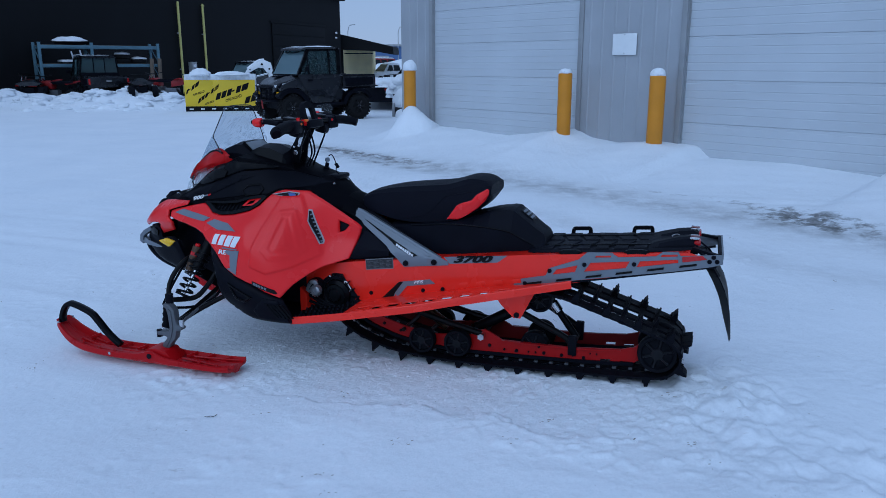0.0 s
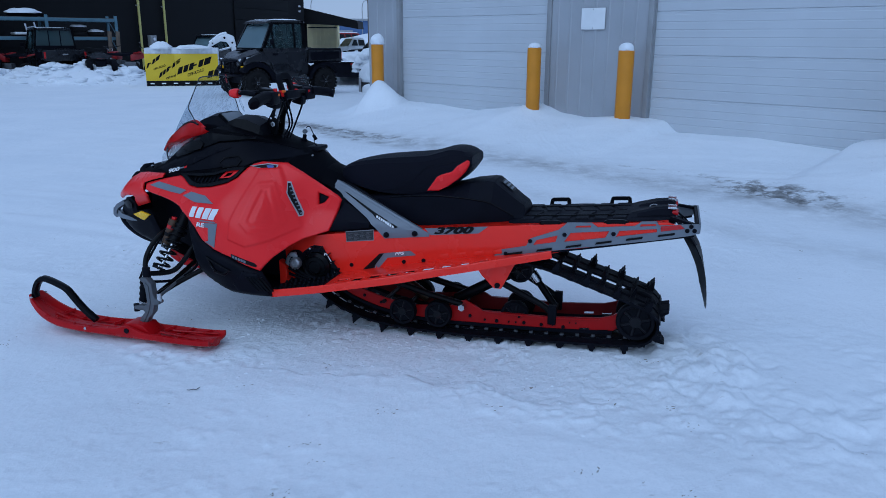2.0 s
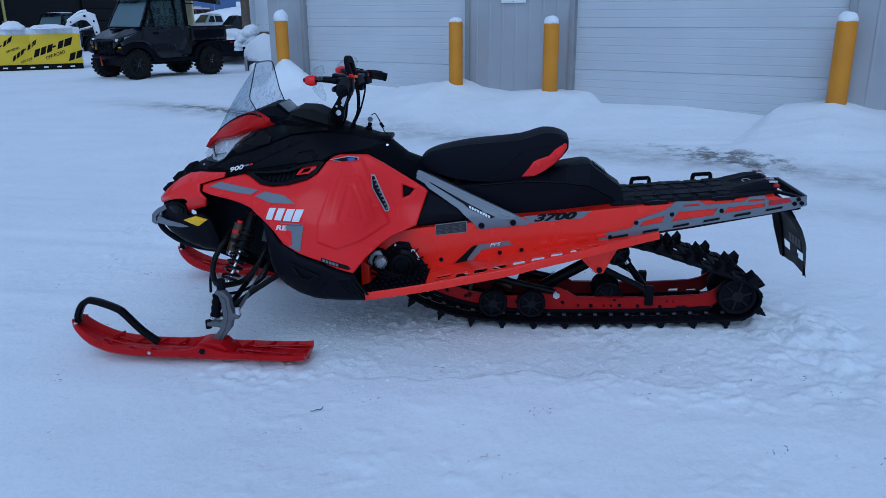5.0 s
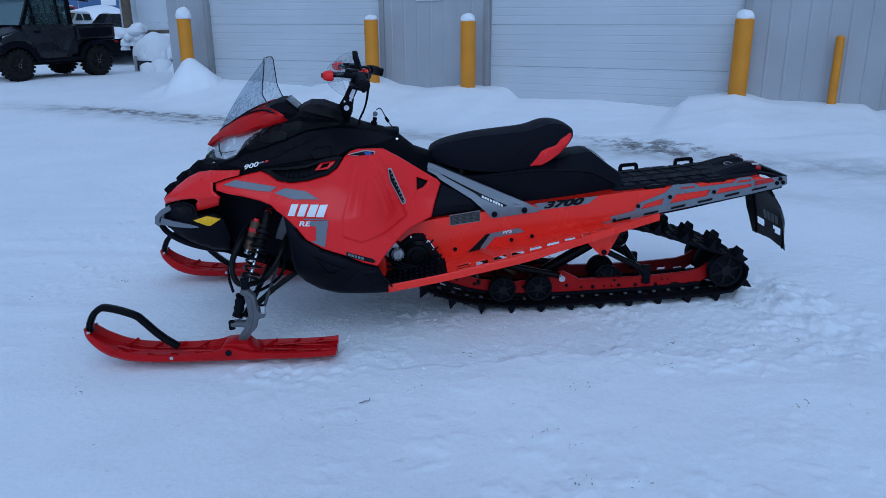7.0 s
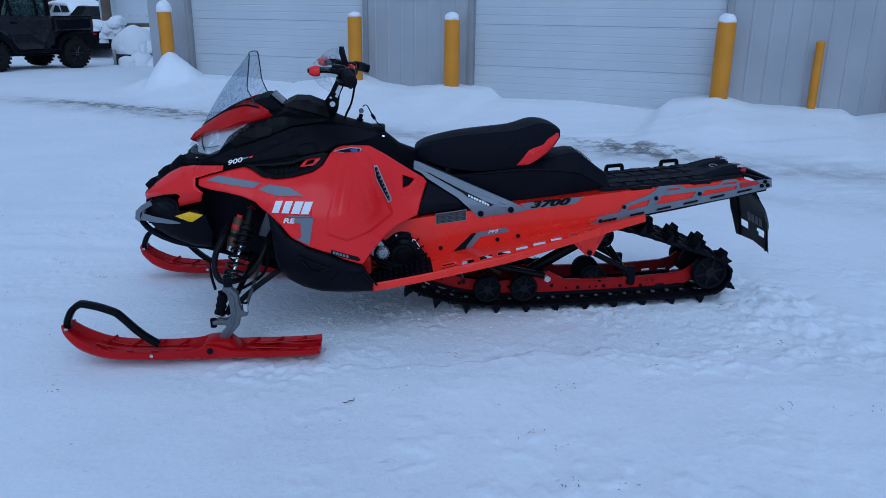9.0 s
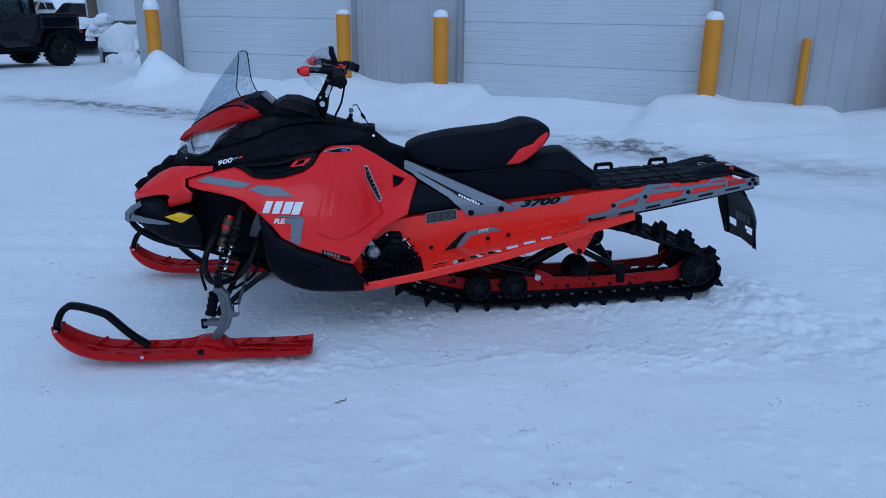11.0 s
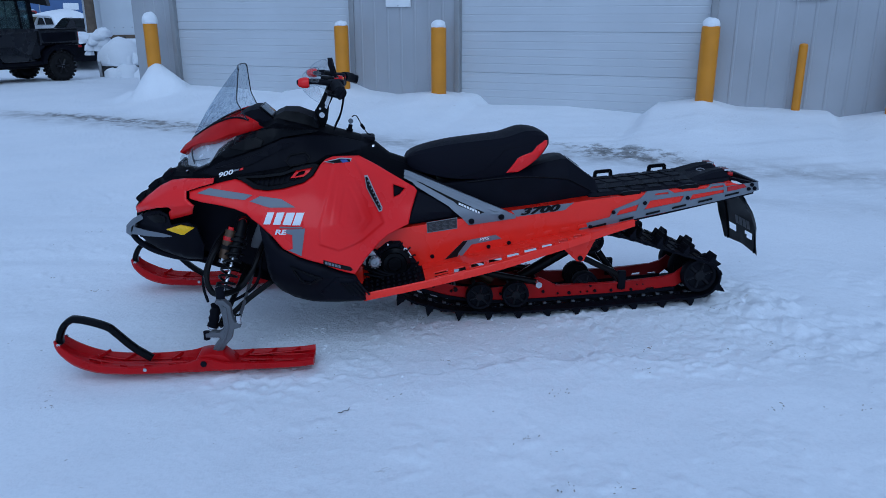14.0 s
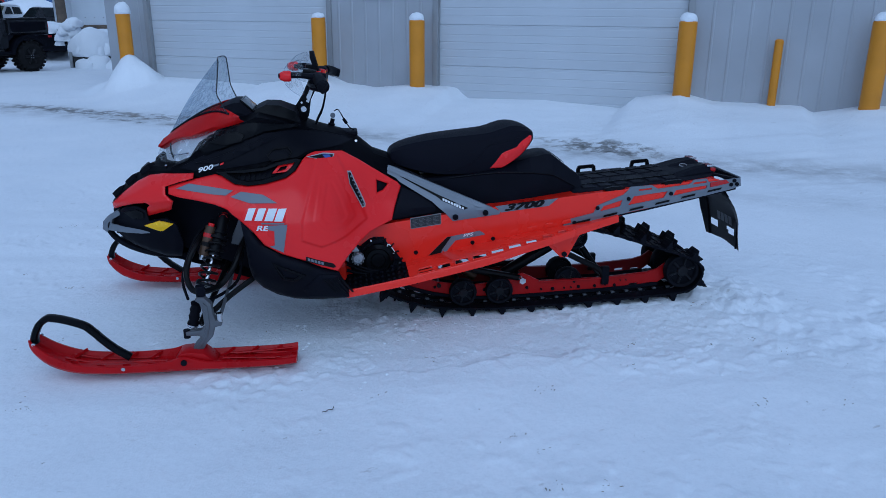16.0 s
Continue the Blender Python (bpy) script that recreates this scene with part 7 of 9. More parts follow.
# slide rails
RAIL = [(-0.545, 0.262), (-0.50, 0.205), (-0.42, 0.160), (-0.27, 0.112), (-0.10, 0.086), (0.02, 0.080), (0.16, 0.082), (0.60, 0.098), (0.89, 0.118), (0.935, 0.150), (0.955, 0.205), (0.925, 0.222), (0.885, 0.192), (0.83, 0.176), (0.60, 0.156), (0.262, 0.152), (0.215, 0.178), (0.175, 0.196), (0.145, 0.188), (0.10, 0.160), (-0.10, 0.142), (-0.25, 0.165), (-0.42, 0.215), (-0.50, 0.262), (-0.53, 0.285)]
for s in (-1, 1):
    lift = 0.0 if s < 0 else 0.008
    slots = [[(x, 0.104 + lift), (x + 0.004, 0.117 + lift), (x + 0.050, 0.121 + lift), (x + 0.046, 0.107 + lift)] for x in (0.735, 0.822)]
    bm = skin(RAIL, s, 0.0, 0.010, 0.08, 0.002, surface=lambda x, z: 0.112, holes=slots)
    rail = part("slide_rail", bm, RAIL_RED if s < 0 else RAIL_DARK, sled, "red painted slide rail" if s < 0 else "red slide rail, shade put into its darker colour", smooth=20)
    shoe = smooth_path([(x, s * 0.106, z - 0.006) for x, z in RAIL[1:9]], 3)
    part("slide_shoe", sweep(shoe, [(-0.012, -0.008), (0.012, -0.008), (0.012, 0.008), (-0.012, 0.008)], up=(0, 0, 1)), BLACK, rail, "black slide shoe")
    lip = smooth_path([(x, s * 0.112, z - 0.003) for x, z in ((0.262, 0.152), (0.60, 0.156), (0.83, 0.174))], 3)
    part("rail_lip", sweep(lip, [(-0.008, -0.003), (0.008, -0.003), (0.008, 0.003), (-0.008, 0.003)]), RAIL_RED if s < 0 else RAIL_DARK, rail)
    for x, z, r in ((0.200, 0.118, 0.009), (0.275, 0.106, 0.006), (0.335, 0.106, 0.010), (0.395, 0.109, 0.005), (0.430, 0.110, 0.005), (0.470, 0.112, 0.009), (0.445, 0.140, 0.007), (0.555, 0.112, 0.009), (0.660, 0.112, 0.009), (0.610, 0.116, 0.004), (0.690, 0.138, 0.004), (0.720, 0.138, 0.004), (-0.02, 0.115, 0.008), (-0.27, 0.140, 0.008), (-0.36, 0.168, 0.009)):
        bm = bmesh.new()
        rod(bm, (x, s * 0.110, z), (x, s * 0.118, z), r, r * 0.8, 8)
        part("bolt", bm, BLACK, rail)
    bm = bmesh.new()
    rod(bm, (0.166, s * 0.110, 0.170), (0.166, s * 0.158, 0.170), 0.017, seg=6)
    part("axle_nut", bm, CHROME, rail, "bright axle nut")


def wheel(x, y, z, r, w=0.022, label="black rubber-tyred bogie wheel"):
    prof = [(r * 0.25, -w * 0.6), (r * 0.74, -w * 0.35), (r * 0.80, -w * 0.9), (r * 0.96, -w), (r, -w * 0.6), (r, w * 0.6), (r * 0.96, w), (r * 0.80, w * 0.9), (r * 0.74, w * 0.35), (r * 0.25, w * 0.6)]
    bm = turned(prof, 28, "Y", (x, y, z))
    ob = part("wheel", bm, RUBBER, sled, label, smooth=40)
    sd = -1 if y < 0 else 1
    for k in range(6):
        a = k * math.pi / 3 + 0.3
        bm = bmesh.new()
        rod(bm, (x + r * 0.28 * math.cos(a), y + sd * w * 0.55, z + r * 0.28 * math.sin(a)), (x + r * 0.76 * math.cos(a), y + sd * w * 0.55, z + r * 0.76 * math.sin(a)), r * 0.09, seg=6)
        part("spoke", bm, WHEEL_BLACK, ob)
    bm = bmesh.new()
    rod(bm, (x, y - w, z), (x, y + w, z), r * 0.30, seg=12)
    part("hub", bm, WHEEL_BLACK, ob)
    return ob


for s in (-1, 1):
    wheel(-0.135, s * 0.155, 0.126, 0.068)
    wheel(0.048, s * 0.150, 0.127, 0.068)
    wheel(0.994, s * 0.150, 0.194, 0.089, 0.024, "large black rear idler wheel")
    wheel(0.440, s * 0.095, 0.375, 0.062)
    wheel(0.420, s * 0.085, 0.140, 0.070)
wheel(0.994, 0.0, 0.194, 0.098, 0.022, "large black rear idler wheel")
part("rear_axle", rods([((0.994, -0.16, 0.194), (0.994, 0.16, 0.194))], 0.016), STEEL, sled, "black rear axle")
part("idler_axle", rods([((0.440, -0.15, 0.375), (0.440, 0.15, 0.375))], 0.012), STEEL, sled, "black idler axle")
for s in (-1, 1):
    part("front_arm", tube([(-0.36, s * 0.105, 0.325), (-0.21, s * 0.105, 0.262), (0.0, s * 0.105, 0.205), (0.166, s * 0.105, 0.170)], 0.017, 3, 10), STEEL, sled, "black front suspension arm")
    part("rear_arm", tube([(0.354, s * 0.150, 0.322), (0.46, s * 0.125, 0.262), (0.575, s * 0.110, 0.200), (0.60, s * 0.11, 0.150)], 0.015, 3, 10), STEEL, sled, "black rear suspension arm")
    part("rail_block", block((0.585, s * 0.11 - 0.016, 0.120), (0.625, s * 0.11 + 0.016, 0.215), 0.006), BLACK, sled, "black arm mount")
bm = bmesh.new()
rod(bm, (-0.33, 0.0, 0.335), (-0.05, 0.0, 0.150), 0.026, seg=14)
part("centre_shock", bm, BRONZE, sled, "bronze centre shock absorber")
bm = bmesh.new()
rod(bm, (0.10, 0.0, 0.160), (0.42, 0.0, 0.350), 0.028, seg=14)
part("rear_shock", bm, BLACK_SATIN, sled, "black rear shock absorber")
bm = bmesh.new()
rod(bm, (0.470, 0.02, 0.345), (0.600, 0.02, 0.165), 0.017, seg=14)
link = part("rear_link", bm, BLACK_SATIN, sled, "black rear link with a bright sleeve")
bm = bmesh.new()
rod(bm, (0.482, 0.02, 0.328), (0.512, 0.02, 0.287), 0.024, seg=14)
part("sleeve", bm, CHROME, link, "bright steel sleeve")
for x, z, w in ((-0.135, 0.126, 0.15), (0.048, 0.127, 0.15), (-0.36, 0.325, 0.18), (0.166, 0.170, 0.14), (0.60, 0.15, 0.125), (-0.25, 0.15, 0.125)):
    part("cross_shaft", rods([((x, -w, z), (x, w, z))], 0.011), STEEL, sled, "black cross shaft")

# track: a ribbed rubber belt with tall paddle lugs
BELT = [(-0.62, 0.455), (-0.675, 0.390), (-0.655, 0.315), (-0.600, 0.222), (-0.52, 0.148), (-0.40, 0.094), (-0.26, 0.060), (-0.08, 0.045), (0.10, 0.043), (0.35, 0.050), (0.60, 0.060), (0.85, 0.074), (0.985, 0.084), (1.052, 0.106), (1.090, 0.155), (1.092, 0.208), (1.058, 0.250), (1.00, 0.276), (0.90, 0.310), (0.74, 0.362), (0.56, 0.418), (0.42, 0.438), (0.15, 0.440), (-0.15, 0.438), (-0.42, 0.455)]
belt_path = smooth_path([(x, 0, z) for x, z in BELT], 10, closed=True)
lens = [0.0]
for a, b in zip(belt_path, belt_path[1:] + belt_path[:1]):
    lens.append(lens[-1] + (b - a).length)
TOTAL = lens[-1]


def belt_at(d):
    d %= TOTAL
    i = max(k for k in range(len(lens) - 1) if lens[k] <= d)
    a, b = belt_path[i], belt_path[(i + 1) % len(belt_path)]
    t = (d - lens[i]) / (lens[i + 1] - lens[i])
    return a.lerp(b, t), (b - a).normalized()


PITCHES = 52
STEP = TOTAL / PITCHES
track = None
for y0, y1 in ((-0.190, -0.118), (-0.088, -0.030), (0.030, 0.088), (0.118, 0.190)):
    rows = []
    k = len(belt_path)
    for i, p in enumerate(belt_path):
        d = (belt_path[(i + 1) % k] - belt_path[i - 1]).normalized()
        nrm = Vector((-d.z, 0, d.x))
        rows.append([Vector((p.x, y0, p.z)) + nrm * 0.005, Vector((p.x, y1, p.z)) + nrm * 0.005, Vector((p.x, y1, p.z)) - nrm * 0.005, Vector((p.x, y0, p.z)) - nrm * 0.005])
    rows.append(rows[0])
    band = loft(rows, closed=True, caps=False)
    bmesh.ops.remove_doubles(band, verts=band.verts[:], dist=1e-6)
    if track is None:
        track = part("track", band, TRACK_RUBBER, sled, "black rubber drive track with tall paddle lugs dusted with snow", smooth=40)
    else:
        part("track_band", band, TRACK_RUBBER, track, smooth=40)

# one bar of the track: rod across, lug paddles outside, guide clips inside
bm = bmesh.new()
hexa(bm, (-0.012, -0.190, -0.007), (0.012, 0.190, 0.009))
for a, b, h, off in ((-0.188, -0.108, 0.052, 0.0), (0.108, 0.188, 0.052, 0.0)):
    vs = []
    for y in (a, b):
        vs.append([bm.verts.new((off - 0.018, y, 0.004)), bm.verts.new((off + 0.018, y, 0.004)), bm.verts.new((off + 0.002, y, h)), bm.verts.new((off - 0.002, y, h))])
    for j in range(4):
        bm.faces.new((vs[0][j], vs[0][(j + 1) % 4], vs[1][(j + 1) % 4], vs[1][j]))
    bm.faces.new(vs[0][::-1])
    bm.faces.new(vs[1])
    for j in range(4):
        y = a + (b - a) * (j + 0.15) / 3.6
        hexa(bm, (-0.017, y, 0.004), (0.017, y + 0.006, h * 0.45))
        hexa(bm, (-0.009, y, h * 0.45), (0.009, y + 0.006, h * 0.78))
bar_a = part("lug_bar", bm, TRACK_RUBBER, track, smooth=0)
bm = bmesh.new()
hexa(bm, (-0.012, -0.190, -0.007), (0.012, 0.190, 0.009))
for a, b, h in ((-0.092, -0.050, 0.050), (-0.044, 0.044, 0.052), (0.050, 0.092, 0.050)):
    vs = []
    for y in (a, b):
        vs.append([bm.verts.new((-0.010, y, 0.004)), bm.verts.new((0.010, y, 0.004)), bm.verts.new((0.003, y, h)), bm.verts.new((-0.003, y, h))])
    for j in range(4):
        bm.faces.new((vs[0][j], vs[0][(j + 1) % 4], vs[1][(j + 1) % 4], vs[1][j]))
    bm.faces.new(vs[0][::-1])
    bm.faces.new(vs[1])
bar_b = part("lug_bar", bm, TRACK_RUBBER, track, smooth=0)
clip_a = part("guide_clip", block((-0.009, -0.117, -0.016), (0.009, -0.100, -0.006), 0.002), FORGED, track, "steel guide clip")
for i in range(PITCHES):
    p, d = belt_at(i * STEP + 0.02)
    out = Vector((d.z, 0, -d.x))
    m = Matrix(((d.x, 0, out.x, p.x), (0, 1, 0, 0), (d.z, 0, out.z, p.z), (0, 0, 0, 1)))
    src = bar_a if i % 2 else bar_b
    if i < 2:
        src.matrix_basis = m
    else:
        o = new("lug_bar", src.data)
        o.parent = track
        o.matrix_basis = m
    if i == 0:
        clip_a.matrix_basis = m
    else:
        o = new("guide_clip", clip_a.data)
        o.parent = track
        o.matrix_basis = m
    o = new("guide_clip", clip_a.data)
    o.parent = track
    o.matrix_basis = m @ Matrix.Translation((0, 0.217, 0))


# the running gear hangs in the middle of the tunnel
for ob in sled.children:
    if ob.name.split(".")[0] in ("slide_rail", "wheel", "rear_axle", "idler_axle", "front_arm", "rear_arm", "rear_link", "rail_block", "centre_shock", "rear_shock", "cross_shaft", "track"):
        ob.matrix_basis = pose(0, 0.028, 0) @ ob.matrix_basis


# ---- the yard behind ----
PAINT_BLACK = mat("black_vehicle_paint", (0.006, 0.007, 0.010), 0.26, 0.0, 0.15, 3, coat=0.15, spec=0.35)
PAINT_CHARCOAL = mat("charcoal_vehicle_paint", (0.014, 0.015, 0.019), 0.28, 0.0, 0.1, 3, coat=0.20, spec=0.35)
TYRE = mat("tyre_rubber", (0.008, 0.008, 0.009), 0.75, 0, 0.3, 9, 0.2, 60, spots=0.03, spec=0.2)
RIM = mat("black_alloy", (0.012, 0.012, 0.014), 0.35, 0.3, 0.1, 9)
BANNER = mat("yellow_banner_vinyl", (0.72, 0.50, 0.012), 0.45, 0, 0.06, 2, 0.05, 8)
WRAP = mat("grey_white_wrap", (0.66, 0.69, 0.73), 0.4, 0, 0.2, 5, 0.2, 9, spots=0.2, spot_color=(0.2, 0.21, 0.22))
RACK_BLUE = mat("blue_rack_steel", (0.10, 0.19, 0.24), 0.5, 0.2, 0.15, 4)
PIPE_YELLOW = mat("pale_yellow_pipe", (0.55, 0.50, 0.16), 0.5, 0, 0.1, 4)
CONTAINER = mat("beige_container_steel", (0.84, 0.74, 0.44), 0.5, 0.0, 0.1, 1.5, spots=0.08, spot_color=(0.2, 0.12, 0.06))
CAR_WHITE = mat("white_car_paint", (0.74, 0.76, 0.78), 0.3, 0, 0.05, 2, coat=0.4)
BLUE_WALL = mat("blue_steel_wall", (0.055, 0.115, 0.26), 0.5, 0, 0.1, 1)
WOOD = mat("weathered_wood", (0.12, 0.09, 0.065), 0.8, 0, 0.3, 6, 0.3, 30)
ALU = mat("aluminium_ladder", (0.55, 0.57, 0.60), 0.35, 0.7, 0.1, 9)
HAZE_WHITE = mat("white_trailer_skin", (0.62, 0.66, 0.70), 0.4, 0, 0.05, 1, spots=0.05, spot_color=(0.4, 0.42, 0.44))
BIKE_RED = mat("red_bike_plastic", (0.26, 0.012, 0.014), 0.4, 0, 0.1, 9)

# black building: its front runs away from the yard
BM = pose(-13.0, 33.5, 0, 0, 0, 68.3)
BH = 5.3
bm = bmesh.new()
hexa(bm, (-26, 0.0, 0), (17.3, 0.2, BH))
w = part("wall_black_front", bm, DARK_WALL, smooth=0)
w.matrix_basis = BM
tagged(w, "black ribbed steel wall of a neighbouring building", "wall", kind="structure")
for nm, lo, hi in (("wall_black_end", (17.1, 0.2, 0), (17.3, 20, BH)), ("wall_black_start", (-26, 0.2, 0), (-25.8, 20, BH)), ("wall_black_back", (-26, 19.8, 0), (17.3, 20, BH))):
    w = part(nm, block(lo, hi), DARK_WALL)
    w.matrix_basis = BM
    tagged(w, "black steel wall of a neighbouring building", "wall", kind="structure")
w = part("roof_black", block((-26.2, -0.25, BH), (17.6, 20.2, BH + 0.18), 0.03), DARK_WALL)
w.matrix_basis = BM
tagged(w, "flat black roof edge", "roof", kind="structure")
dr = thing("door_4", BM, "closed black overhead door in a black wall", "garage door", kind="structure")
for k in range(6):
    part("panel", block((9.7, -0.065, 0.02 + 0.6 * k), (15.3, -0.03, 0.60 + 0.6 * k), 0.008), DARK_WALL, dr)
part("door_frame", block((9.55, -0.08, 3.62), (15.45, -0.024, 3.75), 0.01), DARK_WALL, dr)
for x in (2.3, 4.0):
    pl = thing("gas_pipe", BM @ pose(x, -0.10, 0), "tall pale yellow pipe fixed to a black wall", "pipe", group="pipes on the black wall")
    bm = bmesh.new()
    rod(bm, (0, 0, 0), (0, 0, 4.1), 0.055)
    rod(bm, (0, 0, 4.1), (0, 0, 4.2), 0.075, 0.04)
    part("pipe", bm, PIPE_YELLOW, pl)
    for z in (1.2, 2.8):
        part("pipe_clip", block((-0.08, 0.0, z), (0.08, 0.12, z + 0.05), 0.005), TRIM_GREY, pl)
meter = thing("meter_box", BM @ pose(3.0, -0.12, 1.05), "small grey meter box on a black wall", "meter box")
part("case", block((-0.18, -0.1, 0), (0.18, 0.12, 0.5), 0.02), TRIM_GREY, meter)
part("dial", turned([(0, -0.13), (0.08, -0.13), (0.09, -0.10), (0, -0.10)], 16, "Y", (0, 0, 0.33)), CHROME, meter)
for x, z in ((16.6, 3.35), (16.6, 3.05)):
    wl = thing("wall_lamp", BM @ pose(x, -0.06, z), "small round wall lamp, unlit", "lamp", group="wall lamps")
    part("lamp_face", turned([(0, -0.08), (0.07, -0.07), (0.09, 0.0), (0, 0)], 14, "Y"), CHROME, wl)

# canopy at its far corner, on posts
can = thing("canopy", pose(-6.4, 50.5, 0), "dark lean-to canopy roof at a building corner", "canopy")
prof = [(-0.49, 3.35), (3.04, 2.54), (3.10, 2.04), (1.64, 2.29), (-0.12, 2.36), (-0.49, 2.36)]
bm = loft([[(x, 0, z) for x, z in prof + prof[:1]], [(x, 6, z + 0.05) for x, z in prof + prof[:1]]])
bm.faces.new([bm.verts.new((x, 0, z)) for x, z in prof])
part("canopy_roof", bm, DARK_WALL, can)
part("canopy_beam", block((-0.1, -0.05, 2.08), (1.75, 0.05, 2.15), 0.01), DARK_WALL, can)
for y in (0.8, 6.2):
    part("canopy_post", block((-0.45, y - 0.08, 0), (-0.29, y + 0.08, 2.6), 0.01), DARK_WALL, can)


def ribbed_box(name, m, size, material, label, category, rib=0.28):
    t = thing(name, m, label, category)
    lx, ly, lz = size
    bm = bmesh.new()
    hexa(bm, (0, 0, 0.12), (lx, ly, lz))
    shell = part("shell", bm, material, t, smooth=0)
    x = 0.12
    while x < lx - 0.15:
        part("rib", block((x, -0.035, 0.2), (x + rib * 0.45, 0.004, lz - 0.12)), material, shell)
        x += rib
    y = 0.12
    while y < ly - 0.15:
        part("rib", block((lx - 0.004, y, 0.2), (lx + 0.035, y + rib * 0.45, lz - 0.12)), material, shell)
        y += rib
    for a in ((0, 0), (lx - 0.1, 0)):
        part("corner_post", block((a[0], -0.04, 0), (a[0] + 0.1, 0.06, lz + 0.02), 0.01), material, t)
    return t


ribbed_box("shipping_container", pose(-7.27, 54.5, 0, 0, 0, 3), (2.16, 6.0, 2.62), CONTAINER, "beige ribbed steel shipping container", "container")


# side-by-side utility vehicle
def tyre_wheel(parent, x, y, r, w, side):
    prof = [(r * 0.52, -w * 0.42), (r * 0.60, -w * 0.5), (r * 0.86, -w * 0.5), (r * 0.96, -w * 0.40), (r * 0.975, 0), (r * 0.96, w * 0.40), (r * 0.86, w * 0.5), (r * 0.60, w * 0.5), (r * 0.52, w * 0.42)]
    wh = part("wheel", turned(prof, 36, "Y", (x, y, r)), TYRE, parent, "knobbly off-road wheel", smooth=40)
    bm = bmesh.new()
    for k in range(22):
        for j, yy in enumerate((-0.42, -0.14, 0.14, 0.42)):
            a = 2 * math.pi * (k + 0.5 * (j % 2)) / 22
            m = pose(x, y, r) @ Matrix.Rotation(-a, 4, "Y") @ Matrix.Translation((r * 0.975, yy * w, 0))
            hexa(bm, (-0.02, -w * 0.10, -0.030), (0.022, w * 0.10, 0.030), m)
    part("tread", bm, TYRE, wh, smooth=0)
    yo = y + side * w * 0.40
    prof = [(0, 0.0), (r * 0.14, 0.012), (r * 0.18, -0.01), (r * 0.45, -0.035), (r * 0.52, 0.0), (r * 0.55, 0.012), (r * 0.55, -0.04), (0, -0.05)]
    part("rim", turned([(a, yo + side * b - 0) for a, b in prof], 28, "Y", (x, 0, r)), RIM, wh)
    for k in range(6):
        a = 2 * math.pi * k / 6
        bm = bmesh.new()
        rod(bm, (x + r * 0.14 * math.cos(a), yo + side * 0.004, r + r * 0.14 * math.sin(a)), (x + r * 0.5 * math.cos(a), yo - side * 0.002, r + r * 0.5 * math.sin(a)), r * 0.07, r * 0.10, 6)
        part("spoke", bm, RIM, wh)
    for k in range(4):
        a = 2 * math.pi * (k + 0.5) / 4
        bm = bmesh.new()
        rod(bm, (x + r * 0.10 * math.cos(a), yo, r + r * 0.10 * math.sin(a)), (x + r * 0.10 * math.cos(a), yo + side * 0.02, r + r * 0.10 * math.sin(a)), 0.012, seg=6)
        part("lug_nut", bm, CHROME, wh)
    return wh


def mirrored_loft(rows):
    return loft([[(x, -y, z) for x, y, z in r[::-1]] + [(x, y, z) for x, y, z in r] for r in rows], closed=True)


def slab(outline, s, y0, y1, name, material, parent, label="", bevel=0.012, lean=0.0, z_lean=1.3):
    """A side panel cut in x and z; above z_lean it leans inwards."""
    bm = plate(outline, s * y0, s * y1, bevel)
    for v in bm.verts:
        v.co.y -= s * lean * max(0, v.co.z - z_lean)
    return part(name, bm, material, parent, label, smooth=30)


def arch(cx, r0, r1, a0, a1, n=9):
    """An arched band round a wheel, from angle to angle."""
    angles = [radians(a0 + (a1 - a0) * k / n) for k in range(n + 1)]
    return [(cx + r1 * math.cos(a), 0.375 + r1 * math.sin(a)) for a in angles] + [(cx + r0 * math.cos(a), 0.375 + r0 * math.sin(a)) for a in angles[::-1]]


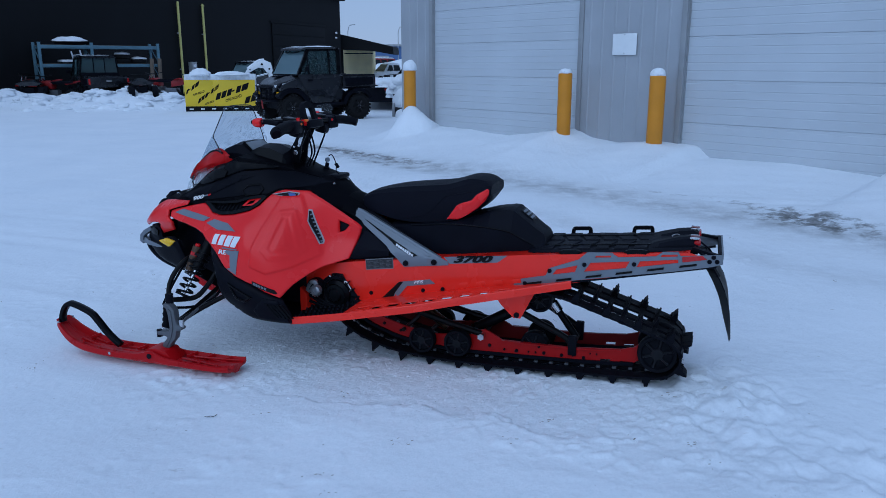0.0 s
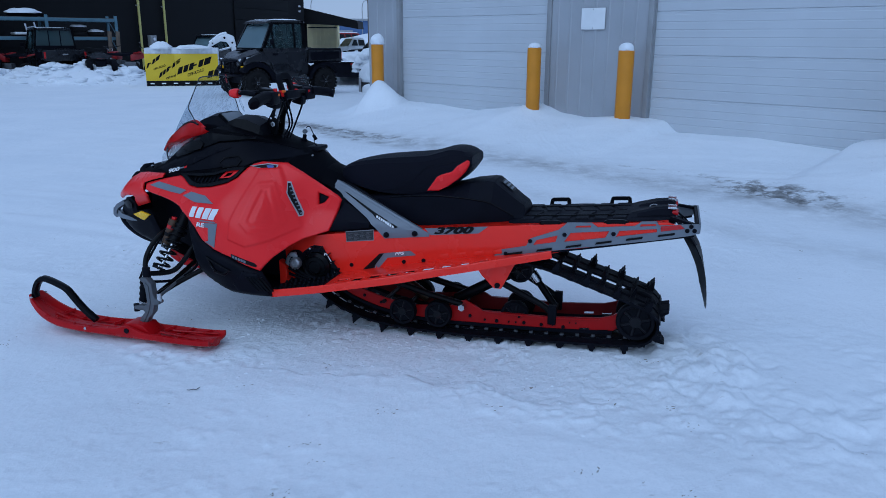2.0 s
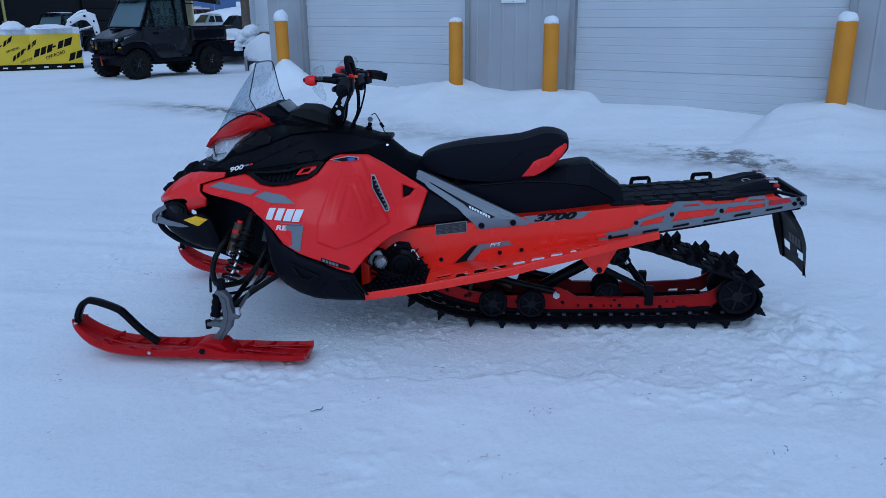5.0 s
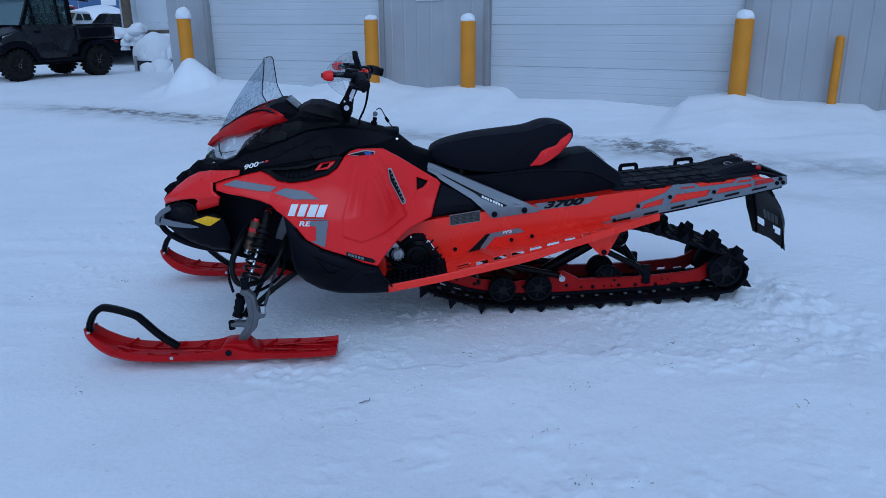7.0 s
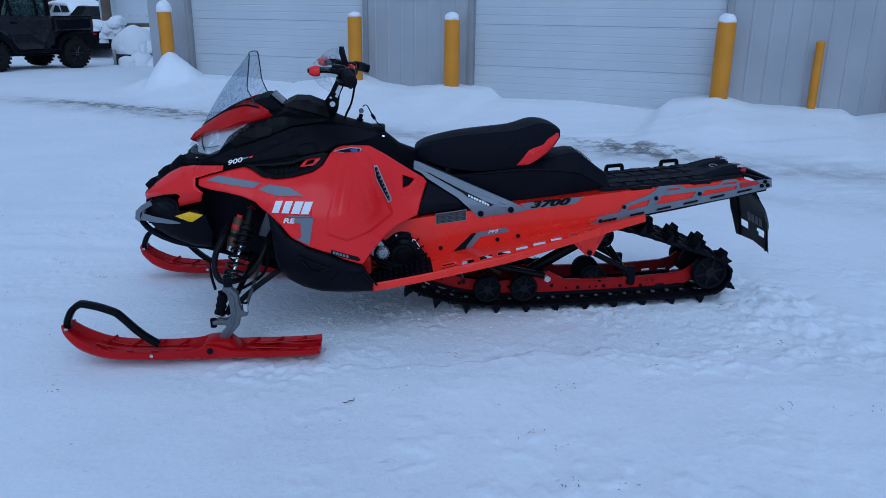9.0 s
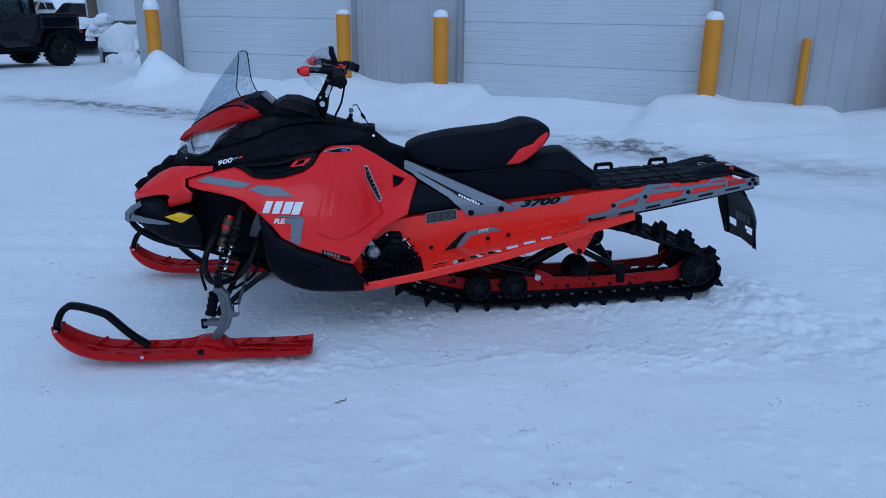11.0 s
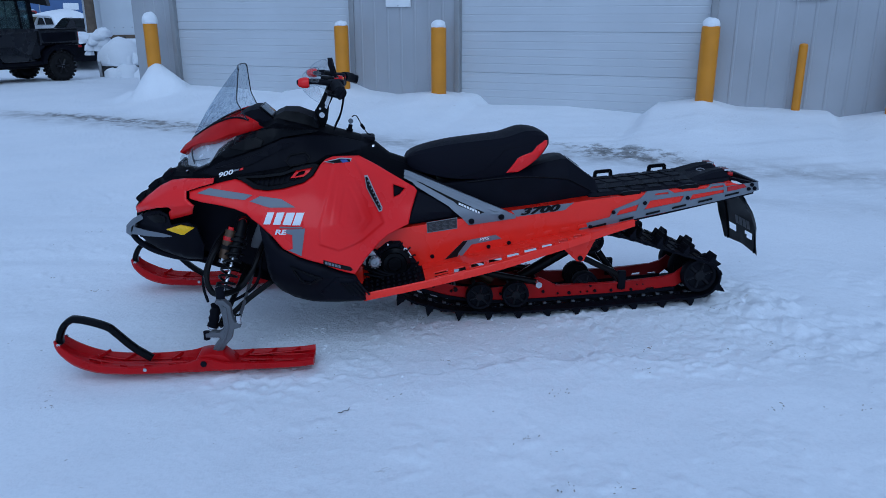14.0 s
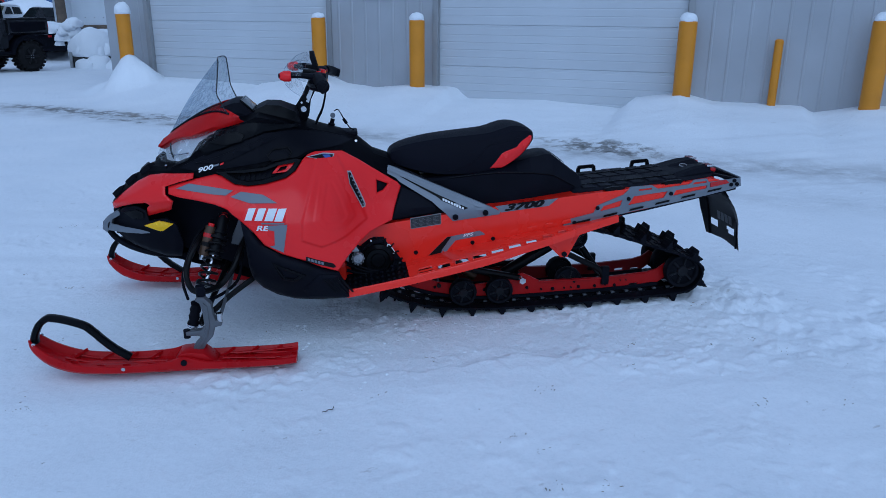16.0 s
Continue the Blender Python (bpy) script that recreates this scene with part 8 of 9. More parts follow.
def utility_vehicle(m, label):
    """An enclosed two-seat side-by-side: x to its front, hubs 1.10 before and behind the middle."""
    v = thing("utility_vehicle", m, label, "utility vehicle")
    part("underbody", block((-1.45, -0.46, 0.34), (1.30, 0.46, 0.66), 0.04), BLACK, v, "black underbody")
    part("body", mirrored_loft([
        [(-0.56, 0.60, 0.52), (-0.56, 0.72, 0.60), (-0.56, 0.74, 1.28), (-0.56, 0.64, 1.34)],
        [(-0.10, 0.62, 0.44), (-0.10, 0.74, 0.54), (-0.10, 0.745, 1.30), (-0.10, 0.66, 1.36)],
        [(0.50, 0.62, 0.44), (0.50, 0.74, 0.54), (0.50, 0.745, 1.30), (0.50, 0.66, 1.36)],
        [(0.84, 0.56, 0.66), (0.84, 0.66, 0.80), (0.84, 0.735, 1.24), (0.84, 0.62, 1.32)],
    ]), PAINT_BLACK, v, smooth=30)
    hood_ = part("hood", mirrored_loft([
        [(0.80, 0.50, 0.90), (0.80, 0.74, 1.12), (0.80, 0.72, 1.24), (0.80, 0.46, 1.33), (0.80, 0.20, 1.31)],
        [(1.05, 0.50, 0.90), (1.05, 0.74, 1.08), (1.05, 0.70, 1.19), (1.05, 0.45, 1.28), (1.05, 0.20, 1.25)],
        [(1.30, 0.48, 0.88), (1.30, 0.70, 1.02), (1.30, 0.64, 1.12), (1.30, 0.42, 1.20), (1.30, 0.19, 1.17)],
        [(1.46, 0.44, 0.84), (1.46, 0.58, 0.94), (1.46, 0.54, 1.03), (1.46, 0.36, 1.09), (1.46, 0.17, 1.08)],
        [(1.50, 0.42, 0.82), (1.50, 0.52, 0.92), (1.50, 0.48, 0.99), (1.50, 0.32, 1.04), (1.50, 0.15, 1.04)],
    ]), PAINT_CHARCOAL, v, "charcoal sculpted hood with two ridges", smooth=18)
    part("hood_scoop", block((0.92, -0.16, 1.235), (1.22, 0.16, 1.285), 0.02, pose(0, 0, 0) ), BLACK, hood_)
    part("grille", block((1.40, -0.40, 0.66), (1.50, 0.40, 0.98), 0.03), BLACK, v, "black front grille")
    for z in (0.74, 0.82, 0.90):
        part("grille_bar", block((1.495, -0.34, z), (1.515, 0.34, z + 0.025), 0.005), BLACK_SATIN, v)
    part("cowl_panel", block((0.74, -0.66, 1.28), (0.92, 0.66, 1.335), 0.02), BLACK, v, "black cowl under the windscreen")
    for s in (-1, 1):
        slab(arch(1.10, 0.44, 0.58, 172, 38), s, 0.56, 0.80, "fender", BLACK, v, "black front wheel-arch flare", 0.02)
        slab([(0.62, 1.02), (0.84, 1.22), (1.10, 1.16), (1.34, 1.06), (1.46, 0.96), (1.44, 0.86), (1.30, 0.92), (1.10, 0.96), (0.86, 0.94), (0.70, 0.84)], s, 0.62, 0.765, "fender_panel", PAINT_CHARCOAL, v, "charcoal front fender", 0.02)
        slab(arch(-1.10, 0.44, 0.55, 8, 150), s, 0.54, 0.79, "fender", BLACK, v, "black rear wheel-arch flare", 0.02)
        lamp_ = slab([(1.16, 1.10), (1.22, 1.13), (1.40, 1.08), (1.49, 1.00), (1.47, 0.95), (1.38, 0.97), (1.24, 1.03)], s, 0.42, 0.700, "lamp_bezel", BLACK, v, "black headlight bezel", 0.01)
        for x, z, r in ((1.445, 1.005, 0.040), (1.35, 1.035, 0.045)):
            bm = bmesh.new()
            rod(bm, (x - 0.03, s * 0.52, z), (x + 0.058 if x > 1.4 else x + 0.02, s * (0.56 if x > 1.4 else 0.70), z), r, r * 0.9, 14)
            part("headlight", bm, LENS_GREY, lamp_, "bright round headlight")
        part("light_blade", sweep([(1.20, s * 0.706, 1.095), (1.30, s * 0.704, 1.08), (1.34, s * 0.70, 1.07)], [(-0.004, -0.012), (0.004, -0.012), (0.004, 0.012), (-0.004, 0.012)]), LENS_GREY, lamp_)
        part("turn_marker", block((1.36, s * 0.60 - 0.06, 0.74), (1.48, s * 0.60 + 0.06, 0.84), 0.02), YELLOW_REFLECTOR, v, "amber marker")
        # door: lower dark skin, upper panel, handle, window line
        door = slab([(-0.46, 1.33), (-0.50, 1.10), (-0.24, 0.66), (-0.16, 0.52), (0.46, 0.52), (0.56, 0.64), (0.62, 0.86), (0.86, 1.20), (0.88, 1.33)], s, 0.735, 0.775, "door", PAINT_CHARCOAL, v, "charcoal door over a black lower skin")
        slab([(-0.24, 0.68), (-0.10, 0.72), (0.16, 0.90), (0.50, 0.90), (0.60, 0.86), (0.54, 0.64), (0.44, 0.54), (-0.15, 0.54)], s, 0.770, 0.788, "door_skin", PAINT_BLACK, door, "", 0.01)
        slab([(-0.44, 1.30), (-0.42, 1.24), (0.50, 1.20), (0.80, 1.24), (0.82, 1.30)], s, 0.770, 0.784, "door_rail", PAINT_CHARCOAL, door, "", 0.008)
        part("door_handle", block((0.44, s * 0.785 - 0.02, 1.13), (0.60, s * 0.785 + 0.015, 1.19), 0.012), BLACK, door, "black door handle")
        sill = [(-0.60, s * 0.72, 0.47), (0.60, s * 0.72, 0.47)]
        part("rock_slider", tube(sill, 0.05, 1, 8), BLACK, v, "black sill bar")
        # cab frame
        frame_ = [("pillar", (0.87, 0.735, 1.32), (0.50, 0.645, 2.03), 0.045), ("pillar", (-0.44, 0.735, 1.32), (-0.47, 0.645, 2.04), 0.055), ("pillar", (-0.135, 0.745, 1.32), (-0.15, 0.655, 2.03), 0.022), ("pillar", (0.54, 0.745, 1.32), (0.55, 0.665, 1.92), 0.018), ("roof_rail", (0.52, 0.645, 2.03), (-0.49, 0.645, 2.05), 0.045)]
        for nm, a, b, w in frame_:
            part(nm, sweep([(a[0], s * a[1], a[2]), (b[0], s * b[1], b[2])], [(-w, -0.03), (w, -0.03), (w, 0.03), (-w, 0.03)], up=(0, 1, 0)), BLACK_SATIN, v, "black cab pillar")
        bm = loft([[(0.86, s * 0.738, 1.33), (0.52, s * 0.655, 2.01)], [(0.20, s * 0.740, 1.33), (0.20, s * 0.655, 2.02)], [(-0.42, s * 0.738, 1.33), (-0.45, s * 0.655, 2.02)]])
        bmesh.ops.solidify(bm, geom=bm.faces[:], thickness=0.005)
        part("side_window", bm, GLASS, v, "tinted side window")
        part("mirror", block((0.64, s * 0.90 - 0.08, 1.42), (0.70, s * 0.90 + 0.07, 1.56), 0.03), BLACK, v, "black door mirror")
        part("mirror_arm", tube([(0.70, s * 0.76, 1.34), (0.68, s * 0.84, 1.42), (0.67, s * 0.88, 1.46)], 0.014, 2, 6), BLACK, v)
        part("seat", block((-0.34, s * 0.36 - 0.26, 0.84), (0.10, s * 0.36 + 0.26, 1.10), 0.06), SEAT, v, "black seat")
        part("seat_back", block((-0.40, s * 0.36 - 0.24, 1.05), (-0.26, s * 0.36 + 0.24, 1.62), 0.05), SEAT, v, "black seat back")
        part("head_rest", block((-0.40, s * 0.36 - 0.12, 1.64), (-0.29, s * 0.36 + 0.12, 1.82), 0.04), SEAT, v, "black head rest")
        for x, z in ((1.06, 0.95), (-1.08, 0.90)):
            q = 1 if x > 0 else -1
            part("strut", rods([((x, s * 0.44, 0.42), (x - 0.08 * q, s * 0.42, z))], 0.04), STEEL, v, "black suspension strut")
            part("suspension_arm", rods([((1.10 * q, s * 0.54, 0.36), (0.91 * q, s * 0.2, 0.44))], 0.028), STEEL, v, "black suspension arm")
        tyre_wheel(v, 1.10, s * 0.66, 0.375, 0.27, s)
        tyre_wheel(v, -1.10, s * 0.66, 0.375, 0.29, s)
    bm = loft([[(0.90, -0.69, 1.33), (0.90, 0.69, 1.33)], [(0.72, -0.66, 1.67), (0.72, 0.66, 1.67)], [(0.53, -0.61, 2.01), (0.53, 0.61, 2.01)]])
    bmesh.ops.solidify(bm, geom=bm.faces[:], thickness=0.005)
    screen = part("windscreen", bm, SCREEN, v, "teal-tinted windscreen, sky reflection put into its colour")
    for y0, y1 in ((0.30, -0.10), (-0.20, -0.48)):
        part("wiper", tube([(0.565, y0, 1.97), (0.60, (y0 + y1) / 2, 1.94), (0.60, y1, 1.95)], 0.010, 2, 6), BLACK, screen, "black wiper arm")
    roof_ = part("roof", mirrored_loft([
        [(0.68, 0.52, 2.00), (0.68, 0.62, 2.02), (0.66, 0.60, 2.05), (0.66, 0.30, 2.07)],
        [(0.50, 0.62, 2.02), (0.50, 0.70, 2.04), (0.50, 0.64, 2.10), (0.50, 0.36, 2.12)],
        [(-0.40, 0.62, 2.03), (-0.40, 0.70, 2.05), (-0.40, 0.64, 2.11), (-0.40, 0.36, 2.13)],
        [(-0.56, 0.56, 2.02), (-0.56, 0.64, 2.04), (-0.56, 0.58, 2.08), (-0.56, 0.36, 2.10)]]), PAINT_BLACK, v, "black cab roof with a skin of snow", smooth=30)
    part("roof_snow", mirrored_loft([[(0.44, 0.30, 2.115), (0.44, 0.52, 2.105), (0.42, 0.40, 2.13)], [(0.0, 0.36, 2.12), (0.0, 0.58, 2.110), (0.0, 0.40, 2.145)], [(-0.40, 0.34, 2.12), (-0.40, 0.54, 2.110), (-0.40, 0.40, 2.135)]]), SNOW_CAP, roof_, "thin skin of snow")
    part("rear_panel", block((-0.53, -0.70, 1.26), (-0.47, 0.70, 1.46), 0.015), BLACK, v, "black rear cab panel")
    for y in (-0.21, 0.21):
        part("window_bar", block((-0.515, y - 0.018, 1.44), (-0.485, y + 0.018, 2.03), 0.004), BLACK, v)
    bm = loft([[(-0.50, -0.68, 1.45), (-0.50, 0.68, 1.45)], [(-0.50, -0.62, 2.02), (-0.50, 0.62, 2.02)]])
    bmesh.ops.solidify(bm, geom=bm.faces[:], thickness=0.005)
    part("rear_window", bm, REAR_GLASS, v, "pale tinted rear window")
    part("dashboard", block((0.52, -0.62, 1.08), (0.80, 0.62, 1.34), 0.06), BLACK, v, "black dashboard")
    part("steering_wheel", tube([(0.40 + 0.06 * math.cos(a), 0.34 + 0.18 * math.sin(a), 1.42 + 0.16 * math.cos(a)) for a in [k * math.pi / 4 for k in range(8)]], 0.018, 3, 8, closed=True, up=(1, 0, 0.3)), BLACK, v)
    bed = part("cargo_bed", block((-1.62, -0.72, 0.90), (-0.56, 0.72, 0.98), 0.02), BLACK, v, "black cargo bed")
    for lo, hi in (((-1.66, -0.78, 0.96), (-0.56, -0.70, 1.30)), ((-1.66, 0.70, 0.96), (-0.56, 0.78, 1.30)), ((-0.62, -0.76, 0.92), (-0.56, 0.76, 1.30))):
        part("bed_side", block(lo, hi, 0.025), PAINT_CHARCOAL, bed)
    part("tailgate", block((-1.70, -0.76, 0.90), (-1.62, 0.76, 1.30), 0.025), PAINT_BLACK, bed, "black tailgate")
    part("tailgate_emblem", block((-1.708, -0.10, 1.12), (-1.698, 0.10, 1.17), 0.004), TRIM_GREY, bed)
    for s in (-1, 1):
        slab([(-1.60, 1.02), (-1.05, 0.98), (-0.66, 0.98), (-0.62, 1.06), (-0.62, 1.22), (-1.60, 1.24)], s, 0.772, 0.792, "bed_panel", BLACK, bed, "", 0.012)
        part("bed_lip", tube([(-1.66, s * 0.76, 1.30), (-0.58, s * 0.76, 1.30)], 0.028, 1, 8), BLACK_SATIN, bed)
        part("tail_lamp", block((-1.716, s * 0.72 - 0.04, 1.00), (-1.69, s * 0.72 + 0.03, 1.24), 0.012), RED_LENS, v, "red tail lamp")
    bp = [(1.34, -0.54, 0.58), (1.56, -0.50, 0.58), (1.62, -0.32, 0.58), (1.62, 0.32, 0.58), (1.56, 0.50, 0.58), (1.34, 0.54, 0.58)]
    bumper_ = part("bumper", tube(bp, 0.032, 4, 8), BLACK, v, "black tube bumper")
    part("bumper_bar", tube([(x - 0.02, y * 0.92, 0.98) for x, y, z in bp[1:5]], 0.028, 4, 8), BLACK, bumper_)
    for y in (-0.36, -0.16, 0.16, 0.36):
        part("bumper_upright", rods([((1.60, y, 0.56), (1.58, y, 0.98))], 0.022), BLACK, bumper_)
    part("winch", block((1.50, -0.14, 0.50), (1.60, 0.14, 0.62), 0.02), STEEL, v)
    part("winch_hook", tube([(1.64, 0, 0.60), (1.65, 0.0, 0.48), (1.65, 0.03, 0.36)], 0.024, 3, 8), BIKE_RED, v, "red winch hook strap")
    return v


# faces the yard with its left side to the drive
utility_vehicle(pose(-3.42, 19.92, 0.075, 0, 0, -143) @ Matrix.Diagonal((0.853, 0.98, 0.853, 1)), "black enclosed side-by-side utility vehicle parked on snow")
utility_vehicle(pose(-12.45, 27.6, -0.12, 0, 0, 128.6) @ Matrix.Scale(0.88, 4), "black utility vehicle parked behind a snow ridge")


# crate wrapped in a yellow banner
cr = thing("banner_crate", pose(-8.12, 24.02, 0, 0, 0, 12.5), "long crate wrapped in a yellow banner on snow", "crate")
part("crate", block((0, 0, 0), (2.16, 1.30, 1.14), 0.02), WRAP, cr, "crate in grey plastic wrap")
ban = part("banner", block((0.86, -0.020, 0.16), (2.14, -0.008, 0.97), 0.004), BANNER, cr, "yellow vinyl banner with black marks")
side = part("banner", block((-0.010, -0.016, 0.16), (0.858, -0.004, 0.97), 0.004), BANNER, cr, "yellow vinyl banner with black marks")
part("banner_foot", block((-0.010, -0.018, 0.0), (2.14, -0.006, 0.158), 0.004), DECAL_BLACK, cr, "black banner foot strip")
for i in range(6):
    part("print_bar", block((0.10 + 0.34 * i, -0.022, 0.06), (0.22 + 0.34 * i, -0.019, 0.095), 0.0), SIGN_WHITE, cr)
for i in range(7):
    bm = tube([(0.05 + 0.31 * i, -0.008, 1.125), (0.12 + 0.31 * i, -0.014, 1.06), (0.16 + 0.30 * i, -0.010, 0.99)], 0.010, 3, 6)
    part("wrap_fold", bm, WRAP, cr, "loose fold of plastic wrap")


def banner_mark(m, x, z, size, parent, letters=(0.9, 0.9, 0.9, 0, 0.9, 1.3), rise=0.34):
    """The maker's mark as plain slanted shapes rising to the right, with a smaller line of print below."""
    xx = x
    for k in letters:
        w = size * 0.145 * (k or 0.55)
        h = size * (0.20 if k else 0.05)
        z0 = z + (xx - x) * rise + (0 if k else size * 0.075)
        o = [(xx, z0), (xx + w, z0 + w * rise), (xx + w + h * 0.30, z0 + h + w * rise), (xx + h * 0.30, z0 + h)]
        part("emblem", plate(o, -0.017, -0.020, 0.0), DECAL_BLACK, parent, "black emblem shape").matrix_basis = m
        xx += w + size * 0.030
    if len(letters) < 4:
        return
    lettering("banner_letters", "OFF-ROAD", size * 0.115, m @ pose(x + size * 0.52, -0.0185, z + size * 0.055, 90, 0, 0) @ pose(0, 0, 0, 0, 0, 19), DECAL_BLACK, parent, 0.002, 0.3, "black letters", 0.9)


banner_mark(pose(0, -0.004, 0), 0.90, 0.34, 1.06, ban)
banner_mark(pose(0, -0.004, 0), 1.78, 0.22, 1.06, ban, (1, 1), 0.30)
banner_mark(pose(0, 0, 0), 0.36, 0.24, 0.74, side, (0.8, 0.8, 0.8, 0, 0.8, 1.2), 0.72)
banner_mark(pose(0, 0, 0), 0.02, 0.52, 0.74, side, (0.6, 0, 0.8, 1.1), 0.72)


def snow_heap(name, m, r, label, seed, sub=3, rough=0.25):
    bm = bmesh.new()
    bmesh.ops.create_icosphere(bm, subdivisions=sub, radius=1)
    for v in bm.verts:
        n = noise.fractal(v.co * 1.7 + Vector((seed, 2 * seed, 1)), 1.0, 2.0, 4) * rough
        v.co = Vector((v.co.x * r[0], v.co.y * r[1], max(v.co.z, -0.15) * r[2])) * (1 + n)
    ob = part(name, bm, SNOW_CAP, None, smooth=80)
    ob.matrix_basis = m
    return tagged(ob, label, "snow heap")


snow_heap("snow_mound", pose(-7.65, 24.25, 1.13), (0.30, 0.32, 0.20), "heap of snow lying on a wrapped crate", 3)
snow_heap("snow_mound", pose(-6.75, 24.5, 1.13), (0.55, 0.45, 0.10), "low heap of snow lying on a wrapped crate", 7)

# flat-deck trailer behind the vehicle, loaded with snow
tr = thing("utility_trailer", pose(-3.0, 24.2, 0, 0, 0, -16), "black flat-deck trailer heaped with snow", "trailer")
part("deck", block((0, 0, 0.50), (1.7, 3.2, 0.62), 0.02), BLACK, tr)
for lo, hi in (((0, -0.03, 0.30), (1.7, 0.03, 0.86)), ((0, 0, 0.55), (0.05, 3.2, 0.86)), ((1.65, 0, 0.55), (1.7, 3.2, 0.86))):
    part("side_board", block(lo, hi, 0.01), BLACK, tr)
for x in (-0.10, 1.62):
    part("trailer_tyre", turned([(0.12, 0), (0.30, 0), (0.33, 0.04), (0.33, 0.16), (0.30, 0.2), (0.12, 0.2)], 24, "Y", (0, 0, 0)), TYRE, tr).matrix_basis = pose(x, 1.7, 0.33, 0, 0, 90)
part("lamp", block((1.2, -0.045, 0.66), (1.3, -0.03, 0.72), 0.005), RED_LENS, tr)
snow_heap("snow_load", pose(-1.90, 25.0, 0.80), (0.90, 1.3, 0.24), "smooth snow load lying on a trailer deck", 11)
for x, z, r in ((-1.20, 0.98, 0.19), (-1.34, 0.90, 0.21), (-1.46, 0.78, 0.19), (-1.55, 0.64, 0.15), (-1.60, 0.52, 0.11), (-1.38, 0.64, 0.19), (-1.24, 0.74, 0.20), (-1.26, 0.50, 0.18)):
    snow_heap("snow_clump", pose(x, 22.5, z), (r, r, r * 1.15), "lumpy snow clinging to a stack of parts", int(z * 50), 3, 0.30)
st = thing("parts_stack", pose(-1.30, 22.66, 0), "dark stack of parts coated with snow", "parts stack")
part("parts_frame", rods([((0.0, 0, 0.0), (0.02, 0, 0.95)), ((-0.2, 0, 0.52), (0.06, 0, 0.90)), ((0.16, 0, 0.0), (0.12, 0, 0.8))], 0.04), BLACK, st)

# a snow-buried machine at the corner of the grey building
bn = thing("parts_bin", pose(-0.90, 21.6, 0, 0, 0, -8), "dark machine buried under a smooth slab of snow", "machine")
part("bin_body", loft([[(-0.48, -0.35, 0.02), (0.50, -0.35, 0.02), (0.50, 0.45, 0.02), (-0.48, 0.45, 0.02)], [(-0.46, -0.36, 0.40), (0.48, -0.36, 0.44), (0.54, 0.5, 0.44), (-0.54, 0.5, 0.40)], [(-0.40, -0.30, 0.62), (0.50, -0.30, 0.72), (0.50, 0.4, 0.72), (-0.40, 0.4, 0.62)]], closed=True), PAINT_CHARCOAL, bn)
part("bin_post", block((-0.50, -0.44, 0.02), (-0.43, -0.36, 0.40), 0.01), TRIM_GREY, bn)
snow_heap("snow_drift", pose(-0.86, 21.55, 0.38), (0.58, 0.60, 0.58), "snow slab draped over a dark machine", 17, 4, 0.10)
for x, y, z, r, h in ((-1.20, 21.18, 0.36, 0.12, 0.20), (-1.02, 21.12, 0.33, 0.15, 0.26), (-0.78, 21.10, 0.30, 0.17, 0.30), (-0.58, 21.10, 0.36, 0.13, 0.24), (-1.10, 20.98, 0.02, 0.26, 0.26), (-0.80, 20.98, 0.02, 0.32, 0.32), (-0.42, 20.95, 0.02, 0.40, 0.22)):
    snow_heap("snow_clump", pose(x, y, z), (r, r, h), "clump of snow hanging on a dark machine", int(x * 17), 3, 0.22)
ld_ = thing("loader_arm", pose(-6.1, 25.5, 0), "white lift arm of a small loader, dusted with snow", "loader")
part("arm", plate([(-0.52, 1.10), (-0.40, 1.30), (-0.05, 1.52), (0.18, 1.58), (0.38, 1.50), (0.44, 1.20), (0.47, 0.85), (0.34, 0.82), (0.28, 1.14), (0.14, 1.32), (-0.05, 1.34), (-0.35, 1.18)], -0.06, 0.06, 0.02), CAR_WHITE, ld_)
for x, z, r in ((0.10, 1.45, 0.035), (0.34, 1.30, 0.030), (-0.30, 1.28, 0.022), (0.37, 0.98, 0.028)):
    bm = bmesh.new()
    rod(bm, (x, -0.075, z), (x, 0.075, z), r)
    part("pin", bm, BLACK, ld_)
part("ram", rods([((-0.45, -0.09, 0.96), (0.30, -0.09, 1.16))], 0.030), CHROME, ld_, "bright hydraulic ram")
part("coupler", block((0.28, -0.35, 0.50), (0.46, 0.35, 0.86), 0.03), BLACK, ld_)
part("leg", block((0.30, -0.10, 0.0), (0.44, 0.10, 0.52), 0.02), BLACK, ld_)
part("snow_layer", tube([(-0.40, 0.01, 1.31), (-0.06, 0, 1.55), (0.16, 0, 1.60)], 0.035, 4, 8), SNOW_CAP, ld_, "thin layer of snow")

# white box trailer and pole behind the building's corner
bt = thing("box_trailer", pose(-1.08, 29.0, 0, 0, 0, 4), "white box trailer parked behind a workshop", "trailer")
part("box_body", block((0, 0, 0.85), (2.5, 7, 3.6), 0.04), HAZE_WHITE, bt, smooth=20)
part("sill", block((-0.02, -0.03, 0.74), (2.52, 7.0, 0.86), 0.01), WOOD, bt)
bm = bmesh.new()
for i in range(9):
    for z in (1.1, 3.3):
        rod(bm, (0.1 + i * 0.28, -0.012, z), (0.1 + i * 0.28, 0.002, z), 0.018, seg=6)
part("rivet_row", bm, TRIM_GREY, bt)
for x in (0.4, 2.1):
    part("trailer_tyre", turned([(0.15, 0), (0.38, 0), (0.42, 0.05), (0.42, 0.2), (0.38, 0.25), (0.15, 0.25)], 24, "Y"), TYRE, bt).matrix_basis = pose(x, 3.5, 0.42, 0, 0, 90)
up_ = thing("utility_pole", pose(-1.40, 28.4, 0), "weathered wooden utility pole", "pole")
bm = bmesh.new()
rod(bm, (0, 0, 0), (0, 0, 9), 0.16, 0.11, 14)
